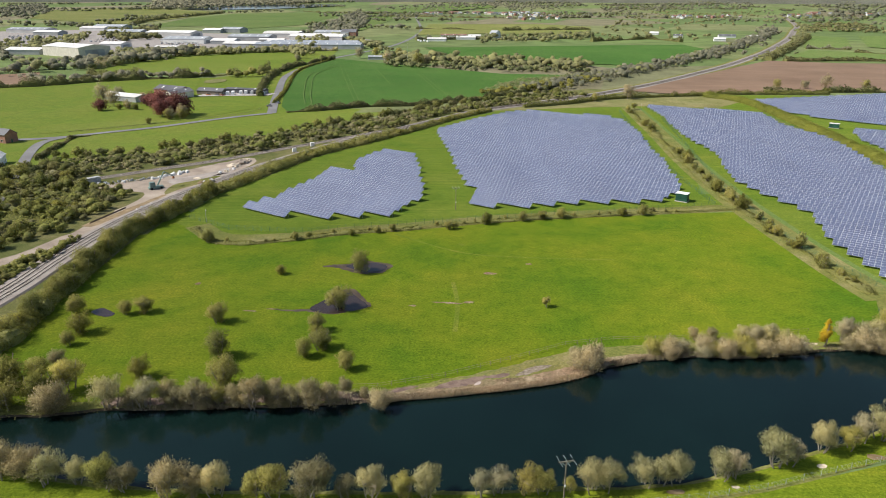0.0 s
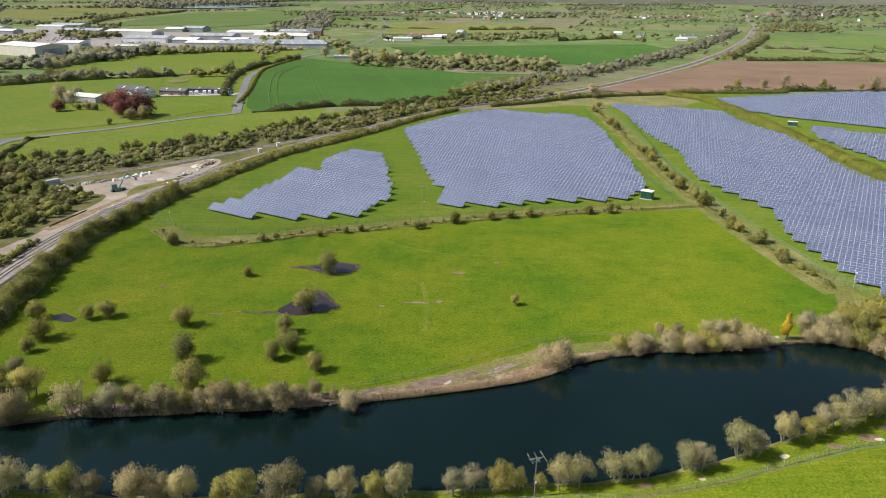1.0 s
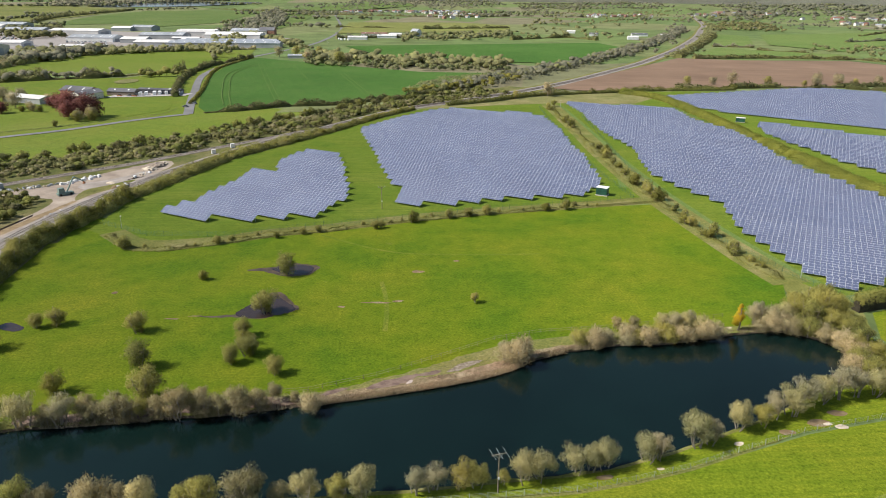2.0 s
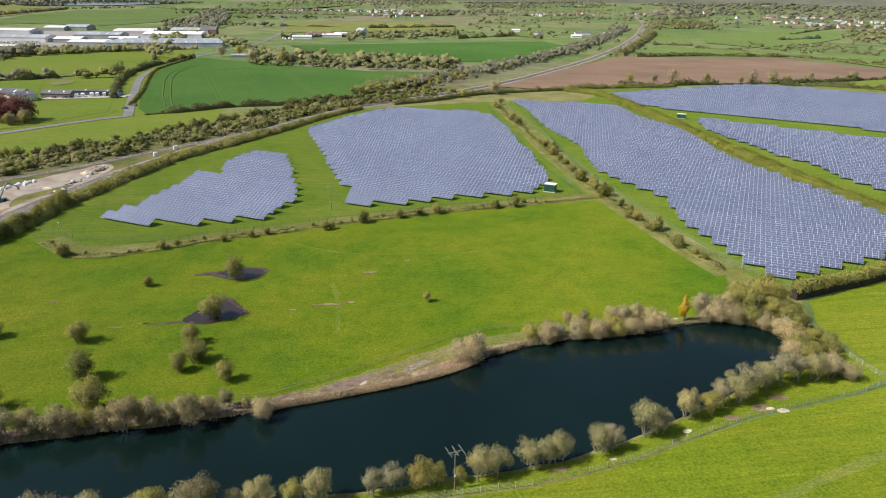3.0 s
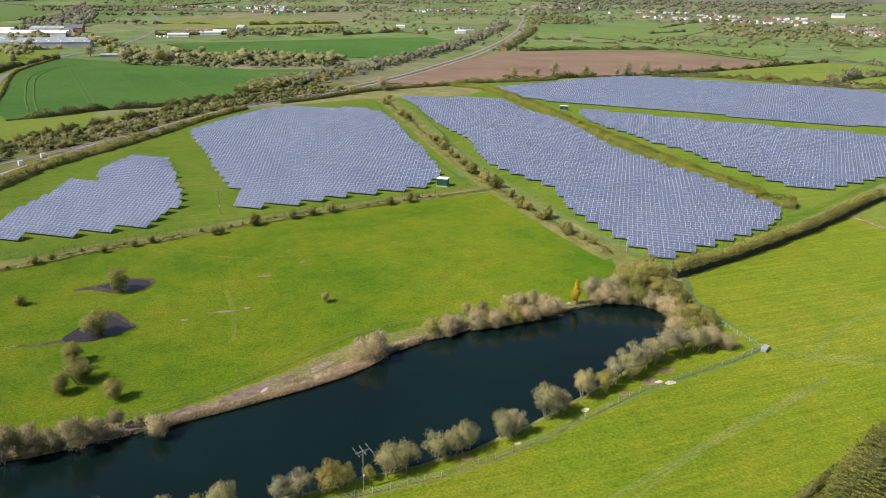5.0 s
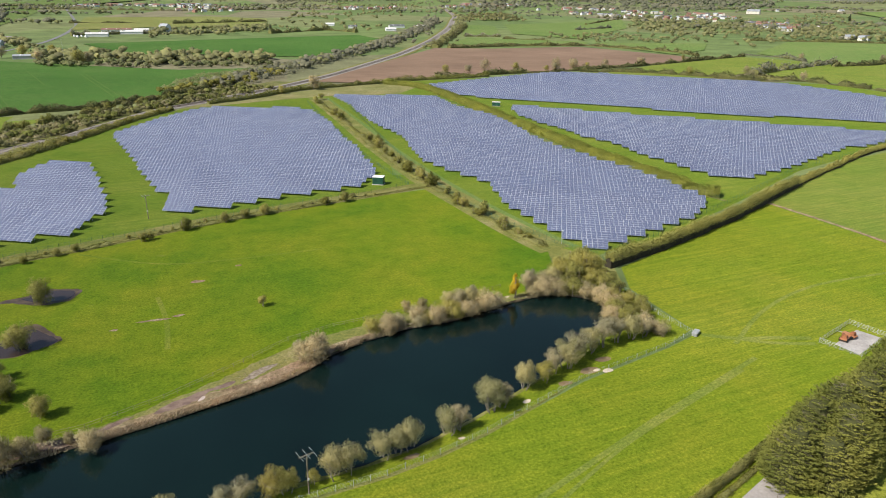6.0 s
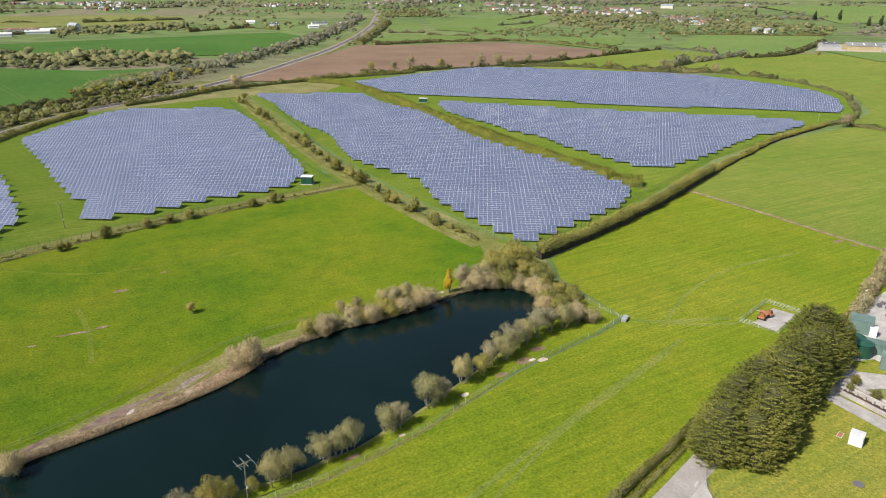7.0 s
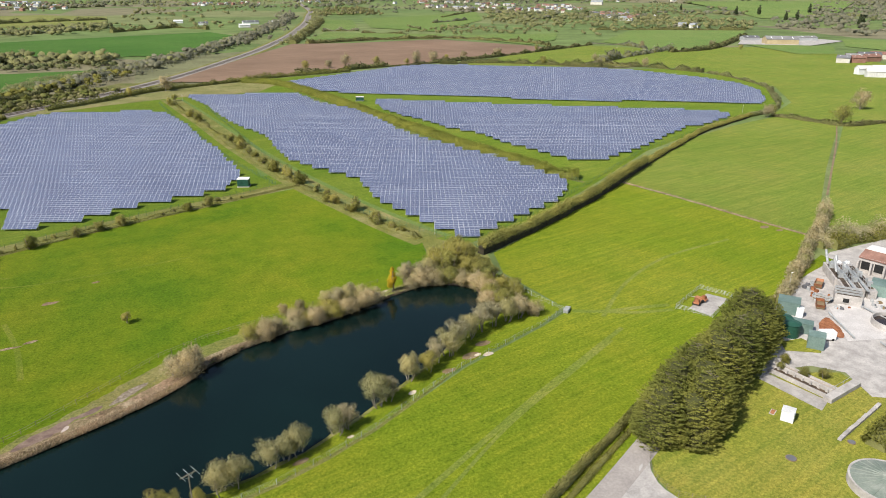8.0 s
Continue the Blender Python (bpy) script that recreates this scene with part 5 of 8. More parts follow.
for p, x, y, k in ((P_BIG[1], -265, 549, 1.5), (P_PALEBUSH[1], -270, 590, 1.9), (P_BUSH[2], -232, 517, 1.3), (P_BUSH[0], -224, 512, 1.3), (P_BUSH[2], -237, 514, 1.1), (P_BUSH[0], -177, 476, 1.9), (P_BUSH[2], -185, 472, 1.6), (P_BUSH[0], -192, 455, 1.0)):
    plant(p, x, y, k, None, 0, "garden trees at the farm")
for x, y, s in ((-178, 478, 0.9), (-184, 472, 0.8), (-236, 524, 0.6), (-248, 530, 1.3), (-236, 556, 0.8), (-212, 545, 0.7), (-230, 515, 0.6), (-30, 850, 1.6), (-20, 856, 1.4), (-70, 900, 1.3), (-110, 950, 1.5), (-90, 960, 1.6), (-60, 965, 1.5)):
    plant(P_BIG[int(abs(x)) % 3], x, y, s, None, 0, "trees round the farm")


def far_trees(name, label, spots, hmin, hmax, mat, seed, sprays=44, size=0.9):
    """Woods too far off to count: each tree a few uneven leafy masses on a short trunk, all in one mesh."""
    r = np.random.default_rng(seed)
    bm = bmesh.new()
    bmesh.ops.create_icosphere(bm, subdivisions=1, radius=1.0)
    iv = np.array([v.co[:] for v in bm.verts])
    it = np.array([[v.index for v in f.verts] for f in bm.faces])
    bm.free()
    pts, face, vs, ns, fs, nv = [], [], [], [], [], 0
    for x, y in spots:
        x, y, z0 = lifted(float(x), float(y))
        h = r.uniform(hmin, hmax)
        w = h * r.uniform(0.6, 0.95)
        mid = np.array([x, y, z0 + h * 0.45])
        ext = np.array([w, w, h * 0.5])
        for k in range(4):
            c = np.array([x, y, z0 + h * 0.5]) + r.normal(size=3) * np.array([w, w, h * 0.3]) * 0.42
            rad = np.array([w, w, h * 0.55]) * r.uniform(0.3, 0.52)
            v = c + iv * rad * r.uniform(0.72, 1.2, (len(iv), 1))
            vs.append(v)
            ns.append(0.5 * iv + (v - mid) / ext + np.array([0, 0, 0.45]))
            fs.append(it + nv)
            nv += len(iv)
            d = ball(sprays // 4, r, 0.9)
            pts.append(c + d * rad * 1.12)
            face.append(0.5 * d + (pts[-1] - mid) / ext + np.array([0, 0, 0.45]))
        vs.append(np.array([(x - 0.3, y, z0), (x + 0.3, y, z0), (x, y + 0.3, z0), (x, y, z0 + h * 0.7)]))
        ns.append(np.tile([[0.0, 0.0, 1.0]], (4, 1)))
        fs.append(np.array([(0, 1, 3), (1, 2, 3), (2, 0, 3)]) + nv)
        nv += 4
    v, f, nrm = leaf_quads(np.concatenate(pts), size, r=r, face=unit(np.concatenate(face)))
    faces = np.concatenate(fs).tolist() + (f + nv).tolist()
    tagged(soup(name, np.r_[np.concatenate(vs), v], faces, mat, normals=np.r_[unit(np.concatenate(ns)), nrm]), label, "trees", "", "stuff")


def scatter(poly, n, seed):
    r = np.random.default_rng(seed)
    p = np.array(poly, float)
    q = r.uniform(p.min(0), p.max(0), (n * 6, 2))
    return q[inside(q, p)][:n]


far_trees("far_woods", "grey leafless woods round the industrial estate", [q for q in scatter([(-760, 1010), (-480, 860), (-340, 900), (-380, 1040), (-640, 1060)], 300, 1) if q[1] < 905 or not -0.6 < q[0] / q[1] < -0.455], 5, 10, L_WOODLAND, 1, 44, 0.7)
WOODS = [
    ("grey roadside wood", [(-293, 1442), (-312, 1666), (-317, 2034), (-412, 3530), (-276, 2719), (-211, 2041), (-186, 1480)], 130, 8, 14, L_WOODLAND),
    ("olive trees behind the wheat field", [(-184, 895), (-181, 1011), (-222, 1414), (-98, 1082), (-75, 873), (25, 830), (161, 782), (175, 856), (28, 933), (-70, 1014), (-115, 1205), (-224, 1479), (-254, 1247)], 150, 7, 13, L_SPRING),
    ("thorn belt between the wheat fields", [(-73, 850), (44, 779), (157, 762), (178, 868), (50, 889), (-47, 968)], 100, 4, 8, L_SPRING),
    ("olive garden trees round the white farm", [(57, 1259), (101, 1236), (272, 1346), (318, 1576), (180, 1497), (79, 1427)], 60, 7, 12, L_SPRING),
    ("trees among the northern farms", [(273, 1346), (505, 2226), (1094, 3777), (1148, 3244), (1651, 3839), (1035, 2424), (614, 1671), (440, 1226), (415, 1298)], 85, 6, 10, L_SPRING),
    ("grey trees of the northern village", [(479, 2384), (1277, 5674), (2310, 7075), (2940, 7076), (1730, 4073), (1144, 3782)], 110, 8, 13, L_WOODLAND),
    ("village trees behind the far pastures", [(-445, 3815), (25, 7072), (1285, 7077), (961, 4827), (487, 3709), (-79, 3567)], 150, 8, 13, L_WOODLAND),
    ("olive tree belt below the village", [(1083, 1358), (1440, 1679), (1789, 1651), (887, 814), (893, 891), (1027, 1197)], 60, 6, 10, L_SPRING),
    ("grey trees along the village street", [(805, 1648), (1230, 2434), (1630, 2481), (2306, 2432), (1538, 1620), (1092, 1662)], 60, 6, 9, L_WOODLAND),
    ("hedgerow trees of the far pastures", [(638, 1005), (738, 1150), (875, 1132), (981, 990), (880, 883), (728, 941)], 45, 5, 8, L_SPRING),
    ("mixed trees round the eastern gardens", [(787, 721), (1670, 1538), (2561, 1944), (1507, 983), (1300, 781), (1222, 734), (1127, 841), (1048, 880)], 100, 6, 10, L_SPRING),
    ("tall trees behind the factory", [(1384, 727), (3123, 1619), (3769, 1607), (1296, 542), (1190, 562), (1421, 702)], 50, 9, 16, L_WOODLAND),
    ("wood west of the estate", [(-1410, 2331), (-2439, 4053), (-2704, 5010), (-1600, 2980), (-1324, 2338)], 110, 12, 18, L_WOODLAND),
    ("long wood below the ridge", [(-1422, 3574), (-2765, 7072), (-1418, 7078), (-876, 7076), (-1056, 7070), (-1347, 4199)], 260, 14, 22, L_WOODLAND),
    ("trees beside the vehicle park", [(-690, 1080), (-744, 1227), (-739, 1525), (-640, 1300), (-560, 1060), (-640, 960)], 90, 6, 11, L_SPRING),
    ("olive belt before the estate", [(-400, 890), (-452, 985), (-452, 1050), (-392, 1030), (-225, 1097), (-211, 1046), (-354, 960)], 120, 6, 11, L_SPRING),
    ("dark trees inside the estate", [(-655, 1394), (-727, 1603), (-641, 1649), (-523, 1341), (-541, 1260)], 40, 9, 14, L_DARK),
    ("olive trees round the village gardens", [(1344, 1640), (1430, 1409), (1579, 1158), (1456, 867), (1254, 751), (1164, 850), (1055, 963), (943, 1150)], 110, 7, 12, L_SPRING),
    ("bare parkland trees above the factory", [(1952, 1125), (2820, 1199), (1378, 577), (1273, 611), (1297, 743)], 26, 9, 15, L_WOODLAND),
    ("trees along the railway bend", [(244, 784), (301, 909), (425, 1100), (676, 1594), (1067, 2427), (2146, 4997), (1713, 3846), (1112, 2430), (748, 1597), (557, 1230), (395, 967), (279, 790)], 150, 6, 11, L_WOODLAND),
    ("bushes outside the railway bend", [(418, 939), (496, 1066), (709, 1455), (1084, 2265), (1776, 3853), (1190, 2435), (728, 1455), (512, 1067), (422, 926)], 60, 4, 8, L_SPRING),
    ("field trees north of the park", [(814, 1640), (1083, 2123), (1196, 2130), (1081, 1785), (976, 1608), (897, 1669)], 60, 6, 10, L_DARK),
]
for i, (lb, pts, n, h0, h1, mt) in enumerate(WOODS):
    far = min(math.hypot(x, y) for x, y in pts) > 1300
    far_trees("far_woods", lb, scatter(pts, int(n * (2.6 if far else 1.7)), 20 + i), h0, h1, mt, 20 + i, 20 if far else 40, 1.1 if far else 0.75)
def along(points, step, spread, seed):
    """Spots strewn along a line."""
    r = np.random.default_rng(seed)
    return [(float(x + r.normal() * spread), float(y + r.normal() * spread)) for x, y in curve(points, step)]


TREES_ESTATE = [(-520, 735), (-466, 752), (-450, 770), (-441, 803), (-408, 808), (-397, 855), (-386, 888), (-371, 946), (-342, 1016)]
far_trees("field_trees", "grey-green trees before the warehouse", along(TREES_ESTATE, 7.0, 9.0, 201), 9, 17, L_WOODLAND, 201, 90, 0.8)
far_trees("field_trees", "young green trees before the warehouse", along(TREES_ESTATE, 15.0, 10.0, 202), 8, 16, L_SPRING, 202, 90, 0.75)
HEDGE_FARM = [(-400, 690), (-372, 668), (-353, 684), (-330, 697), (-310, 708), (-289, 717), (-259, 725), (-248, 730)]
far_trees("field_trees", "brown-olive hedgerow trees behind the pasture", along(HEDGE_FARM, 6.0, 2.5, 203), 6, 11, L_WOODLAND, 203, 80, 0.6)
far_trees("field_trees", "dark green thorns beside the caravan yard", along([(-221, 726), (-200, 729), (-176, 734)], 7.0, 2.0, 204), 7, 10, L_SCRUB, 204, 80, 0.6)
BAND = [(-196, 344), (-165, 356), (-140, 376), (-118, 402), (-95, 422), (-70, 446), (-45, 472), (-20, 502), (15, 539), (60, 574), (100, 608), (122, 594), (70, 554), (25, 520), (0, 491), (-33, 442), (-65, 408), (-91, 381), (-113, 358), (-135, 339), (-159, 320), (-186, 301)]
far_trees("railside_scrub", "grey-brown bramble scrub on the railway slope", scatter(BAND, 480, 99), 1.3, 3.2, L_SALLOW, 99, 60, 0.3)
far_trees("railside_scrub", "brown thorn scrub on the railway slope", scatter(BAND, 420, 93), 2.0, 3.8, L_DARK, 93, 70, 0.32)
far_trees("railside_scrub", "green thorn scrub on the railway slope", scatter(BAND, 260, 94), 2.5, 5.5, L_SCRUB, 94, 80, 0.34)
STRIP = [(-144, 170), (-137, 196), (-130, 212), (-125.5, 228), (-126, 212), (-129, 190), (-133, 165)]
far_trees("yard_scrub", "low brambles between haul road and rails", scatter(STRIP, 150, 98), 1.0, 2.8, L_SCRUB, 98, 90, 0.3)
WEST = [(-216, 160), (-216, 328), (-190, 332), (-162, 300), (-131, 287), (-130, 266), (-132, 250), (-137, 230), (-143, 214), (-158, 165)]
far_trees("yard_scrub", "young thorn and bramble scrub west of the yard", scatter(WEST, 300, 95), 1.8, 4.2, L_SCRUB, 95, 90, 0.34)
far_trees("yard_scrub", "brown bramble scrub west of the yard", scatter(WEST, 170, 96), 1.6, 3.4, L_DARK, 96, 90, 0.34)
far_trees("railside_trees", "grey willow bushes beside the railway bend", along([(70, 625), (110, 670), (150, 715), (200, 775), (250, 840), (310, 920), (370, 1010), (440, 1120), (530, 1270), (640, 1460), (780, 1740)], 3.6, 8.0, 90), 5, 9.5, L_WOODLAND, 90, 60, 0.7)
far_trees("railside_trees", "olive bushes beside the railway bend", along([(60, 615), (100, 660), (140, 705), (190, 765), (240, 830), (300, 910), (360, 1000), (430, 1110), (520, 1260), (630, 1450)], 7.0, 9.0, 97), 4, 8, L_SPRING, 97, 60, 0.65)
far_trees("railside_trees", "yellow-green bushes at the edge of the wheat field", along([(40, 600), (66, 618), (100, 650), (140, 700)], 3.5, 7.0, 91), 4, 8, L_GREEN, 91, 60, 0.6)
far_trees("railside_trees", "thorn bushes outside the railway bend", along([(418, 935), (500, 1068), (590, 1225), (700, 1430), (850, 1725), (1000, 2030)], 7.0, 6.0, 92), 4, 8, L_SPRING, 92, 44, 0.7)
hedge("lane_side_hedge", "low trimmed hedge beside the country road", [(-131, 545), (-139, 625), (-157.5, 760), (-157.5, 830), (-145, 915)], 2.5, 1.8, L_GREEN, 30, 0.45, 0.2, 0, 5)
slope_rng = np.random.default_rng(4)
slope = []
for _ in range(120):  # hedgerows and copses on the rising ground
    a, d = radians(slope_rng.uniform(-36, 74)), slope_rng.uniform(1.0, 2.3) ** 2 * 1750
    way = a + math.pi / 2 + slope_rng.normal() * 0.5
    n = int(slope_rng.uniform(14, 40))
    for k in range(n):
        s = (k - n / 2) * 13 + slope_rng.normal() * 5
        slope.append((d * math.sin(a) + s * math.sin(way) + slope_rng.normal() * 7, d * math.cos(a) + s * math.cos(way) + slope_rng.normal() * 14))
slope = [(x, y) for x, y in slope if not inside(np.array([[x, y]]), np.array([(2884, 2107), (3630, 1686), (1922, 941), (1667, 986), (2168, 1420)], float))[0]]
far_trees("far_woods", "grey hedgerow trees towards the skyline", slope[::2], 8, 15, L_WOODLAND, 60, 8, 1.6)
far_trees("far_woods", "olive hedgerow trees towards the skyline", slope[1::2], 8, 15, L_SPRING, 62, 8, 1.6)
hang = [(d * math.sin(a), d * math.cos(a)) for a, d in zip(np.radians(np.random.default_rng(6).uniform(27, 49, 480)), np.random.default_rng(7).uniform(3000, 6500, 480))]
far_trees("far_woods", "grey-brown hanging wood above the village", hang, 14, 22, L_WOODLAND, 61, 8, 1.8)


def cypress_parts(seed, height, width):
    """A dense cypress: short plates of sprays, layer over layer, round a straight trunk."""
    r = np.random.default_rng(seed)
    bm = bmesh.new()
    rod(bm, (0, 0, 0), (0, 0, height * 0.95), 0.28, 0.05, 8)
    pts, ways, face = [], [], []
    z, lobes = 0.5, r.uniform(0, 6.283, 3)
    while z < height * 0.99:
        k = min(1.0, 0.8 + 0.25 * z / (0.3 * height)) * (1 - (z / height) ** 2.4) ** 0.62
        n = max(4, int(2 * math.pi * width * 0.5 * k / 0.85))
        for a in np.linspace(0, 6.283, n, endpoint=False) + r.uniform(0, 6.283):
            a += r.normal() * 0.08
            bulge = 1 + 0.07 * math.sin(3 * a + lobes[0] + z * 0.5) + 0.06 * math.sin(5 * a + lobes[1] - z * 0.8) + r.normal() * 0.085
            l, zz = width * 0.5 * k * bulge, z + r.normal() * 0.28
            o = np.array([math.cos(a), math.sin(a), 0.0])
            side = np.array([-o[1], o[0], 0.0])
            if k > 0.3:
                rod(bm, (0, 0, zz), tuple(o * l * 0.85 + np.array([0, 0, zz])), 0.04, 0.012, 3)
            m = 38
            u = r.uniform(-0.9, 0.75, m)[:, None]
            w = r.normal(size=(m, 1)) * 0.4 * (1 - 0.75 * np.maximum(u, 0) / 0.75)
            p = o * (l + u) + side * w + np.array([0, 0, 1.0]) * (zz + 0.45 * u - 0.3 * w * w + r.normal(size=(m, 1)) * 0.06)
            pts.append(p)
            ways.append(np.tile(o + [0, 0, 0.3], (m, 1)) + side * w * 0.7)
            face.append(np.tile(o * 0.45 + [0, 0, 0.9], (m, 1)) + side * w * 0.9)
        z += 0.56
    v, f, nrm = leaf_quads(np.concatenate(pts), 0.2, out=np.concatenate(ways) * 1.4, slim=(0.3, 0.5), r=r, face=unit(np.concatenate(face)))
    return bm, v, f, nrm


# dark olive fill: the shade inside the crown is put into this colour
M_INNER_SHADE = surface("conifer_inner_shade", (0.05, 0.052, 0.016), (0.085, 0.088, 0.026), 0.8, 4, 0.95, relief=0.9)
P_CYPRESS = []
for i, h in enumerate((11.5, 10.5, 12.5)):
    ob = thing("cypress_tree", "dense dark olive cypress in a shelter row", "tree")
    bm, v, f, nrm = cypress_parts(200 + i, h, 10.4)
    part("trunk", bm, M_BARK, ob)
    soup("crown", v, f, L_CONIFER, ob, normals=nrm)
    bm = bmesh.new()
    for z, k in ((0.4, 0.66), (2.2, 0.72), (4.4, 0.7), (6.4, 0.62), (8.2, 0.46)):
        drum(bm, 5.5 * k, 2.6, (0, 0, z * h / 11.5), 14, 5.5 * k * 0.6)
    part("inner_growth", bm, M_INNER_SHADE, ob, "dark inner growth, its shade put into the colour")
    P_CYPRESS.append(ob)
for i, (x, y, s) in enumerate(((97.5, 65, 0.95), (102, 61.5, 0.9), (107.5, 62.5, 0.92), (106.5, 68.5, 1.0), (112, 66, 1.0), (116, 71, 1.0), (121, 69, 1.02), (126, 73, 1.0), (131, 71, 1.0), (136, 75.5, 1.0), (141, 73.5, 1.02), (146, 78, 1.0), (149.5, 76, 0.86))):
    plant(P_CYPRESS[i % 3], x, y, s * 1.04, None, 0, "cypress shelter row")
for group in (P_WILLOW, P_GREY, P_OLIVE, [P_YELLOW], P_BROWN, P_HANG, P_BUSH, P_PALEBUSH, P_SCRUB, [P_SHRUB], P_BIG, [P_COPPER, P_GOLD], P_CYPRESS):
    for k, ob in enumerate(group):  # the patterns themselves stand in the scrub west of the railway
        ob.matrix_basis = pose(-160 - 7 * k - float(rng.uniform(0, 40)), 175 + 14 * k + float(rng.uniform(0, 60)), 0, 0, 0, 40 * k)

L_FIR = foliage("fir_needles", (0.045, 0.062, 0.032), (0.1, 0.125, 0.062), None, 0.2, 0.0)
P_FIR = tree("parkland_conifer", "dark parkland conifer on the far slope", "tree", 97, 24.0, 13.0, L_FIR, M_BARK, clumps=64, leaves=2600, leaf=0.75, stems=1, twig=0, low=0.04, conical=True)
P_FIR.matrix_basis = pose(1560, 700, 0)


def far_conifer(x, y, h):
    """A dark parkland conifer far off."""
    copy_thing(P_FIR, pose(x, y, 0, 0, 0, x % 90) @ Matrix.Diagonal((h / 26, h / 26, h / 24, 1)))


# reeds and scrub on the shore
def reeds(line, width, n, height, name, label, open_share=0.0, bent=0.35):
    t = rng.uniform(0, len(line) - 1.01, n)
    i = t.astype(int)
    fr = (t - i)[:, None]
    p = line[i] * (1 - fr) + line[i + 1] * fr
    p = p + np.c_[rng.normal(size=n) * 0.3, rng.uniform(-0.5, width, n)]
    p = p[np.array([noise.noise((x * 0.33, y * 0.5, 2.2)) for x, y in p]) > open_share - 0.5]
    n = len(p)
    h = height * rng.uniform(0.4, 1.2, n)
    lean = rng.normal(size=(n, 2)) * bent
    a = rng.uniform(0, 6.28, n)
    d = np.c_[np.cos(a), np.sin(a)] * 0.08
    v = np.stack([np.c_[p - d, np.full(n, -0.3)], np.c_[p + d, np.full(n, -0.3)], np.c_[p + d * 0.6 + lean, h], np.c_[p - d * 0.6 + lean, h]], 1).reshape(-1, 3)
    tagged(soup(name, v, np.arange(4 * n).reshape(n, 4), L_REED), label, "reeds", "", "stuff")


reeds(curve([(-14, 126), (2, 128.8), (17, 131.8), (27, 134.8), (34, 138.5)], 1.0), 1.4, 6500, 0.34, "reed_bed", "low straw-coloured reeds at the water's edge", 0.1)
reeds(curve([(36, 140), (47, 144), (58, 146)], 1.0), 1.6, 4000, 0.5, "reed_bed", "low straw-coloured reeds at the water's edge", 0.3)
reeds(curve([(-70, 123), (-45, 123.6), (-14, 126)], 1.0), 1.2, 1600, 0.45, "reed_bed", "straw-coloured reeds under the willows", 0.45)
reeds(curve([(13.5, 136.6), (20, 138.2), (26.5, 139.2)], 1.0), 1.9, 900, 0.12, "reed_bed", "patch of flattened pale reeds", 0.2, 0.5)
reeds(curve([(60, 146), (70, 146.2), (80, 147), (92, 149), (102, 150)], 1.0), 1.4, 1800, 0.5, "reed_bed", "straw-coloured reeds under the willows", 0.4)
sheet("bank_turf", [(-30, 127.4), (-16, 127.5), (2, 130.4), (17, 133.4), (27, 136.4), (36, 141.4), (47, 145.4), (58, 147.4), (80, 148.6), (92, 150.6), (92, 153), (76, 152.6), (56, 151.4), (42, 150.6), (30, 147.5), (18, 142.2), (8, 137.8), (0, 134.8), (-14, 130.6), (-30, 130)], 0.05, M_ROUGH, "rough olive grass between fence and bank", "grass", True, 0.9)
sheet("bank_soil", [(-16, 126.5), (2, 129.4), (17, 132.4), (27, 135.4), (36, 140.4), (47, 144.4), (58, 146.4), (60, 147.8), (44, 146), (35, 143), (25, 138.4), (14, 135.6), (2, 132.6), (-16, 129)], 0.055, M_BANK, "trampled beige bank between fence and water", "bank", True, 1.0)
for x, y, rx, ry, mt, lb in ((4.4, 133.6, 6.2, 1.5, M_DAMP, "bare purple-brown soil on the bank"), (7.6, 133.2, 0.95, 0.6, M_ASH, "pale ash spot on the bank"), (12, 136.6, 2.6, 0.9, M_DAMP, "bare purple-brown soil on the bank"), (20.4, 139, 4.8, 1.1, M_STRAW, "flattened pale reed litter on the bank"), (30, 143.6, 4.0, 1.2, M_ROUGH, "rough grass on the bank"), (-9, 130.4, 4.0, 0.8, M_DAMP, "bare purple-brown soil on the bank")):
    sheet("bank_patch", [(x + rx * math.cos(a), y + 0.42 * rx * math.cos(a) + ry * math.sin(a)) for a in np.linspace(0, 6.28, 11)[:-1]], 0.063 + 0.0007 * rx, mt, lb, "bank", True, 0.9)
sheet("bank_soil", [(-70, 123.4), (-60, 124), (-52, 124.2), (-45, 124.5), (-18, 126.5), (-18, 129.4), (-46, 128), (-58, 127), (-70, 126.4)], 0.057, M_DAMP, "trampled beige bank under the willow scrub", "bank", True, 1.0)


def shore_scrub(line, w, h, mat, label):
    """A ragged band of willow scrub along the water."""
    c = np.array(line, float)
    line = curve(c, 4.0)
    inner, _ = sides_of(line, 3.0)
    _, outer = sides_of(line, 2 * w)
    thicket("willow_scrub", label, np.r_[inner, outer[::-1]], h, mat, 11.0, 0.17, 1.1, 0.75, 0.5)


shore_scrub([(-138, 112), (-115, 115.6), (-88, 119.4), (-68, 122.2)], 5.5, 3.0, L_SCRUB, "olive scrub hanging over the water")
shore_scrub([(-68, 122.2), (-45, 123.4), (-20, 125.2), (-14, 125.8)], 4.0, 2.3, L_GREY, "low beige scrub hanging over the water")
shore_scrub([(48, 143.6), (58, 145.6), (70, 145.4), (80, 146.4), (88, 147.6)], 5.0, 3.0, L_GREY, "beige willow scrub hanging over the water")
shore_scrub([(102, 149.6), (108.5, 146.5), (111.5, 140), (110.5, 132.5), (104.5, 127.6)], 7.5, 3.8, L_OLIVE, "olive scrub at the head of the lake")

# ---- solar park ----
PITCH, TABLE, COL, TILT = 7.75, 5, 1.68, radians(27)
PANEL_W, PANEL_H = 1.64, 1.02


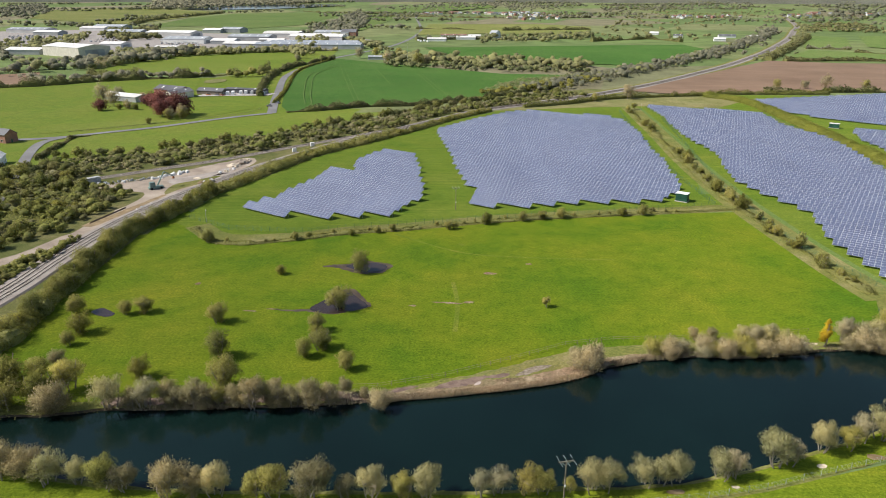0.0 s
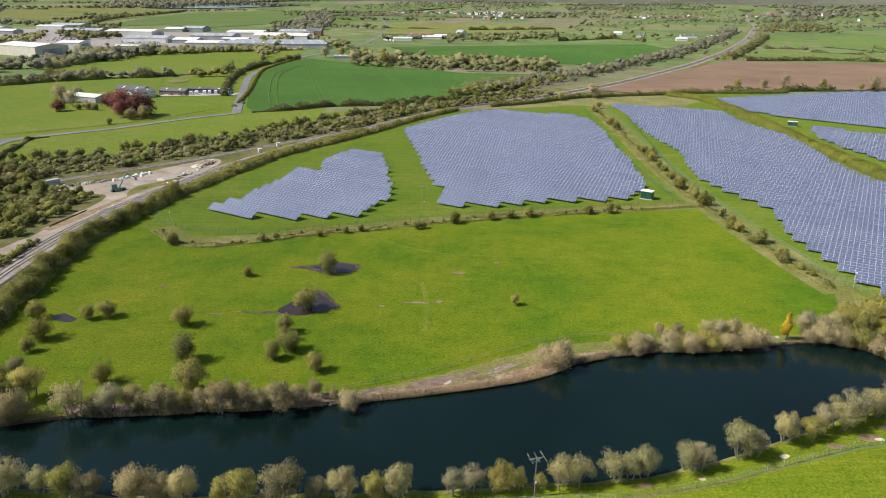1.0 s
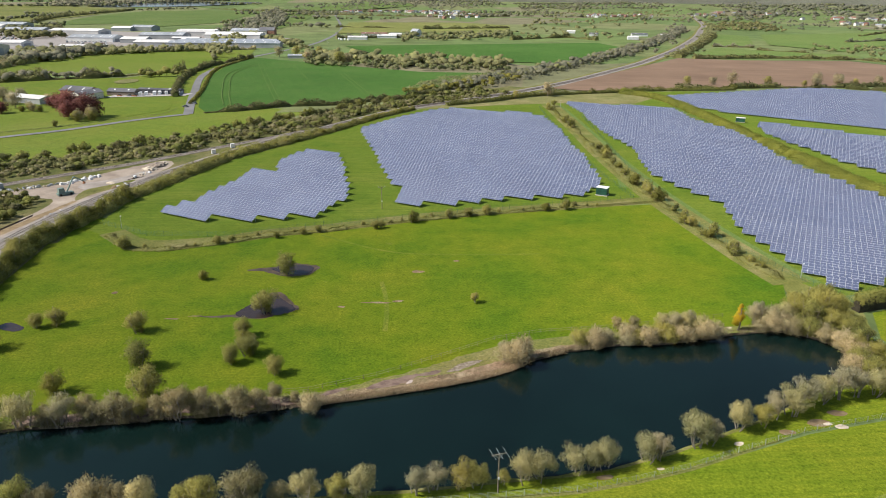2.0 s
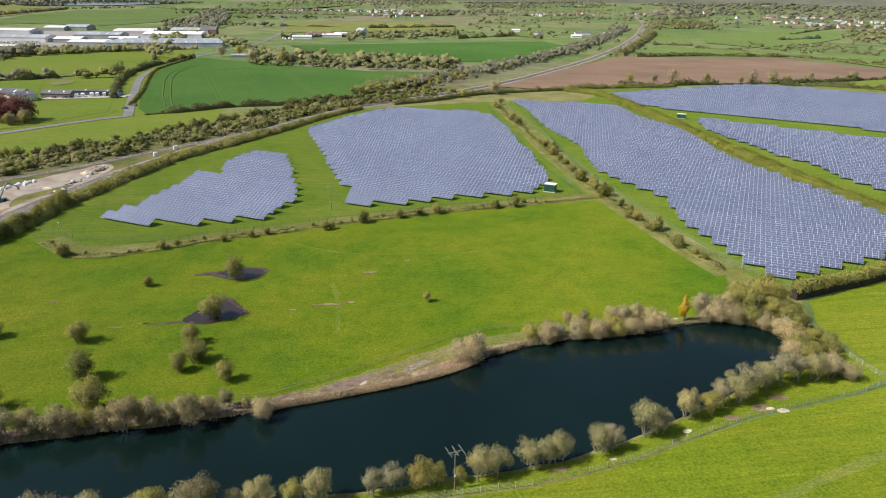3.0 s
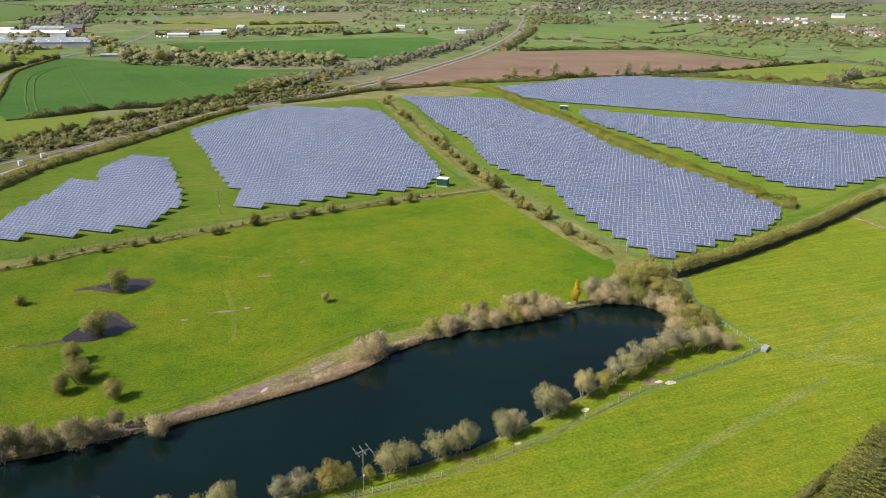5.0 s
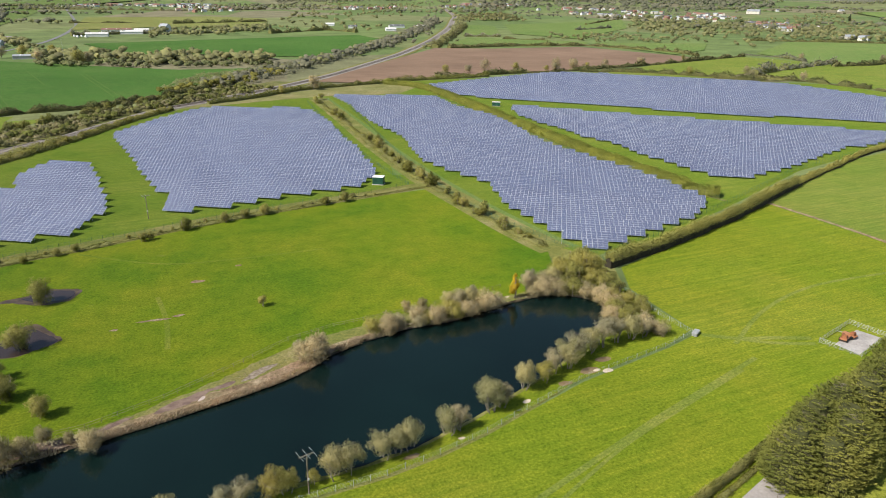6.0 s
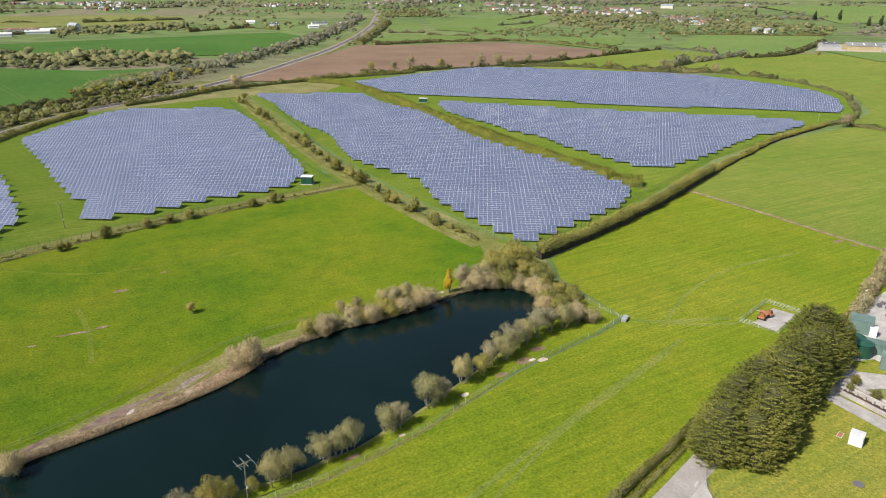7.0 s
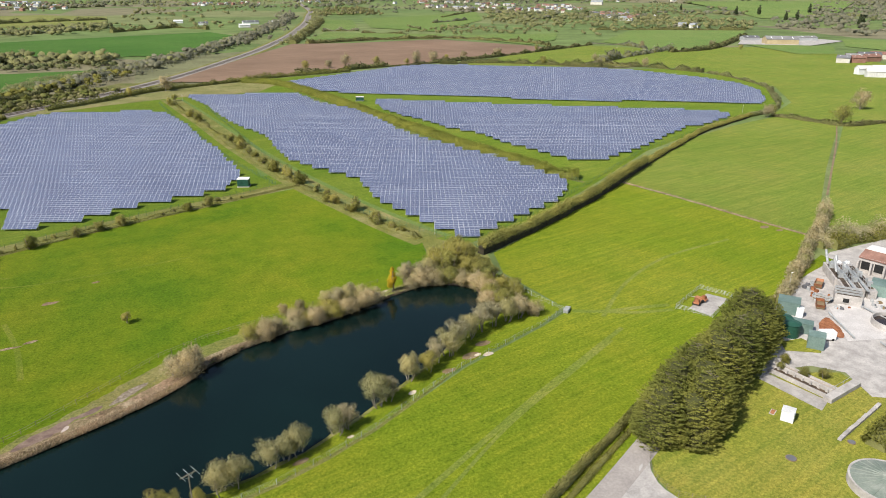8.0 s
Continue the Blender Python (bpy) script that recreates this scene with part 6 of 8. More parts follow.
def panel_arrays(cols, rows=4):
    """Corner arrays of panels: a frame slab and the cells a little above it."""
    ct, st = math.cos(TILT), math.sin(TILT)
    i, j = np.meshgrid(np.arange(cols), np.arange(rows), indexing="ij")
    x0, s0 = (i * COL + 0.02).ravel(), (j * (PANEL_H + 0.02)).ravel()
    n = len(x0)

    def quad(xa, xb, sa, sb, lift):
        out = []
        for x, s in ((xa, sa), (xb, sa), (xb, sb), (xa, sb)):
            out.append(np.c_[x, s * ct - lift * st, 0.8 + s * st + lift * ct])
        return np.stack(out, 1)

    top = quad(x0, x0 + PANEL_W, s0, s0 + PANEL_H, 0.04)
    low = quad(x0, x0 + PANEL_W, s0, s0 + PANEL_H, 0.0)
    cell = quad(x0 + 0.042, x0 + PANEL_W - 0.042, s0 + 0.03, s0 + PANEL_H - 0.03, 0.045)
    v = np.concatenate([top, low, cell], 1).reshape(-1, 3)
    faces = np.array([(0, 1, 2, 3), (4, 5, 1, 0), (5, 6, 2, 1), (6, 7, 3, 2), (7, 4, 0, 3), (7, 6, 5, 4), (8, 9, 10, 11)])
    f = (faces[None] + 12 * np.arange(n)[:, None, None]).reshape(-1, 4)
    slots = np.tile([0, 0, 0, 0, 0, 0, 1], n)
    return v, f, slots


pv, pf, ps = panel_arrays(1, 1)
one_panel = bpy.data.meshes.new("solar_panel")
one_panel.from_pydata(pv.tolist(), [], pf.tolist())
one_panel.materials.append(M_ALU)
one_panel.materials.append(M_CELLS)
one_panel.polygons.foreach_set("material_index", ps.astype(np.int32))


def support(cols):
    bm = bmesh.new()
    ct, st = math.cos(TILT), math.sin(TILT)
    length = cols * COL
    for s in (0.9, 3.0):
        block(bm, (length - 0.2, 0.08, 0.1), (length / 2, s * ct, 0.66 + s * st))
        k = max(2, int(length / 3.4))
        for i in range(k):
            x = 0.6 + (length - 1.2) * i / (k - 1)
            block(bm, (0.09, 0.09, 0.68 + s * st), (x, s * ct, 0))
    return bm


def span(poly, ang, s):
    """The stretch of a field along a row, s metres from the origin across the rows."""
    u, n = np.array([math.cos(ang), math.sin(ang)]), np.array([-math.sin(ang), math.cos(ang)])
    a, b = poly @ u, poly @ n
    hits = []
    for i in range(len(poly)):
        j = (i + 1) % len(poly)
        if (b[i] > s) != (b[j] > s):
            hits.append(a[i] + (a[j] - a[i]) * (s - b[i]) / (b[j] - b[i]))
    return (min(hits), max(hits)) if len(hits) > 1 else None


near_rows = []


def solar_field(poly, angle, first, label, near):
    ang = radians(angle)
    p = np.array(poly, float)
    u, n = np.array([math.cos(ang), math.sin(ang)]), np.array([-math.sin(ang), math.cos(ang)])
    lo, hi = (p @ n).min(), (p @ n).max()
    s, k = lo + first, 0
    while s < hi - 2:
        a, b = span(p, ang, s + 1.7), span(p, ang, min(s + 2.9, hi - 0.1))
        if a and b:
            x0, x1 = max(a[0], b[0]) - 0.6, min(a[1], b[1]) + 0.6
            i0 = round(x0 / COL) * COL
            cols = round((x1 - i0) / COL)
            if cols >= TABLE:
                at = u * i0 + n * s
                ob = thing("solar_row", label, "solar panels", (float(at[0]), float(at[1]), 0), angle, "rows of solar panels")
                part("support_frame", support(cols), M_STEEL, ob)
                if k < near:
                    near_rows.append((ob, cols))
                else:
                    v, f, slots = panel_arrays(cols)
                    tagged(soup("panel_bank", v, f, [M_ALU, M_CELLS], ob, slots=slots), kind="stuff")
                k += 1
        s += PITCH


LBL = "row of blue-grey solar panels on steel legs in grass"
solar_field([(-78, 263), (-63, 253), (-44, 250), (-20, 254), (-9, 278), (-8, 287), (-9, 301), (-12, 328), (-14, 352), (-18, 364), (-30, 369), (-38, 356), (-44, 340), (-41, 325), (-55, 325), (-58, 306), (-66, 287), (-69, 275), (-75, 271)], -34, 0.1, LBL, 4)
solar_field([(0, 393), (5, 362), (6, 340), (8, 319), (11, 299), (15, 292), (12, 269), (27, 263), (49, 270), (63, 271), (78, 272), (89, 275), (98, 286), (103, 292), (106, 315), (110, 340), (111, 355), (112, 376), (118, 419), (118, 446), (118, 470), (107, 482), (93, 488), (67, 506), (46, 495), (29, 476), (13, 453), (-3, 430)], -34, 0.1, LBL, 4)
solar_field([(152, 478), (146, 439), (144, 406), (146, 367), (139, 338), (132, 305), (136, 284), (139, 269), (142, 254), (136, 237), (132, 222), (133, 207), (132, 187), (134, 173), (142, 171), (153, 175), (165, 178), (174, 181), (186, 184), (194, 188), (203, 193), (212, 203), (212, 213), (214, 227), (214, 239), (216, 254), (210, 273), (212, 284), (209, 310), (212, 338), (221, 376), (224, 409), (219, 432), (218, 457), (223, 491), (204, 507), (153, 528)], -34, 0.1, LBL, 7)
solar_field([(251, 424), (243, 401), (241, 371), (243, 348), (240, 326), (246, 308), (245, 294), (242, 279), (241, 265), (243, 254), (242, 243), (243, 229), (257, 220), (267, 223), (282, 225), (303, 231), (322, 237), (335, 241), (356, 247), (372, 246), (397, 251), (408, 253), (416, 258), (412, 272), (317, 368), (280, 410), (258, 436)], -35, 0.1, LBL, 0)
solar_field([(240, 560), (237, 509), (268, 472), (369, 362), (471, 270), (486, 275), (523, 300), (549, 336), (555, 371), (553, 415), (550, 450), (535, 478), (509, 481), (469, 473), (454, 490), (451, 527), (446, 573), (421, 597), (390, 602), (293, 574), (240, 558)], -44.5, 0.1, LBL, 0)


def cabin(x, y, turn, w, d, h):
    ob = thing("transformer_cabin", "dark green transformer cabin with a pale flat roof", "cabin", (x, y, 0), turn)
    bm = bmesh.new()
    block(bm, (w + 0.4, d + 0.4, 0.35), (0, 0, 0), bevel=0.03)
    part("plinth", bm, M_CONCRETE, ob)
    bm = bmesh.new()
    block(bm, (w, d, h), (0, 0, 0.35), bevel=0.04)
    part("body", bm, M_GREEN_PAINT, ob)
    bm = bmesh.new()
    block(bm, (w + 0.3, d + 0.3, 0.2), (0, 0, 0.353 + h), bevel=0.05)
    part("roof", bm, M_WHITE, ob, "pale flat roof")
    for sx in (-0.25, 0.25):
        bm = bmesh.new()
        block(bm, (w * 0.4, 0.05, h * 0.8), (sx * w, -d / 2 - 0.026, 0.45), bevel=0.01)
        dr = part("door", bm, M_GREEN_PAINT, ob)
        bm = bmesh.new()
        for k in range(5):
            block(bm, (w * 0.28, 0.03, 0.06), (sx * w, -d / 2 - 0.06, 1.5 + 0.14 * k))
        part("louvre", bm, M_GREEN_PAINT, dr)


cabin(98.5, 277, -34, 4.6, 3.4, 3.0)
cabin(250, 446, -34, 5.6, 3.2, 2.5)


M_MESH = surface("green_mesh", (0.05, 0.12, 0.06), (0.08, 0.16, 0.09), 1, 6, 0.7)
M_FENCE = surface("dull_galvanised", (0.36, 0.4, 0.38), (0.48, 0.52, 0.5), 1, 6, 0.7, 0.2)


def fence(points, h, gap, name, label, mat, wires, rails=False):
    """Posts with wires or rails between them, along a line."""
    ob = thing(name, label, "fence", (*points[0], 0))
    line = np.concatenate([np.linspace(points[i], points[i + 1], max(2, int(math.dist(points[i], points[i + 1]) / gap) + 1))[:-1] for i in range(len(points) - 1)] + [np.array([points[-1]], float)])
    rel = line - np.array(points[0], float)
    post = bpy.data.meshes.new("post")
    bm = bmesh.new()
    block(bm, (0.075, 0.075, h + 0.12), (0, 0, 0), bevel=0.015)
    bm.to_mesh(post)
    bm.free()
    post.materials.append(mat)
    for x, y in rel:
        o = new("post", post)
        o.parent = ob
        o.matrix_basis = pose(float(x), float(y), 0, float(rng.normal() * 1.5), float(rng.normal() * 1.5), float(rng.uniform(0, 90)))
    for k in range(wires):
        z = h * (k + 1) / wires
        bm = bmesh.new()
        for (x0, y0), (x1, y1) in zip(rel[:-1], rel[1:]):
            rod(bm, (x0, y0, z), (x1, y1, z), 0.03 if rails else 0.012, None, 4 if rails else 3)
        part("rail" if rails else "wire", bm, mat, ob)
    return ob


fence([(-46, 130.5), (-28, 130.6), (-14, 131.2), (0.6, 136), (8.6, 139.8), (18.1, 144.5), (29.7, 150.7), (41.9, 153.4), (52.4, 153.8), (62.4, 154.4), (76, 156), (92, 158)], 1.1, 2.6, "post_and_rail_fence", "weathered post and rail fence along the meadow edge", M_WOOD, 2, True)
fence([(-30, 93.6), (6, 94), (34, 94.6), (45, 96.2), (56, 98.6), (67, 102.2), (83, 107), (98, 109.4), (111, 111.4), (122, 114.2), (121.6, 126), (123.5, 142), (125, 156)], 1.3, 3.0, "wire_fence", "galvanised wire fence round the lake", M_FENCE, 5)
fence([(232, 190), (232.5, 161), (231, 130), (231, 108)], 1.1, 3.0, "wire_fence", "post and wire fence between pastures", M_WOOD, 4)
fence([(-96, 252), (-77, 238), (-50, 235), (-20, 243), (3, 248), (46, 258), (91, 265), (109.7, 270.5), (109.5, 292), (109.2, 316), (111.5, 350), (114.7, 383), (119, 430), (124.3, 480), (128, 512)], 1.9, 3.0, "mesh_fence", "dark green mesh fence round the panels", M_MESH, 9)
fence([(149, 476), (139, 405), (128.3, 333), (123.4, 290), (120.6, 260), (120, 219), (126.4, 187.5), (129, 176), (136, 167.5), (165, 176), (214, 194), (288, 223), (389, 245), (444, 253), (490, 267), (556, 314)], 1.9, 3.0, "mesh_fence", "dark green mesh fence round the panels", M_MESH, 9)


fence([(-227.9, 424.3), (-213.4, 432.9), (-193.9, 446.3), (-176.5, 460.6), (-155.6, 478.8), (-138, 496), (-134, 518)], 1.3, 3.0, "post_and_rail_fence", "pale rail fence between lane and farm pasture", M_WOOD, 3, True)
fence([(152, 530), (226, 493.3), (221.9, 428.5), (218.3, 369.8), (214.7, 321.9), (212.3, 271), (213.8, 225.7), (217.8, 198.5)], 1.9, 3.0, "mesh_fence", "dark green mesh fence round the panels", M_MESH, 9)


def mast(x, y, h, name="camera_mast", label="slim galvanised camera mast in the grass"):
    ob = thing(name, label, "mast", (x, y, 0))
    bm = bmesh.new()
    rod(bm, (0, 0, 0), (0, 0, h), 0.09, 0.06, 8)
    part("pole", bm, M_STEEL, ob)
    bm = bmesh.new()
    block(bm, (0.4, 0.3, 0.3), (0.15, 0, h), bevel=0.03)
    part("head", bm, M_WHITE, ob)


for x, y in ((-88, 247), (129, 182), (252, 226), (432, 258), (145, 516)):
    mast(x, y, 4.5)


def utility_pole(x, y, turn, h, label):
    ob = thing("utility_pole", label, "utility pole", (x, y, 0), turn)
    bm = bmesh.new()
    rod(bm, (0, 0, 0), (0, 0, h), 0.15, 0.1, 10)
    part("pole", bm, M_WOOD, ob)
    bm = bmesh.new()
    block(bm, (2.6, 0.12, 0.14), (0, 0.15, h - 0.35))
    part("crossarm", bm, M_WOOD, ob)
    for s in (-1, 1):
        bm = bmesh.new()
        rod(bm, (s * 0.8, 0.12, h - 0.3), (0, 0.1, h - 1.1), 0.035, None, 5)
        part("brace", bm, M_STEEL, ob)
    for s in (-1.2, 0, 1.2):
        bm = bmesh.new()
        rod(bm, (s, -1.5, h + 0.02), (s, 1.5, h + 0.02), 0.018, None, 5)
        for y0 in (-1.2, -0.6, 0.6, 1.2):
            rod(bm, (s, y0 - 0.2, h + 0.02), (s, y0 + 0.2, h + 0.02), 0.04, None, 8)
        part("insulator", bm, M_STEEL, ob, "pale insulator string")
    bm = bmesh.new()
    block(bm, (0.3, 0.15, 0.4), (0, -0.2, 2.9), bevel=0.02)
    part("warning_plate", bm, M_WHITE, ob)


utility_pole(20.4, 95.7, 12, 8.0, "wooden utility pole with crossarm and long insulators by the lake")
utility_pole(5, 264, 10, 9.0, "wooden utility pole among the solar panels")

# ---- buildings ----
def shed(x, y, turn, w, d, h, rise, roof, wall, label, doors=2, name="warehouse"):
    """A portal-frame shed: gabled body, oversailing roof with skylights, roller doors."""
    ob = thing(name, label, "building", (x, y, 0), turn)
    bm = bmesh.new()
    gable_body(bm, w, d, h, rise)
    part("wall", bm, wall, ob)
    bm = bmesh.new()
    gable(bm, w, d, h + 0.004, rise, 0.4, 0.25)
    r = part("roof", bm, roof, ob)
    k = max(2, int(d / 14))
    sl = math.atan2(rise, w / 2)
    for i in range(k):
        for s in (-1, 1):
            bm = bmesh.new()
            block(bm, (w * 0.28, 1.2, 0.06), (s * w * 0.25, -d / 2 + d * (i + 0.5) / k, h + rise * 0.5 + 0.3), 0, 0, 1, 0, math.degrees(s * sl))
            part("skylight", bm, M_WHITE, r)
    for i in range(doors):
        bm = bmesh.new()
        block(bm, (w * 0.6 / doors, 0.12, h * 0.75), (-w * 0.3 + w * 0.6 * (i + 0.5) / doors, -d / 2 - 0.064, 0))
        part("door", bm, M_WALL_GREY, ob)
    return ob


def house(x, y, turn, w, d, h, roof, wall, label, name="house", plain=False, group=""):
    ob = thing(name, label, "house", (x, y, 0), turn, group)
    bm = bmesh.new()
    gable_body(bm, w, d, h, w * 0.36)
    part("wall", bm, wall, ob)
    bm = bmesh.new()
    gable(bm, w, d, h + 0.004, w * 0.36, 0.35, 0.2)
    r = part("roof", bm, roof, ob)
    bm = bmesh.new()
    block(bm, (0.7, 0.9, 1.8), (0, d * 0.4, h + w * 0.36 - 0.6), bevel=0.03)
    part("chimney", bm, M_BRICK, r)
    for s in (-1, 1):
        for yy in (0.0,) if plain else (-0.3, 0.0, 0.3):
            for z in (0.9, 3.4):
                if z + 1.2 < h:
                    wn = bmesh.new()
                    block(wn, (0.1, 1.25, 1.2), (s * (w / 2 + 0.05), yy * d, z))
                    win = part("window", wn, M_WHITE, ob)
                    wn = bmesh.new()
                    block(wn, (0.05, 1.0, 0.95), (s * (w / 2 + 0.1), yy * d, z + 0.12))
                    part("pane", wn, M_GLASS, win)
    bm = bmesh.new()
    block(bm, (0.95, 0.1, 2.0), (0, -d / 2 - 0.054, 0))
    part("door", bm, M_GREEN_PAINT, ob)
    return ob


# industrial estate
shed(-500, 985, 58, 46, 84, 12.5, 3.2, M_ROOF_PALE, M_RENDER, "large pale warehouse with a pale shallow roof", 3)
for k, (w, h, rf, lb) in enumerate(((30, 6, M_ROOF_PALE, "pale low industrial shed on the estate"), (40, 7, M_ROOF_GREY, "grey industrial shed on the estate"), (16, 4.5, M_ROOF_PALE, "long pale lean-to shed on the estate"))):
    for x, y, d in (((-515, 1138, 36), (-527, 1425, 96), (-367, 1223, 41), (-317, 1150, 58), (-497, 1583, 40), (-794, 1667, 60), (-798, 1479, 55), (-580, 1010, 50)), ((-646, 1487, 79), (-438, 1249, 75), (-348, 1325, 77), (-222, 1475, 72), (-780, 1722, 77), (-460, 1600, 47), (-880, 1560, 90)), ((-400, 1090, 65), (-270, 1235, 60), (-300, 1275, 46)))[k]:
        shed(x, y, 78 + (x * 7 % 9), w * (1.5 if d > 90 else 1.0), d, h * (1.5 if d > 90 else 1.0), w * 0.1, rf, (M_WALL_GREY, M_ROOF_PALE)[int(d) % 3 == 0], lb, 2)
for k in range(3):
    shed(-208, 1125 + 26 * k, 86, 25, 165 - 12 * k, 6.5, 2.6, M_ROOF_BLUE, M_WALL_GREY, "long blue-grey multi-span factory on the estate", 3)
for x, y, d in ((-231, 1330, 98), (-231, 1354, 98), (-315, 1424, 71), (-315, 1446, 71)):
    shed(x, y, 84, 23, d, 7, 3.4, M_ROOF_PALE, M_ROOF_PALE, "pale saw-tooth factory bay on the estate", 2)
house(-188, 1460, 80, 16, 30, 8, M_ROOF_DARK, M_BRICK, "tall red brick office on the estate", "office")
sheet("estate_yard", [(-900, 1150), (-640, 1060), (-440, 980), (-380, 1080), (-130, 1110), (-130, 1340), (-300, 1500), (-520, 1560), (-800, 1700), (-980, 1600)], 0.12, M_ASPHALT_PALE, "worn grey tarmac yards of the industrial estate", "yard", False)


def vehicle(x, y, turn, l, w, h, mat, label, name="car", van=False):
    ob = thing(name, label, name.replace("_", " "), (x, y, 0), turn, "parked vehicles")
    bm = bmesh.new()
    block(bm, (w, l, h * (0.9 if van else 0.5)), (0, 0, 0.35), bevel=0.12)
    part("body", bm, mat, ob)
    bm = bmesh.new()
    block(bm, (w * 0.9, l * (0.2 if van else 0.5), h * 0.4), (0, l * (0.41 if van else -0.05), 0.35 + h * (0.45 if van else 0.47)), bevel=0.1, taper=0.85)
    part("glazing", bm, M_GLASS, ob)
    for sx in (-1, 1):
        for sy in (-1, 1):
            bm = bmesh.new()
            rod(bm, (sx * (w / 2 - 0.18), sy * l * 0.3, 0.34), (sx * (w / 2 + 0.02), sy * l * 0.3, 0.34), 0.34, None, 12)
            part("wheel", bm, M_BLACK, ob)


CAR_PAINTS = [M_WHITE, M_WALL_GREY, M_ROOF_PALE, M_ROOF_DARK, M_WHITE, M_ROOF_BLUE, M_RUST]
for rows, cols, o, ex, ey in ((7, 16, (-846, 1420), (7.2, 0.3), (17, -31)), (5, 11, (-500, 1290), (5.6, 0.2), (13, -34)), (2, 14, (-330, 1205), (6, 0.4), (4, -18)), (3, 10, (-640, 1330), (7, 0.4), (12, -30))):
    for j in range(rows):  # rows of parked vehicles on the estate
        for i in range(cols):
            if rng.uniform() < 0.82:
                van = rng.uniform() < 0.45
                vehicle(float(o[0] + i * ex[0] + j * ey[0] + rng.normal() * 0.4), float(o[1] + i * ex[1] + j * ey[1] + rng.normal()), float(rng.normal() * 4), 5.6 if van else 4.4, 2.1 if van else 1.8, 2.4 if van else 1.5, CAR_PAINTS[int(rng.integers(0, 3 if van else 7))], "parked van on the industrial estate" if van else "parked car on the industrial estate", "van" if van else "car", van)

# farm by the lane
shed(-225, 590, 60, 14, 30, 5, 3, M_ROOF_DARK, M_BRICK, "dark-roofed farm barn by the lane", 1, "barn")
shed(-215, 575, 150, 10, 22, 4.5, 2.6, M_ROOF_DARK, M_RENDER, "dark-roofed farmhouse range by the lane", 1, "barn")
shed(-252, 562, 62, 14, 38, 4, 1.6, M_ROOF_PALE, M_WALL_GREY, "long pale-roofed livestock shed", 2, "barn")
shed(-195, 598, 74, 9, 24, 3, 2.2, M_ROOF_DARK, M_WOOD, "low timber stable with dark roof", 2, "barn")
sheet("farm_yard", [(-205, 582), (-145, 590), (-142, 604), (-200, 604)], 0.32, M_CONCRETE, "pale farm yard", "yard", False)
shed(-168, 606, 76, 8, 36, 3.4, 0.8, M_ROOF_DARK, M_ROOF_DARK, "dark open-fronted cattle shed", 2, "barn")
for x, y in ((-181, 594), (-177, 596), (-171, 598), (-167, 599), (-162, 600), (-157, 600), (-152, 597)):
    vehicle(x, y, 10, 6.5, 2.3, 2.8, M_WHITE, "white van parked before the cattle shed", "van", True)
for x, y, mt in ((-196, 590, M_ORANGE), (-188, 589, M_ROOF_DARK), (-184, 588, M_RUST), (-131, 530, M_ROOF_DARK), (-128, 545, M_ROOF_DARK)):
    vehicle(x, y, 60, 4.3, 1.8, 1.5, mt, "small car parked near the farm", "car")
sheet("riding_ring", [(-221 + 10 * math.cos(a), 690 + 18 * math.sin(a)) for a in np.linspace(0, 6.28, 13)[:-1]], 0.35, M_DEADGRASS, "worn sandy riding ring", "ring")
house(-252, 396, 70, 8, 14, 4.6, M_ROOF_DARK, M_BRICK, "brick house with a dark roof by the lane")
house(-221, 338, 20, 7, 12, 4, M_ROOF_PALE, M_WHITE, "white house with a pale roof")
shed(-82, 936, 86, 14, 30, 3.4, 1.4, M_ROOF_GREY, M_WALL_GREY, "low pale substation building", 2, "substation")
mast(-42, 842, 26, "radio_mast", "tall pale radio mast behind the wheat field")

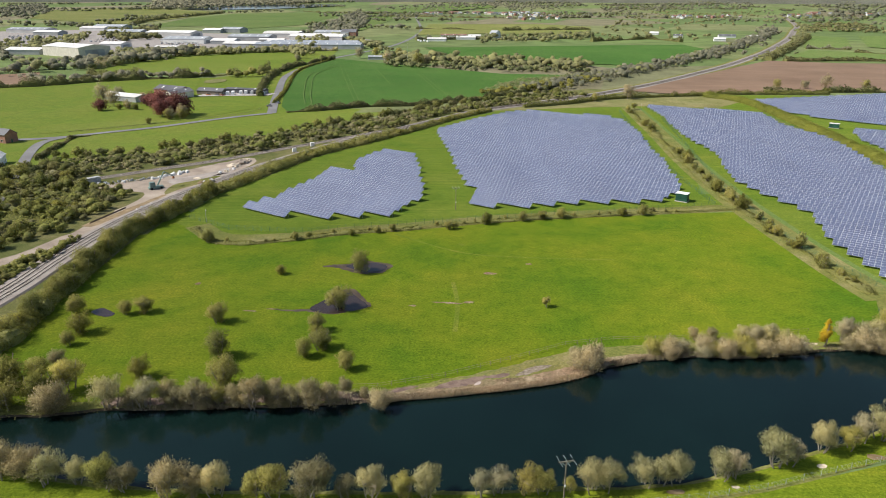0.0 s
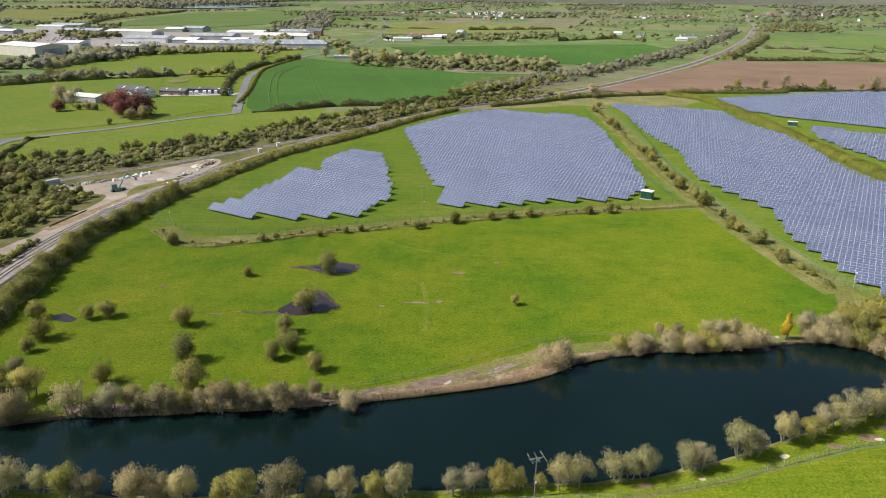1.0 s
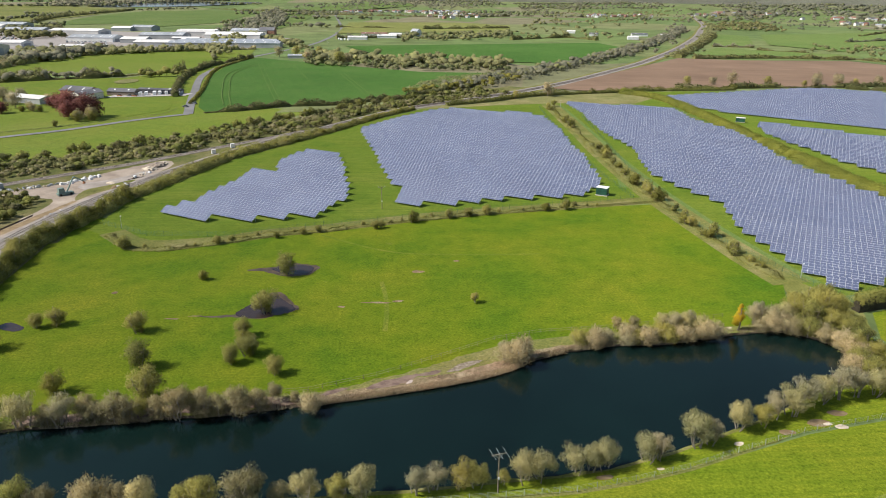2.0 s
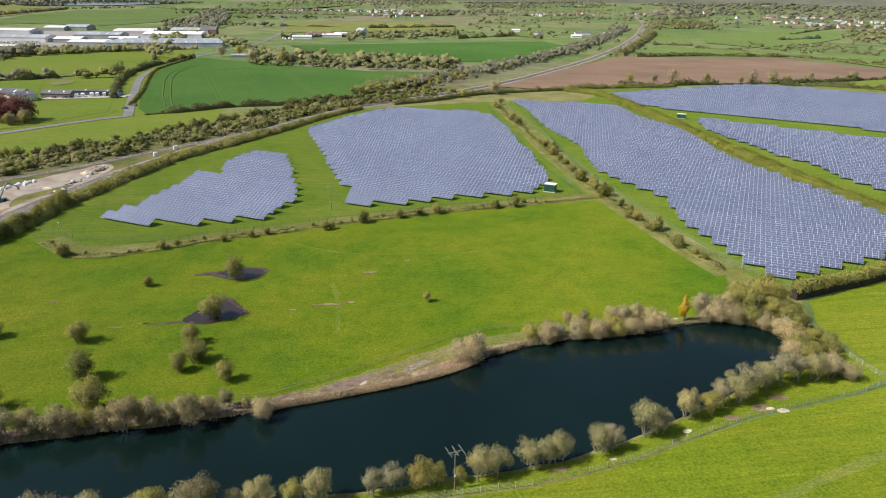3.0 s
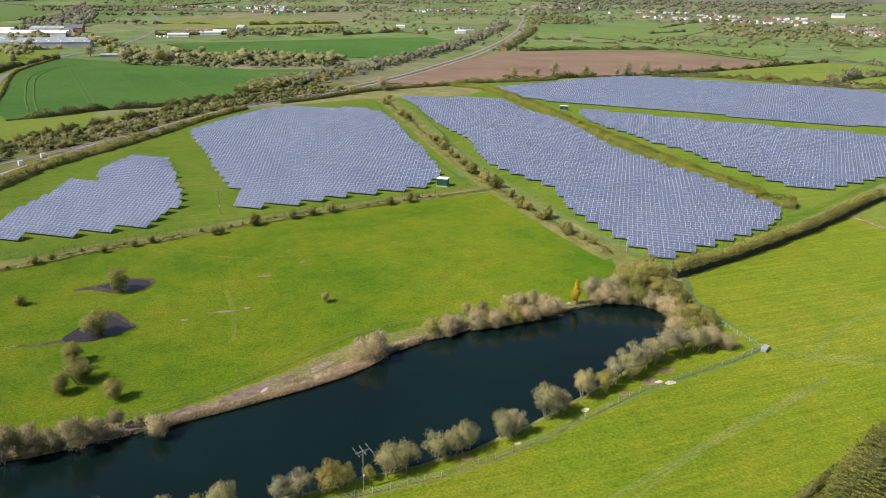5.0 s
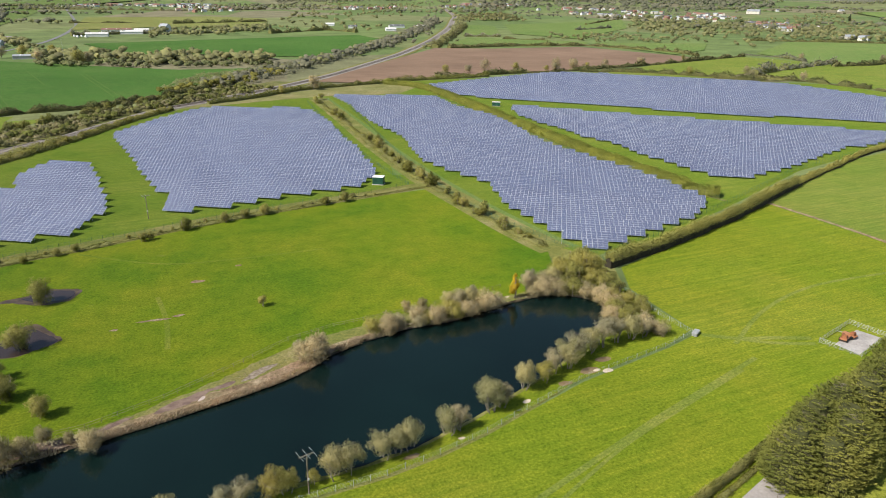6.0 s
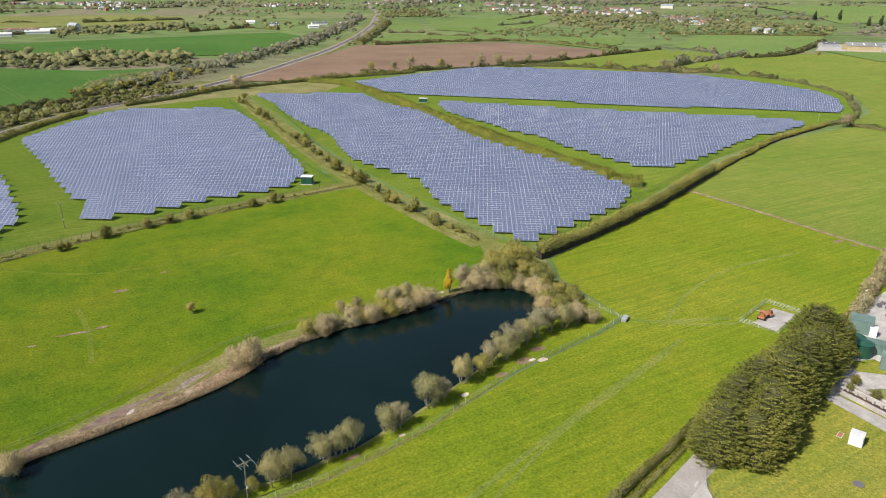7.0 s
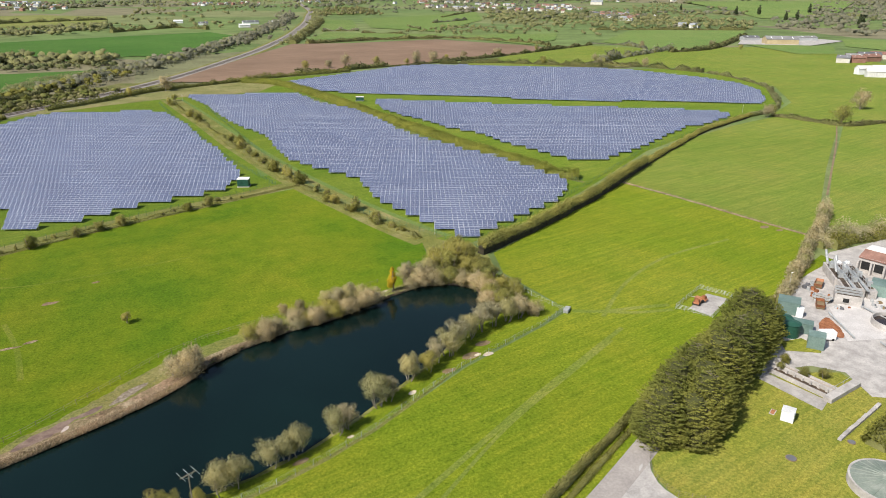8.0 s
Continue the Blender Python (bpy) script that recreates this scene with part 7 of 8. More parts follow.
# villages
HOUSES_N = [(855, 2597), (966, 2647), (1110, 2836), (941, 2775), (1364, 2857), (1359, 2742), (1710, 3207), (1713, 3093), (1813, 3158), (1764, 3016), (1847, 3105)]
HOUSES_E = [(1495, 2154), (1483, 2090), (1488, 2042), (1434, 1905), (1492, 1931), (1535, 1905), (1552, 1896), (1544, 1839), (1592, 1810), (1585, 1774), (1527, 1592), (1567, 1602), (1515, 1502), (1732, 1685), (1586, 2767), (1563, 2460), (1442, 1308), (1414, 1263), (1455, 1262), (1385, 1166), (1439, 1188), (1487, 1157), (1205, 844), (2582, 2203), (2844, 2129)]
STREETS = [([(-110, 2876), (-58, 3041), (35, 3137), (157, 3148), (263, 2988), (351, 2771), (416, 2709)], 44), ([(825, 2615), (932, 2820), (996, 2757)], 6), ([(1350, 2855), (1563, 3106), (1666, 3034), (1765, 3042)], 9), ([(219, 2530), (289, 2386), (400, 2530)], 6),
           ([(1445, 2089), (1471, 2007), (1455, 1892), (1428, 1793)], 12), ([(1516, 1739), (1561, 1712), (1544, 1615), (1692, 1632)], 9), ([(1468, 1343), (1480, 1296), (1455, 1236), (1384, 1210), (1408, 1195)], 10),
           ([(1542, 3157), (1681, 3274), (1717, 3184)], 7), ([(1688, 2500), (1801, 2572), (1822, 2510)], 8), ([(1744, 2385), (1855, 2451), (1874, 2394)], 9), ([(1725, 2173), (1809, 2227), (1809, 2176)], 6), ([(1713, 2034), (1803, 2081), (1815, 2036)], 6), ([(1782, 1870), (1894, 1910), (1929, 1870)], 9),
           ([(1485, 1652), (1537, 1672), (1529, 1625)], 5), ([(1608, 1684), (1697, 1687), (1716, 1618)], 10), ([(1440, 1322), (1500, 1324), (1507, 1280)], 7), ([(1305, 1132), (1352, 1133), (1357, 1099)], 7), ([(1198, 848), (1215, 838)], 2), ([(212, 3066), (322, 3164), (415, 3085)], 16), ([(835, 2615), (898, 2683), (918, 2622)], 5), ([(961, 2688), (1040, 2760), (1068, 2696)], 5)]
houses = list(HOUSES_N + HOUSES_E)
for pts, n in STREETS:
    line = curve(pts, 10.0)
    for k in range(n):
        x, y = line[int((k + 0.5) / n * len(line))]
        houses.append((float(x + rng.normal() * 9), float(y + rng.normal() * 22)))
for i, (x, y) in enumerate(houses):
    far_off = math.hypot(x, y) > 3000
    x, y, z = lifted(x + float(rng.normal() * 8), y + float(rng.normal() * 8))
    k = int(rng.integers(0, 8)) % 6 if i % 2 else int(rng.choice([2, 3, 4]))
    ob = house(x, y, float(rng.uniform(0, 180)), 12 if far_off else 9.5, float(rng.uniform(12, 24) if far_off else rng.uniform(10, 18)), 5.6, (M_TILE_RED, M_TILE_RED, M_ROOF_DARK, M_TILE_RED, M_ROOF_GREY, M_TILE_RED)[k], (M_RENDER, M_BRICK, M_WHITE, M_WHITE, M_RENDER, M_BRICK)[k], ("red-tiled cream village house", "red-tiled brick village house", "white village house with a dark roof", "white village house with a red roof", "cream village house with a grey roof", "red-tiled brick village house")[k], "house", True, "village houses")
    ob.location.z = z
far_trees("far_woods", "garden trees between the village houses", [(x + float(rng.normal() * 22), y + float(rng.normal() * 40)) for x, y in houses for _ in range(2)], 5, 8, L_WOODLAND, 77, 12, 1.2)
for x, y, t, w, d, rf in ((505, 1330, 78, 11, 20, M_ROOF_PALE), (560, 1440, 80, 14, 32, M_ROOF_DARK), (595, 1400, 80, 12, 24, M_ROOF_PALE), (445, 1540, 70, 10, 18, M_ROOF_PALE), (465, 1444, 70, 10, 18, M_ROOF_DARK), (-12, 1310, 84, 14, 34, M_ROOF_PALE), (20, 1430, 84, 16, 50, M_TILE_RED), (42, 1360, 84, 14, 36, M_ROOF_PALE), (60, 1410, 84, 12, 24, M_ROOF_PALE)):
    shed(x, y, t, w, d, 4, 2.4, rf, M_WHITE, "pale farm building among far trees", 1, "barn")
house(101, 1428, 40, 12, 18, 9, M_ROOF_GREY, M_WHITE, "tall white house among far trees")
for x, y in ((-40, 1290), (-34, 1300), (-28, 1285), (-45, 1310)):
    vehicle(x, y, 20, 7, 2.4, 3.0, M_WHITE, "white lorry parked at the far farm", "lorry", True)
house(2200, 1999, 30, 20, 46, 9, M_ROOF_GREY, M_RENDER, "large grey-roofed church hall above the village", "church")
shed(985, 548, 44, 28, 42, 7, 4, M_ROOF_DUSTY, M_KHAKI_WALL, "long factory with a sandy wall and grey roof", 2, "factory")
shed(1075, 560, 62, 16, 30, 5, 2, M_ROOF_DUSTY, M_WALL_GREY, "grey factory outbuilding in a yard", 2, "factory")
shed(1010, 610, 62, 14, 24, 5, 2, M_ROOF_DARK, M_WALL_GREY, "dark factory outbuilding in a yard", 1, "factory")
sheet("factory_yard", [(925, 575), (960, 540), (990, 505), (1110, 520), (1120, 570), (1040, 640)], 0.75, M_CONCRETE, "pale factory yard", "yard", False)
for i, (x, y) in enumerate([(1908, 1392), (1767, 1116), (1820, 1083), (1599, 885), (1621, 871), (2046, 1067), (2071, 1051), (1513, 685)]):
    far_conifer(x, y, 24.0 + 3 * (i % 3))
for i, (x, y) in enumerate([(407, 624), (418, 623), (446, 630), (466, 635), (490, 636), (542, 639), (629, 666), (773, 618), (850, 566), (857, 528), (589, 532), (150, 575), (120, 560)]):
    plant(P_BIG[i % 3], x, y, 0.7 + 0.25 * (i % 3), None, 0, "field trees")
for x, y, t, w, d, rf, wl in ((806, 374, 20, 8, 13, M_ROOF_DARK, M_RENDER), (819, 366, 60, 8, 15, M_TILE_RED, M_BRICK), (834, 376, 40, 8, 18, M_ROOF_DUSTY, M_BRICK), (846, 364, 70, 9, 20, M_TILE_RED, M_BRICK), (868, 376, 45, 10, 24, M_ROOF_DARK, M_BRICK), (884, 370, 30, 9, 22, M_TILE_RED, M_RENDER), (704, 296, 40, 7, 16, M_ROOF_PALE, M_ROOF_PALE), (717, 312, 60, 7, 15, M_ROOF_PALE, M_WHITE), (734, 303, 45, 8, 18, M_ROOF_PALE, M_ROOF_PALE)):
    shed(x, y, t, w, d, 5, 3, rf, wl, "farm building with a pitched roof", 1, "barn")

# ---- railway yard ----
for x, y in ((-80, 370), (-73, 385)):
    ob = thing("relay_cabinet", "white railway relay cabinet beside the track", "cabinet", (x, y, 0), 30)
    bm = bmesh.new()
    block(bm, (2.0, 1.3, 1.9), (0, 0, 0.15), bevel=0.05)
    part("body", bm, M_ROOF_PALE, ob)
    bm = bmesh.new()
    block(bm, (2.2, 1.5, 0.12), (0, 0, 2.054), bevel=0.03)
    part("lid", bm, M_ROOF_PALE, ob)
    bm = bmesh.new()
    block(bm, (2.4, 1.7, 0.15), (0, 0, 0))
    part("base", bm, M_CONCRETE, ob)


def heap(x, y, w, h, mat, name, label, seed):
    bm = bmesh.new()
    bmesh.ops.create_icosphere(bm, subdivisions=3, radius=1.0)
    for v in bm.verts:
        k = 1 + 0.35 * noise.noise(v.co * 2.3 + Vector((seed, 0, 0))) + 0.15 * noise.noise(v.co * 6 + Vector((seed, 3, 0)))
        v.co = Vector((v.co.x * w * k, v.co.y * w * 0.7 * k, max(v.co.z, -0.02) * h * k))
    ob = part(name, bm, mat)
    ob.matrix_basis = pose(x, y, 0.02, 0, 0, seed * 50)
    tagged(ob, label, "heap")


def rubble(x0, y0, x1, y1, n, size, mats, label):
    """A line of bags, slabs and broken stone, too many to count."""
    bm = bmesh.new()
    for i in range(n):
        t = rng.uniform()
        k = size * float(rng.uniform(0.5, 1.3))
        vs = block(bm, (k * 1.3, k, k * 0.8), (float((x1 - x0) * t + rng.normal() * 1.1), float((y1 - y0) * t + rng.normal() * 1.1), 0.0), float(rng.uniform(0, 180)), 0, 0.7)
        m = int(rng.integers(0, len(mats)))
        for f in {f for v in vs for f in v.link_faces}:
            f.material_index = m
    ob = part("rubble", bm, mats)
    ob.matrix_basis = pose(x0, y0, 0.04)
    tagged(ob, label, "rubble", "", "stuff")


rubble(-158, 298, -136, 311, 80, 0.75, [M_WHITE, M_ROOF_GREY, M_SAND, M_WALL_GREY], "line of white bags and grey scrap along the yard")
rubble(-133, 311, -122.5, 324.5, 50, 0.95, [M_WHITE, M_ROOF_PALE], "line of white bulk bags along the yard")
rubble(-107, 302, -104.5, 309, 22, 1.0, [M_WHITE, M_SOIL, M_ROOF_DARK], "dark scrap and white bags beside the rails")
rubble(-105, 322, -101, 330, 16, 0.9, [M_WHITE, M_SAND], "white bags by the gravel heaps")
rubble(-121, 262, -117, 270, 12, 0.7, [M_WHITE, M_ROOF_GREY], "pale stones along the haul road")
for i, (x, y, w, h, mt) in enumerate(((-103, 336, 3.6, 1.5, M_SAND), (-101, 343, 4.2, 1.9, M_YARD), (-100, 348, 3.0, 1.3, M_SAND), (-108, 304, 2.6, 1.0, M_SOIL), (-113, 312, 2.0, 0.6, M_SAND))):
    heap(x, y, w, h, mt, "spoil_mound", "mound of pale gravel in the railway yard", i * 1.7)
for i, (x0, y0, x1, y1) in enumerate(((-118, 275, -109, 294.5), (-123.5, 250, -121.5, 263), (-107, 318, -103.5, 322), (-131, 246, -126, 266))):
    ob = thing("rail_stack", "stack of dull brown rails on the yard edge", "rail stack", ((x0 + x1) / 2, (y0 + y1) / 2, 0), math.degrees(math.atan2(y1 - y0, x1 - x0)))
    for k in range(3):
        bm = bmesh.new()
        block(bm, (math.dist((x0, y0), (x1, y1)), 0.12, 0.2), (float(rng.normal()), -0.8 + 0.4 * k, 0.04), float(rng.normal() * 0.6))
        part("rail", bm, M_SOIL if i < 2 else M_MUD, ob)
ob = thing("site_container", "grey steel site container beside the scrap", "container", (-157, 304, 0.04), 50)
bm = bmesh.new()
block(bm, (6, 2.4, 2.5), (0, 0, 0), 0, 0.05)
part("body", bm, M_WALL_GREY, ob)
for k in range(10):
    bm = bmesh.new()
    block(bm, (0.25, 0.06, 2.2), (-2.6 + 0.58 * k, -1.232, 0.15))
    part("rib", bm, M_WALL_GREY, ob)
ob = thing("loading_crane", "green grab crane with a raised jib", "crane", (-125, 294, 0), 40)
bm = bmesh.new()
block(bm, (6.0, 2.4, 0.9), (0, 0, 0.3), bevel=0.1)
part("chassis", bm, M_GREEN_GRP, ob)
bm = bmesh.new()
block(bm, (2.4, 2.2, 2.0), (-1.4, 0, 1.2), bevel=0.15, taper=0.85)
part("cab", bm, M_GREEN_GRP, ob)
bm = bmesh.new()
rod(bm, (0.8, 0, 1.4), (4.2, 0, 7.0), 0.35, 0.25, 6)
rod(bm, (4.2, 0, 7.0), (8.0, 0, 4.5), 0.25, 0.18, 6)
part("jib", bm, M_GREEN_GRP, ob)
bm = bmesh.new()
drum(bm, 0.7, 1.0, (8.0, 0, 3.5), 8, 0.2)
part("grab", bm, M_RUST, ob)
for sx in (-2, 2):
    for sy in (-1.1, 1.1):
        bm = bmesh.new()
        rod(bm, (sx, sy - 0.2, 0.5), (sx, sy + 0.2, 0.5), 0.5, None, 12)
        part("wheel", bm, M_BLACK, ob)

# ---- pen and lake corner ----
fence([(147, 98), (163, 102), (165, 93), (150, 89), (147, 98)], 1.4, 2.2, "pen_fence", "grey rail fence round a small concrete pen", M_STEEL, 4, True)
sheet("pen_floor", [(150, 96), (162, 99), (163.6, 93.6), (150.6, 90)], 0.06, M_CONCRETE, "pale concrete pen floor", "pen floor", False)


def trailer(x, y, turn):
    ob = thing("farm_roller", "orange and rusty farm implement on two wheels", "farm implement", (x, y, 0.06), turn)
    bm = bmesh.new()
    block(bm, (3.2, 1.6, 0.3), (0, 0, 0.6), bevel=0.05)
    part("frame", bm, M_ORANGE, ob)
    for sx in (-0.9, 0.9):
        bm = bmesh.new()
        rod(bm, (sx, -1.0, 0.45), (sx, -0.7, 0.45), 0.45, None, 12)
        rod(bm, (sx, 0.7, 0.45), (sx, 1.0, 0.45), 0.45, None, 12)
        part("wheel", bm, M_BLACK, ob)
    bm = bmesh.new()
    block(bm, (1.2, 1.4, 0.8), (-0.7, 0, 0.9), bevel=0.1, taper=0.8)
    part("hopper", bm, M_RUST, ob)
    bm = bmesh.new()
    rod(bm, (1.6, 0, 0.7), (3.0, 0, 0.5), 0.08, None, 6)
    part("drawbar", bm, M_STEEL, ob)


trailer(154, 96.4, 20)
trailer(156.5, 97, 100)
ob = thing("water_trough", "galvanised feed trough at the fence corner", "trough", (122.6, 113.6, 0), 30)
bm = bmesh.new()
block(bm, (2.6, 1.2, 0.9), (0, 0, 0), bevel=0.05, taper=1.1)
part("tub", bm, M_STEEL, ob)
bm = bmesh.new()
block(bm, (2.2, 0.9, 0.05), (0, 0, 0.905))
part("lid", bm, M_WALL_GREY, ob)
for x, y, w in ((68.6, 104.8, 1.7), (91.7, 108.4, 2.2), (89.6, 109.4, 1.5), (50.8, 99.2, 1.1), (88, 152.2, 1.6), (90.5, 152.0, 1.2)):
    sheet("sand_spot", [(x + 0.65 * w * math.cos(a), y + 0.35 * w * math.sin(a)) for a in np.linspace(0, 6.28, 9)[:-1]], 0.072 + 0.003 * w, M_SAND, "bare pale sand at a fishing spot", "sand", True, 0.5)
for x, y, w in ((88, 110, 2.6), (94, 113, 2.0), (40, 97.6, 1.6), (80, 107.4, 1.8), (227.6, 121, 2.4), (229, 116, 1.6)):
    sheet("soil_spot", [(x + w * math.cos(a), y + 0.5 * w * math.sin(a)) for a in np.linspace(0, 6.28, 9)[:-1]], 0.062, M_SOIL, "bare brown soil on the bank", "soil", True, 0.6)

# ---- treatment works ----
sheet("works_yard", [(150, 72), (158, 77), (166, 82), (180, 87), (200, 92), (222, 95), (262, 88), (262, 60), (200, 40), (165, 40), (148, 45), (145, 48), (150.4, 56), (147, 62), (140, 65), (134, 66), (140, 69)], 0.055, M_CONCRETE, "pale concrete yard of the treatment works", "yard", False)
sheet("works_lawn", [(86.5, 52.5), (88, 58.5), (91.5, 61.8), (96, 63.5), (132, 66), (136, 64), (142, 62), (149.5, 56.6), (146, 48), (165, 36), (165, 10), (95, 10), (94, 44)], 0.045, M_LAWN, "mown lawn of the treatment works", "lawn", False)
sheet("works_apron", [(60, 46), (70, 56), (80.6, 59.6), (92.6, 63), (90.8, 61.8), (88.7, 59.6), (87.2, 57), (86.7, 55), (86.8, 52.4), (92, 46), (90, 38), (64, 40)], 0.06, M_CONCRETE, "pale concrete entrance drive", "drive", False)
sheet("drive_slab", [(86.8, 60.7), (88.3, 61.2), (89.2, 61.9), (87.6, 61.5)], 0.072, M_SLAB, "clean white concrete slab in the drive", "slab", False)
sheet("works_verge", [(152, 72), (158, 70), (157, 64.5), (154.5, 63.5), (149, 69)], 0.075, M_LAWN, "small lawn between the tanks", "lawn", False)
sheet("works_bank", [(176, 86.5), (187, 90), (200, 92.5), (217, 95.5), (216, 91), (200, 90), (188, 88.4), (178, 85)], 0.075, M_MEADOW, "grass bank below the works hedge", "lawn", False)
sheet("drive_verge", [(52, 56), (69.6, 63.8), (84, 67.6), (98, 71.2), (100, 68.6), (86, 64.6), (76, 61.8), (56, 53.6)], 0.058, M_HAY, "grass verge between hedge and drive", "verge", False)
sheet("works_rust", [(166, 70), (174, 72), (171, 67), (166, 64.5)], 0.075, M_RUST, "rust-stained concrete", "stain", True, 0.5)


def kiosk(x, y, turn, w, d, h, mat, label, name="kiosk"):
    ob = thing(name, label, "kiosk", (x, y, 0.06), turn)
    bm = bmesh.new()
    block(bm, (w, d, h), (0, 0, 0), bevel=0.06)
    part("body", bm, mat, ob)
    bm = bmesh.new()
    gable(bm, w, d, h + 0.004, w * 0.025, 0.06, 0.06)
    part("roof", bm, mat, ob)
    bm = bmesh.new()
    block(bm, (w * 0.4, 0.06, h * 0.8), (0, -d / 2 - 0.034, 0.05), bevel=0.01)
    part("door", bm, mat, ob)


kiosk(169.6, 80, 26, 4.6, 5.2, 3.4, M_GREEN_GRP, "grey-green control kiosk by the hedge")
kiosk(161.6, 72, 26, 2.8, 4.6, 2.6, M_GREEN_GRP, "long grey-green equipment kiosk")
kiosk(156.6, 66, 26, 3.4, 3.6, 3.2, M_GREEN_GRP, "grey-green pump kiosk with a pitched lid")
kiosk(169, 76.6, 26, 1.8, 1.6, 2.4, M_WHITE, "white instrument cabinet beside the kiosks", "cabinet")
kiosk(201, 71, 20, 6, 5, 3.2, M_GREEN_GRP, "green equipment container in the yard", "container")
kiosk(123, 54, 20, 2.3, 2.3, 2.2, M_WHITE, "white cube kiosk on the lawn")


def tank(x, y, r, h, mat, label, name="storage_tank", ribs=0):
    ob = thing(name, label, "tank", (x, y, 0.05))
    bm = bmesh.new()
    drum(bm, r, h, (0, 0, 0), 32)
    part("shell", bm, mat, ob)
    bm = bmesh.new()
    drum(bm, r + 0.12, 0.14, (0, 0, h - 0.1), 32)
    drum(bm, r * 0.96, 0.3, (0, 0, h + 0.044), 32, r * 0.3)
    top = part("lid", bm, mat, ob)
    for k in range(ribs):
        a = 6.283 * k / ribs
        bm = bmesh.new()
        rod(bm, (0.3 * r * math.cos(a), 0.3 * r * math.sin(a), h + 0.36), (0.98 * r * math.cos(a), 0.98 * r * math.sin(a), h + 0.1), 0.07, None, 4)
        part("rib", bm, mat, top)


tank(158.6, 75.4, 2.1, 3.3, M_GREEN_PAINT, "dark green plastic storage tank")
tank(157.2, 72.6, 2.1, 3.3, M_GREEN_PAINT, "dark green plastic storage tank")


def clarifier(x, y, r, cover):
    ob = thing("settling_tank", "round concrete settling tank of the works", "tank", (x, y, 0.05))
    bm = bmesh.new()
    n = 48
    rings = [[bm.verts.new((q * math.cos(6.2832 * i / n), q * math.sin(6.2832 * i / n), z)) for i in range(n)] for q, z in ((r, 0), (r, 1.5), (r - 0.35, 1.5), (r - 0.35, 0.2))]
    for a, b in zip(rings[:-1], rings[1:]):
        for i in range(n):
            bm.faces.new((a[i], a[(i + 1) % n], b[(i + 1) % n], b[i]))
    part("wall", bm, M_CONCRETE, ob)
    bm = bmesh.new()
    if cover:
        drum(bm, r - 0.3, 0.9, (0, 0, 1.45), 48, 0.5)
        top = part("cover", bm, M_COVER, ob, "weathered grey-green sheet cover")
        for k in range(24):
            a = 6.2832 * k / 24
            bm = bmesh.new()
            rod(bm, (0.5 * math.cos(a), 0.5 * math.sin(a), 2.36), ((r - 0.35) * math.cos(a), (r - 0.35) * math.sin(a), 1.5), 0.05, None, 4)
            part("rib", bm, M_COVER, top)
    else:
        drum(bm, r - 0.36, 0.3, (0, 0, 0.25), 48)
        part("water", bm, M_POND, ob)
        bm = bmesh.new()
        block(bm, (2 * r, 0.8, 0.25), (0, 0, 1.55), 30, 0.03)
        part("bridge", bm, M_STEEL, ob)


M_COVER = surface("cover_sheet", (0.2, 0.24, 0.2), (0.34, 0.36, 0.31), 0.3, 3, 0.6)
clarifier(117.4, 33.2, 6.2, True)
clarifier(183, 60, 5.0, False)
for x, y, r in ((112.0, 47.1, 1.0), (125.7, 43, 0.75)):
    ob = thing("manhole", "round iron manhole cover in a concrete rim", "manhole", (x, y, 0.04))
    bm = bmesh.new()
    drum(bm, r, 0.12, (0, 0, 0), 24)
    part("rim", bm, M_SOIL, ob)
    bm = bmesh.new()
    drum(bm, r * 0.86, 0.03, (0, 0, 0.122), 24)
    part("cover", bm, M_ROOF_DARK, ob)
ob = thing("hatch", "rectangular rusty hatch in the lawn", "hatch", (123, 57, 0.04), 15)
bm = bmesh.new()
block(bm, (2.0, 1.0, 0.1), (0, 0, 0), bevel=0.02)
part("rim", bm, M_CONCRETE, ob)
bm = bmesh.new()
block(bm, (1.7, 0.7, 0.03), (0, 0, 0.102))
part("cover", bm, M_RUST, ob)
# sunken channel with concrete walls
ob = thing("concrete_channel", "long concrete channel with silted bottom", "channel", (139, 59.6, 0.05), -92)
for yy, h in ((-2.2, 0.9), (0.6, 1.0), (2.6, 0.7)):
    bm = bmesh.new()
    block(bm, (13, 0.45, h), (0, yy, 0), 0, 0.05)
    part("wall", bm, M_CONCRETE, ob)
bm = bmesh.new()
block(bm, (12.6, 2.2, 0.12), (0, -0.8, 0.01))
part("silt", bm, M_MUD, ob)
bm = bmesh.new()
block(bm, (12.6, 1.4, 0.3), (0, 1.6, 0.01))
part("fill", bm, M_YARD, ob)
for k in range(7):
    bm = bmesh.new()
    block(bm, (0.5, 0.5, 0.7), (-5.5 + 1.8 * k, 0.15, 0.13), float(rng.normal() * 8), 0.05)
    part("baffle", bm, M_CONCRETE, ob)
bm = bmesh.new()
block(bm, (1.8, 11.5, 1.0), (7.2, 2.4, 0), 0, 0.06)
part("headwall", bm, M_CONCRETE, ob)
for k in range(3):
    bm = bmesh.new()
    rod(bm, (6.4, -2 + 3 * k, 1.0), (6.4, -2 + 3 * k, 2.0), 0.04, None, 5)
    rod(bm, (6.4, -2 + 3 * k, 2.0), (6.4, 1 + 3 * k, 2.0), 0.04, None, 5)
    part("handrail", bm, M_STEEL, ob)
sheet("channel_path", [(132.5, 66), (136, 66.4), (136, 52.5), (131.5, 51.5)], 0.065, M_CONCRETE, "pale concrete path beside the channel", "path", False)
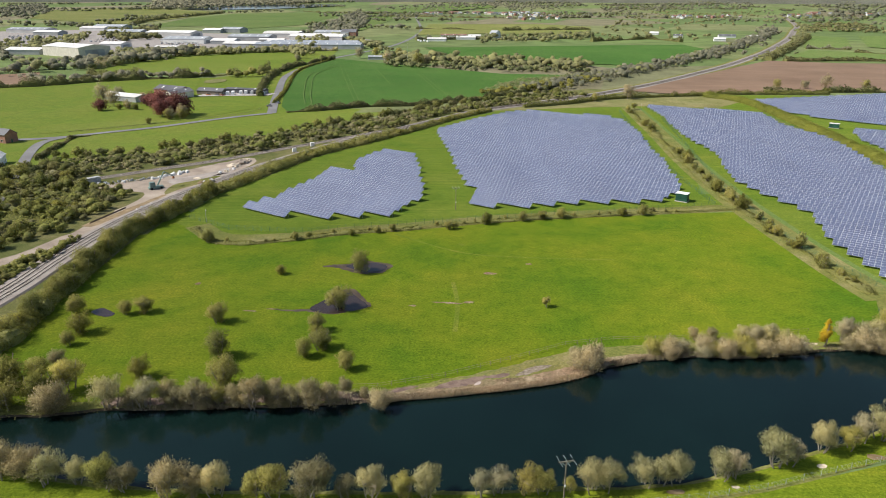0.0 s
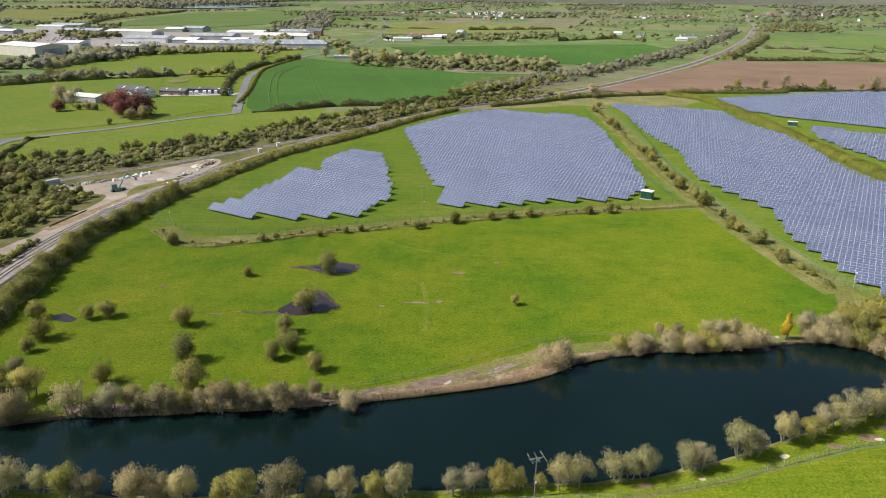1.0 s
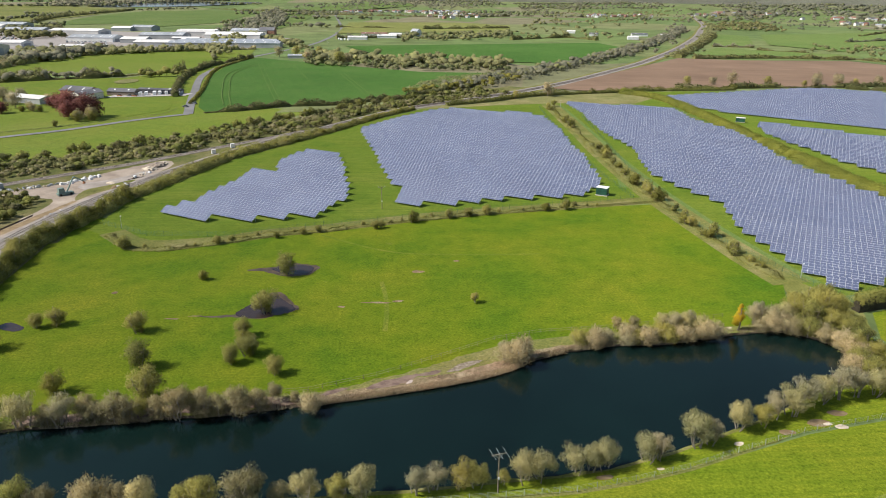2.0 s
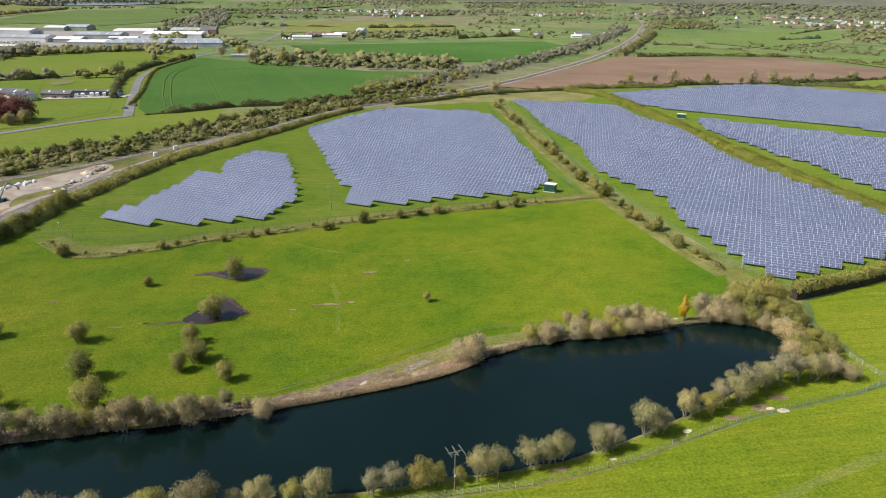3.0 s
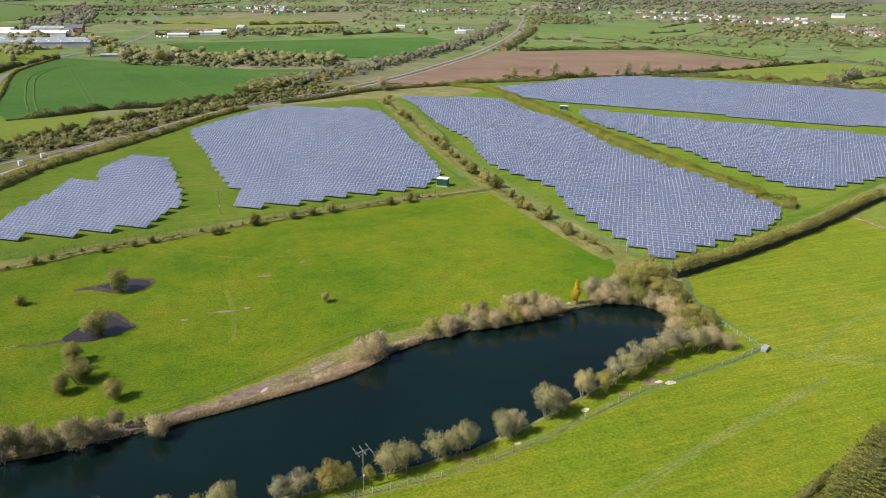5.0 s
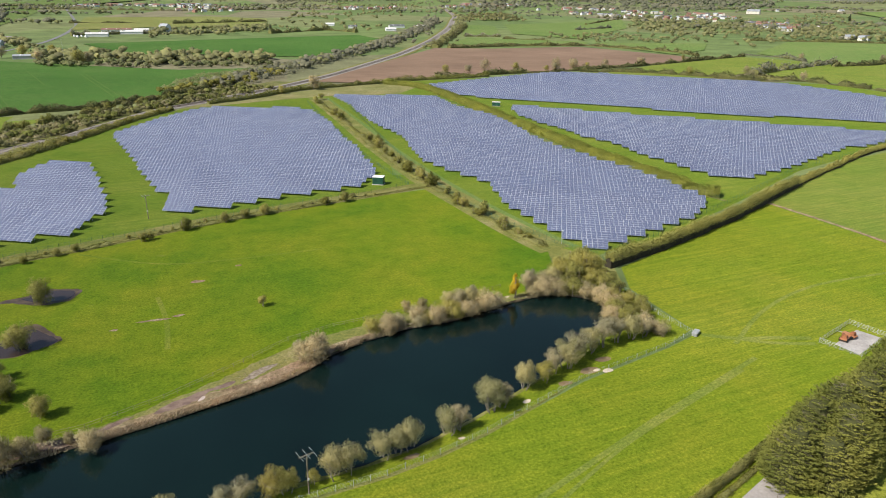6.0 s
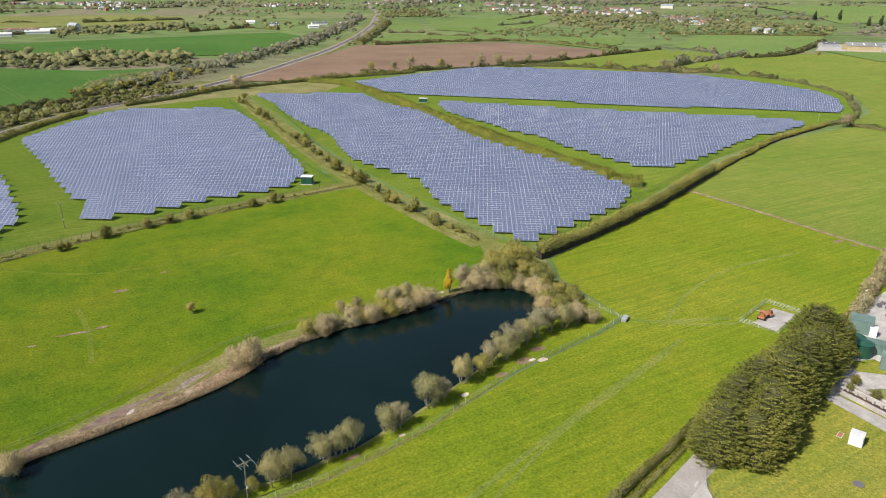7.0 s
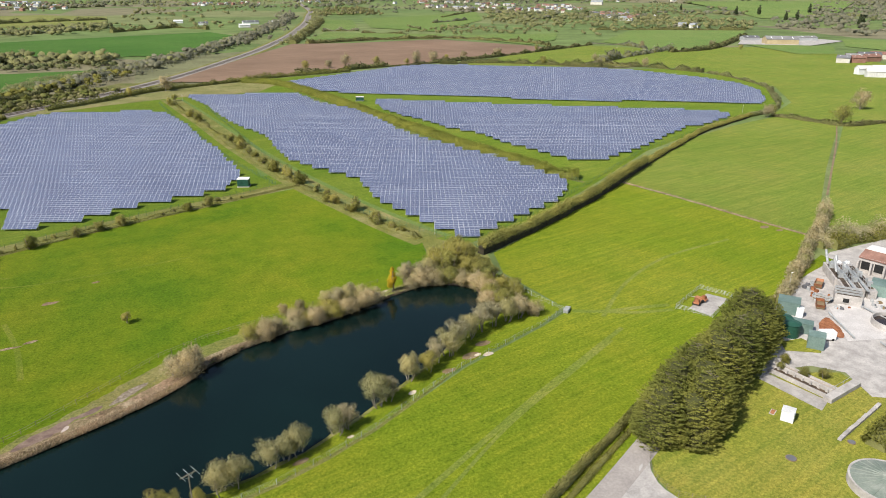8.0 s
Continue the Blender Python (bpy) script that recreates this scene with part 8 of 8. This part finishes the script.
row_of([("b", 144, 57.5, 0.5), ("b", 141, 60.5, 0.45), ("b", 143.5, 66, 0.5), ("o", 139.5, 65, 0.35)], "shrubs at the channel")
ob = thing("low_wall", "low broken concrete wall in the lawn", "wall", (133.5, 45.1, 0.05), 3)
for k in range(9):
    bm = bmesh.new()
    block(bm, (1.9, 0.7, 0.5 + 0.1 * (k % 3)), (-8.2 + 2.05 * k, 0, 0), float(rng.normal() * 2), 0.05)
    part("slab", bm, M_CONCRETE, ob)
hedge("clipped_block", "clipped dark green hedge on the lawn", [(127.5, 39.6), (136, 39.8), (152, 40.5)], 4.6, 1.8, L_GREEN, 150, 0.24, 0.15)


def skip(x, y, turn, mat, label):
    ob = thing("skip", label, "skip", (x, y, 0.06), turn)
    bm = bmesh.new()
    prof = [(-2.4, 1.5), (-1.6, 0), (1.6, 0), (2.4, 1.5), (2.28, 1.5), (1.55, 0.12), (-1.55, 0.12), (-2.28, 1.5)]
    a = [bm.verts.new((px_, -1.0, pz_)) for px_, pz_ in prof]
    b = [bm.verts.new((px_, 1.0, pz_)) for px_, pz_ in prof]
    for i in range(8):
        bm.faces.new((a[i], a[(i + 1) % 8], b[(i + 1) % 8], b[i]))
    for vs in (a, b):
        bm.faces.new((vs[0], vs[1], vs[2], vs[3]) if vs is a else (vs[3], vs[2], vs[1], vs[0]))
    part("hopper", bm, mat, ob)
    bm = bmesh.new()
    block(bm, (3.6, 1.9, 0.7), (0, 0, 0.13), 0, 0, 1.1)
    part("fill", bm, M_SOIL, ob)


skip(192, 83.5, 20, M_ORANGE, "orange skip with a dark load")
skip(179, 76.4, 30, M_RUST, "rusty skip full of soil")
skip(183, 78, 100, M_STEEL, "dented grey skip in the yard")
vehicle(162.4, 66.3, 55, 3.6, 2.0, 2.2, M_WHITE, "white van with yellow rear panels at the kiosks", "van", True)


def screens(x, y, turn):
    """The inlet works: raised concrete channels with screens, walkways and rails."""
    ob = thing("inlet_works", "raised concrete inlet channels with steel screens and walkways", "inlet works", (x, y, 0.05), turn)
    for k in range(3):
        bm = bmesh.new()
        block(bm, (13, 2.2, 2.4), (0, -3 + 3 * k, 0), 0, 0.06)
        part("channel", bm, M_CONCRETE, ob)
        bm = bmesh.new()
        block(bm, (1.1, 1.3, 1.5), (-3 + 2.5 * k, -3 + 3 * k, 2.404), 0, 0.08, 0.85)
        block(bm, (0.5, 0.6, 1.0), (0.5 + 2 * k, -3.2 + 3 * k, 2.404), 12, 0.05)
        part("screen", bm, M_STEEL, ob)
        bm = bmesh.new()
        block(bm, (10, 1.2, 0.06), (0, -3 + 3 * k, 2.408))
        part("trough", bm, M_MUD, ob)
    for k in range(2):
        bm = bmesh.new()
        block(bm, (15, 0.8, 0.1), (0, -1.5 + 3 * k, 2.6))
        for i in range(8):
            rod(bm, (-7 + 2 * i, -1.9 + 3 * k, 2.65), (-7 + 2 * i, -1.9 + 3 * k, 3.7), 0.04, None, 5)
        rod(bm, (-7, -1.9 + 3 * k, 3.7), (7, -1.9 + 3 * k, 3.7), 0.04, None, 5)
        part("walkway", bm, M_STEEL, ob)
    bm = bmesh.new()
    rod(bm, (7, 0, 0.2), (10, 0, 3.5), 0.5, 0.4, 10)
    rod(bm, (6, 3, 2.2), (10, 3, 5), 0.35, None, 10)
    part("conveyor", bm, M_STEEL, ob)


screens(203, 82, 40)
screens(198, 77, 40)
for x, y, t, l in ((172, 67.5, 50, 14), (178, 57, 20, 12), (186, 66, 70, 8), (190, 56, 10, 10), (169, 55, 60, 6)):
    ob = thing("pipe_run", "grey pipework on low concrete blocks", "pipe", (x, y, 0.05), t)
    bm = bmesh.new()
    rod(bm, (-l / 2, 0, 0.5), (l / 2, 0, 0.5), 0.22, None, 10)
    part("pipe", bm, M_STEEL, ob)
    for k in range(3):
        bm = bmesh.new()
        block(bm, (0.5, 0.6, 0.32), (-l * 0.4 + l * 0.4 * k, 0, 0), 0, 0.03)
        part("block", bm, M_CONCRETE, ob)
ob = thing("filter_house", "concrete filter house with a red sloping roof and three dark openings", "building", (217.5, 77.5, 0.05), -86)
bm = bmesh.new()
block(bm, (11, 8.5, 4.6), (0, 0, 0), 0, 0.06)
part("wall", bm, M_CONCRETE, ob)
bm = bmesh.new()
block(bm, (11.6, 4.6, 0.3), (0, -2.3, 4.9), 0, 0.05, 1.0, 18)
part("roof", bm, M_TILE_RED, ob)
bm = bmesh.new()
block(bm, (11.2, 4.2, 1.6), (0, 2.1, 4.604), 0, 0.05)
part("upper_wall", bm, M_ROOF_PALE, ob)
for k in range(3):
    # black slab on the wall: painted-in dark of an opening, no hole
    bm = bmesh.new()
    block(bm, (2.3, 0.12, 2.4), (-3.6 + 3.6 * k, -4.31, 1.0))
    part("opening", bm, M_BLACK, ob)
    bm = bmesh.new()
    block(bm, (0.5, 1.8, 3.6), (-5.3 + 3.6 * k, -5.0, 0), 0, 0.04, 0.9)
    part("buttress", bm, M_CONCRETE, ob)
ob = thing("grit_tank", "square concrete grit tank with a dark outlet", "tank", (188.5, 74, 0.05), -62)
bm = bmesh.new()
block(bm, (6.5, 6.0, 2.6), (0, 0, 0), 0, 0.08)
part("wall", bm, M_CONCRETE, ob)
bm = bmesh.new()
block(bm, (5.6, 5.1, 0.1), (0, 0, 2.604))
part("sludge", bm, M_MUD, ob)
# black slab on the wall, painting in the shade inside the outlet
bm = bmesh.new()
block(bm, (1.4, 0.1, 1.1), (-0.5, -3.054, 0.7))
part("outlet", bm, M_BLACK, ob)
for k in range(3):
    bm = bmesh.new()
    block(bm, (6.4, 0.3, 0.5), (0, -2 + 2 * k, 2.71), 0, 0.03)
    part("beam", bm, M_STEEL, ob)
for x, y in ((210, 87), (212, 85.5), (208.5, 86)):
    ob = thing("pressure_vessel", "small round silver pressure vessel", "vessel", (x, y, 0.05))
    bm = bmesh.new()
    bmesh.ops.create_uvsphere(bm, u_segments=16, v_segments=10, radius=1.0)
    bmesh.ops.translate(bm, vec=(0, 0, 1.5), verts=list(bm.verts))
    part("shell", bm, M_WHITE, ob)
    bm = bmesh.new()
    drum(bm, 0.5, 0.7, (0, 0, 0), 12)
    part("foot", bm, M_STEEL, ob)
for x, y in ((180.5, 86),):
    ob = thing("lamp_post", "slim grey lamp post beside the hedge", "lamp post", (x, y, 0.05))
    bm = bmesh.new()
    rod(bm, (0, 0, 0), (0, 0, 6), 0.08, 0.05, 8)
    part("pole", bm, M_STEEL, ob)
    bm = bmesh.new()
    block(bm, (0.7, 0.25, 0.15), (0.3, 0, 6.0), 0, 0.04)
    part("lantern", bm, M_WHITE, ob)
fence([(93.8, 63), (91.3, 62), (89.1, 60.1), (87.5, 57.5), (87, 55.1), (87, 52.7), (92, 46), (98, 38)], 1.2, 1.8, "works_fence", "dark post and wire fence beside the drive", M_WOOD, 3)

sheet("works_slab", [(180.5, 74.7), (192, 73.5), (203, 69.8), (190, 63), (176, 57), (165.5, 62.7), (171, 67)], 0.08, M_SLAB, "cleaner pale concrete slab in the works yard", "slab", False)
rubble(183, 79, 193, 86, 34, 0.8, [M_STEEL, M_WALL_GREY, M_ROOF_DARK, M_RUST, M_CONCRETE], "scrap and fittings beside the inlet works")
rubble(190, 66, 202, 76, 30, 0.7, [M_WALL_GREY, M_ROOF_DARK, M_STEEL, M_SOIL], "pump parts and rubble on the slab")
rubble(181, 72, 186, 78, 16, 0.6, [M_RUST, M_ROOF_DARK, M_STEEL], "dark scrap beside the skip")
rubble(206, 79, 214, 86, 26, 0.8, [M_STEEL, M_WALL_GREY, M_KHAKI_WALL, M_ROOF_DARK], "stacked fittings before the filter house")
# the nearest panels, one by one
ct, st = math.cos(TILT), math.sin(TILT)
for ob, cols in near_rows:
    for i in range(cols):
        for j in range(4):
            o = new("solar_panel", one_panel)
            o.parent = ob
            s = j * (PANEL_H + 0.02)
            o.matrix_basis = pose(i * COL, s * ct, s * st)
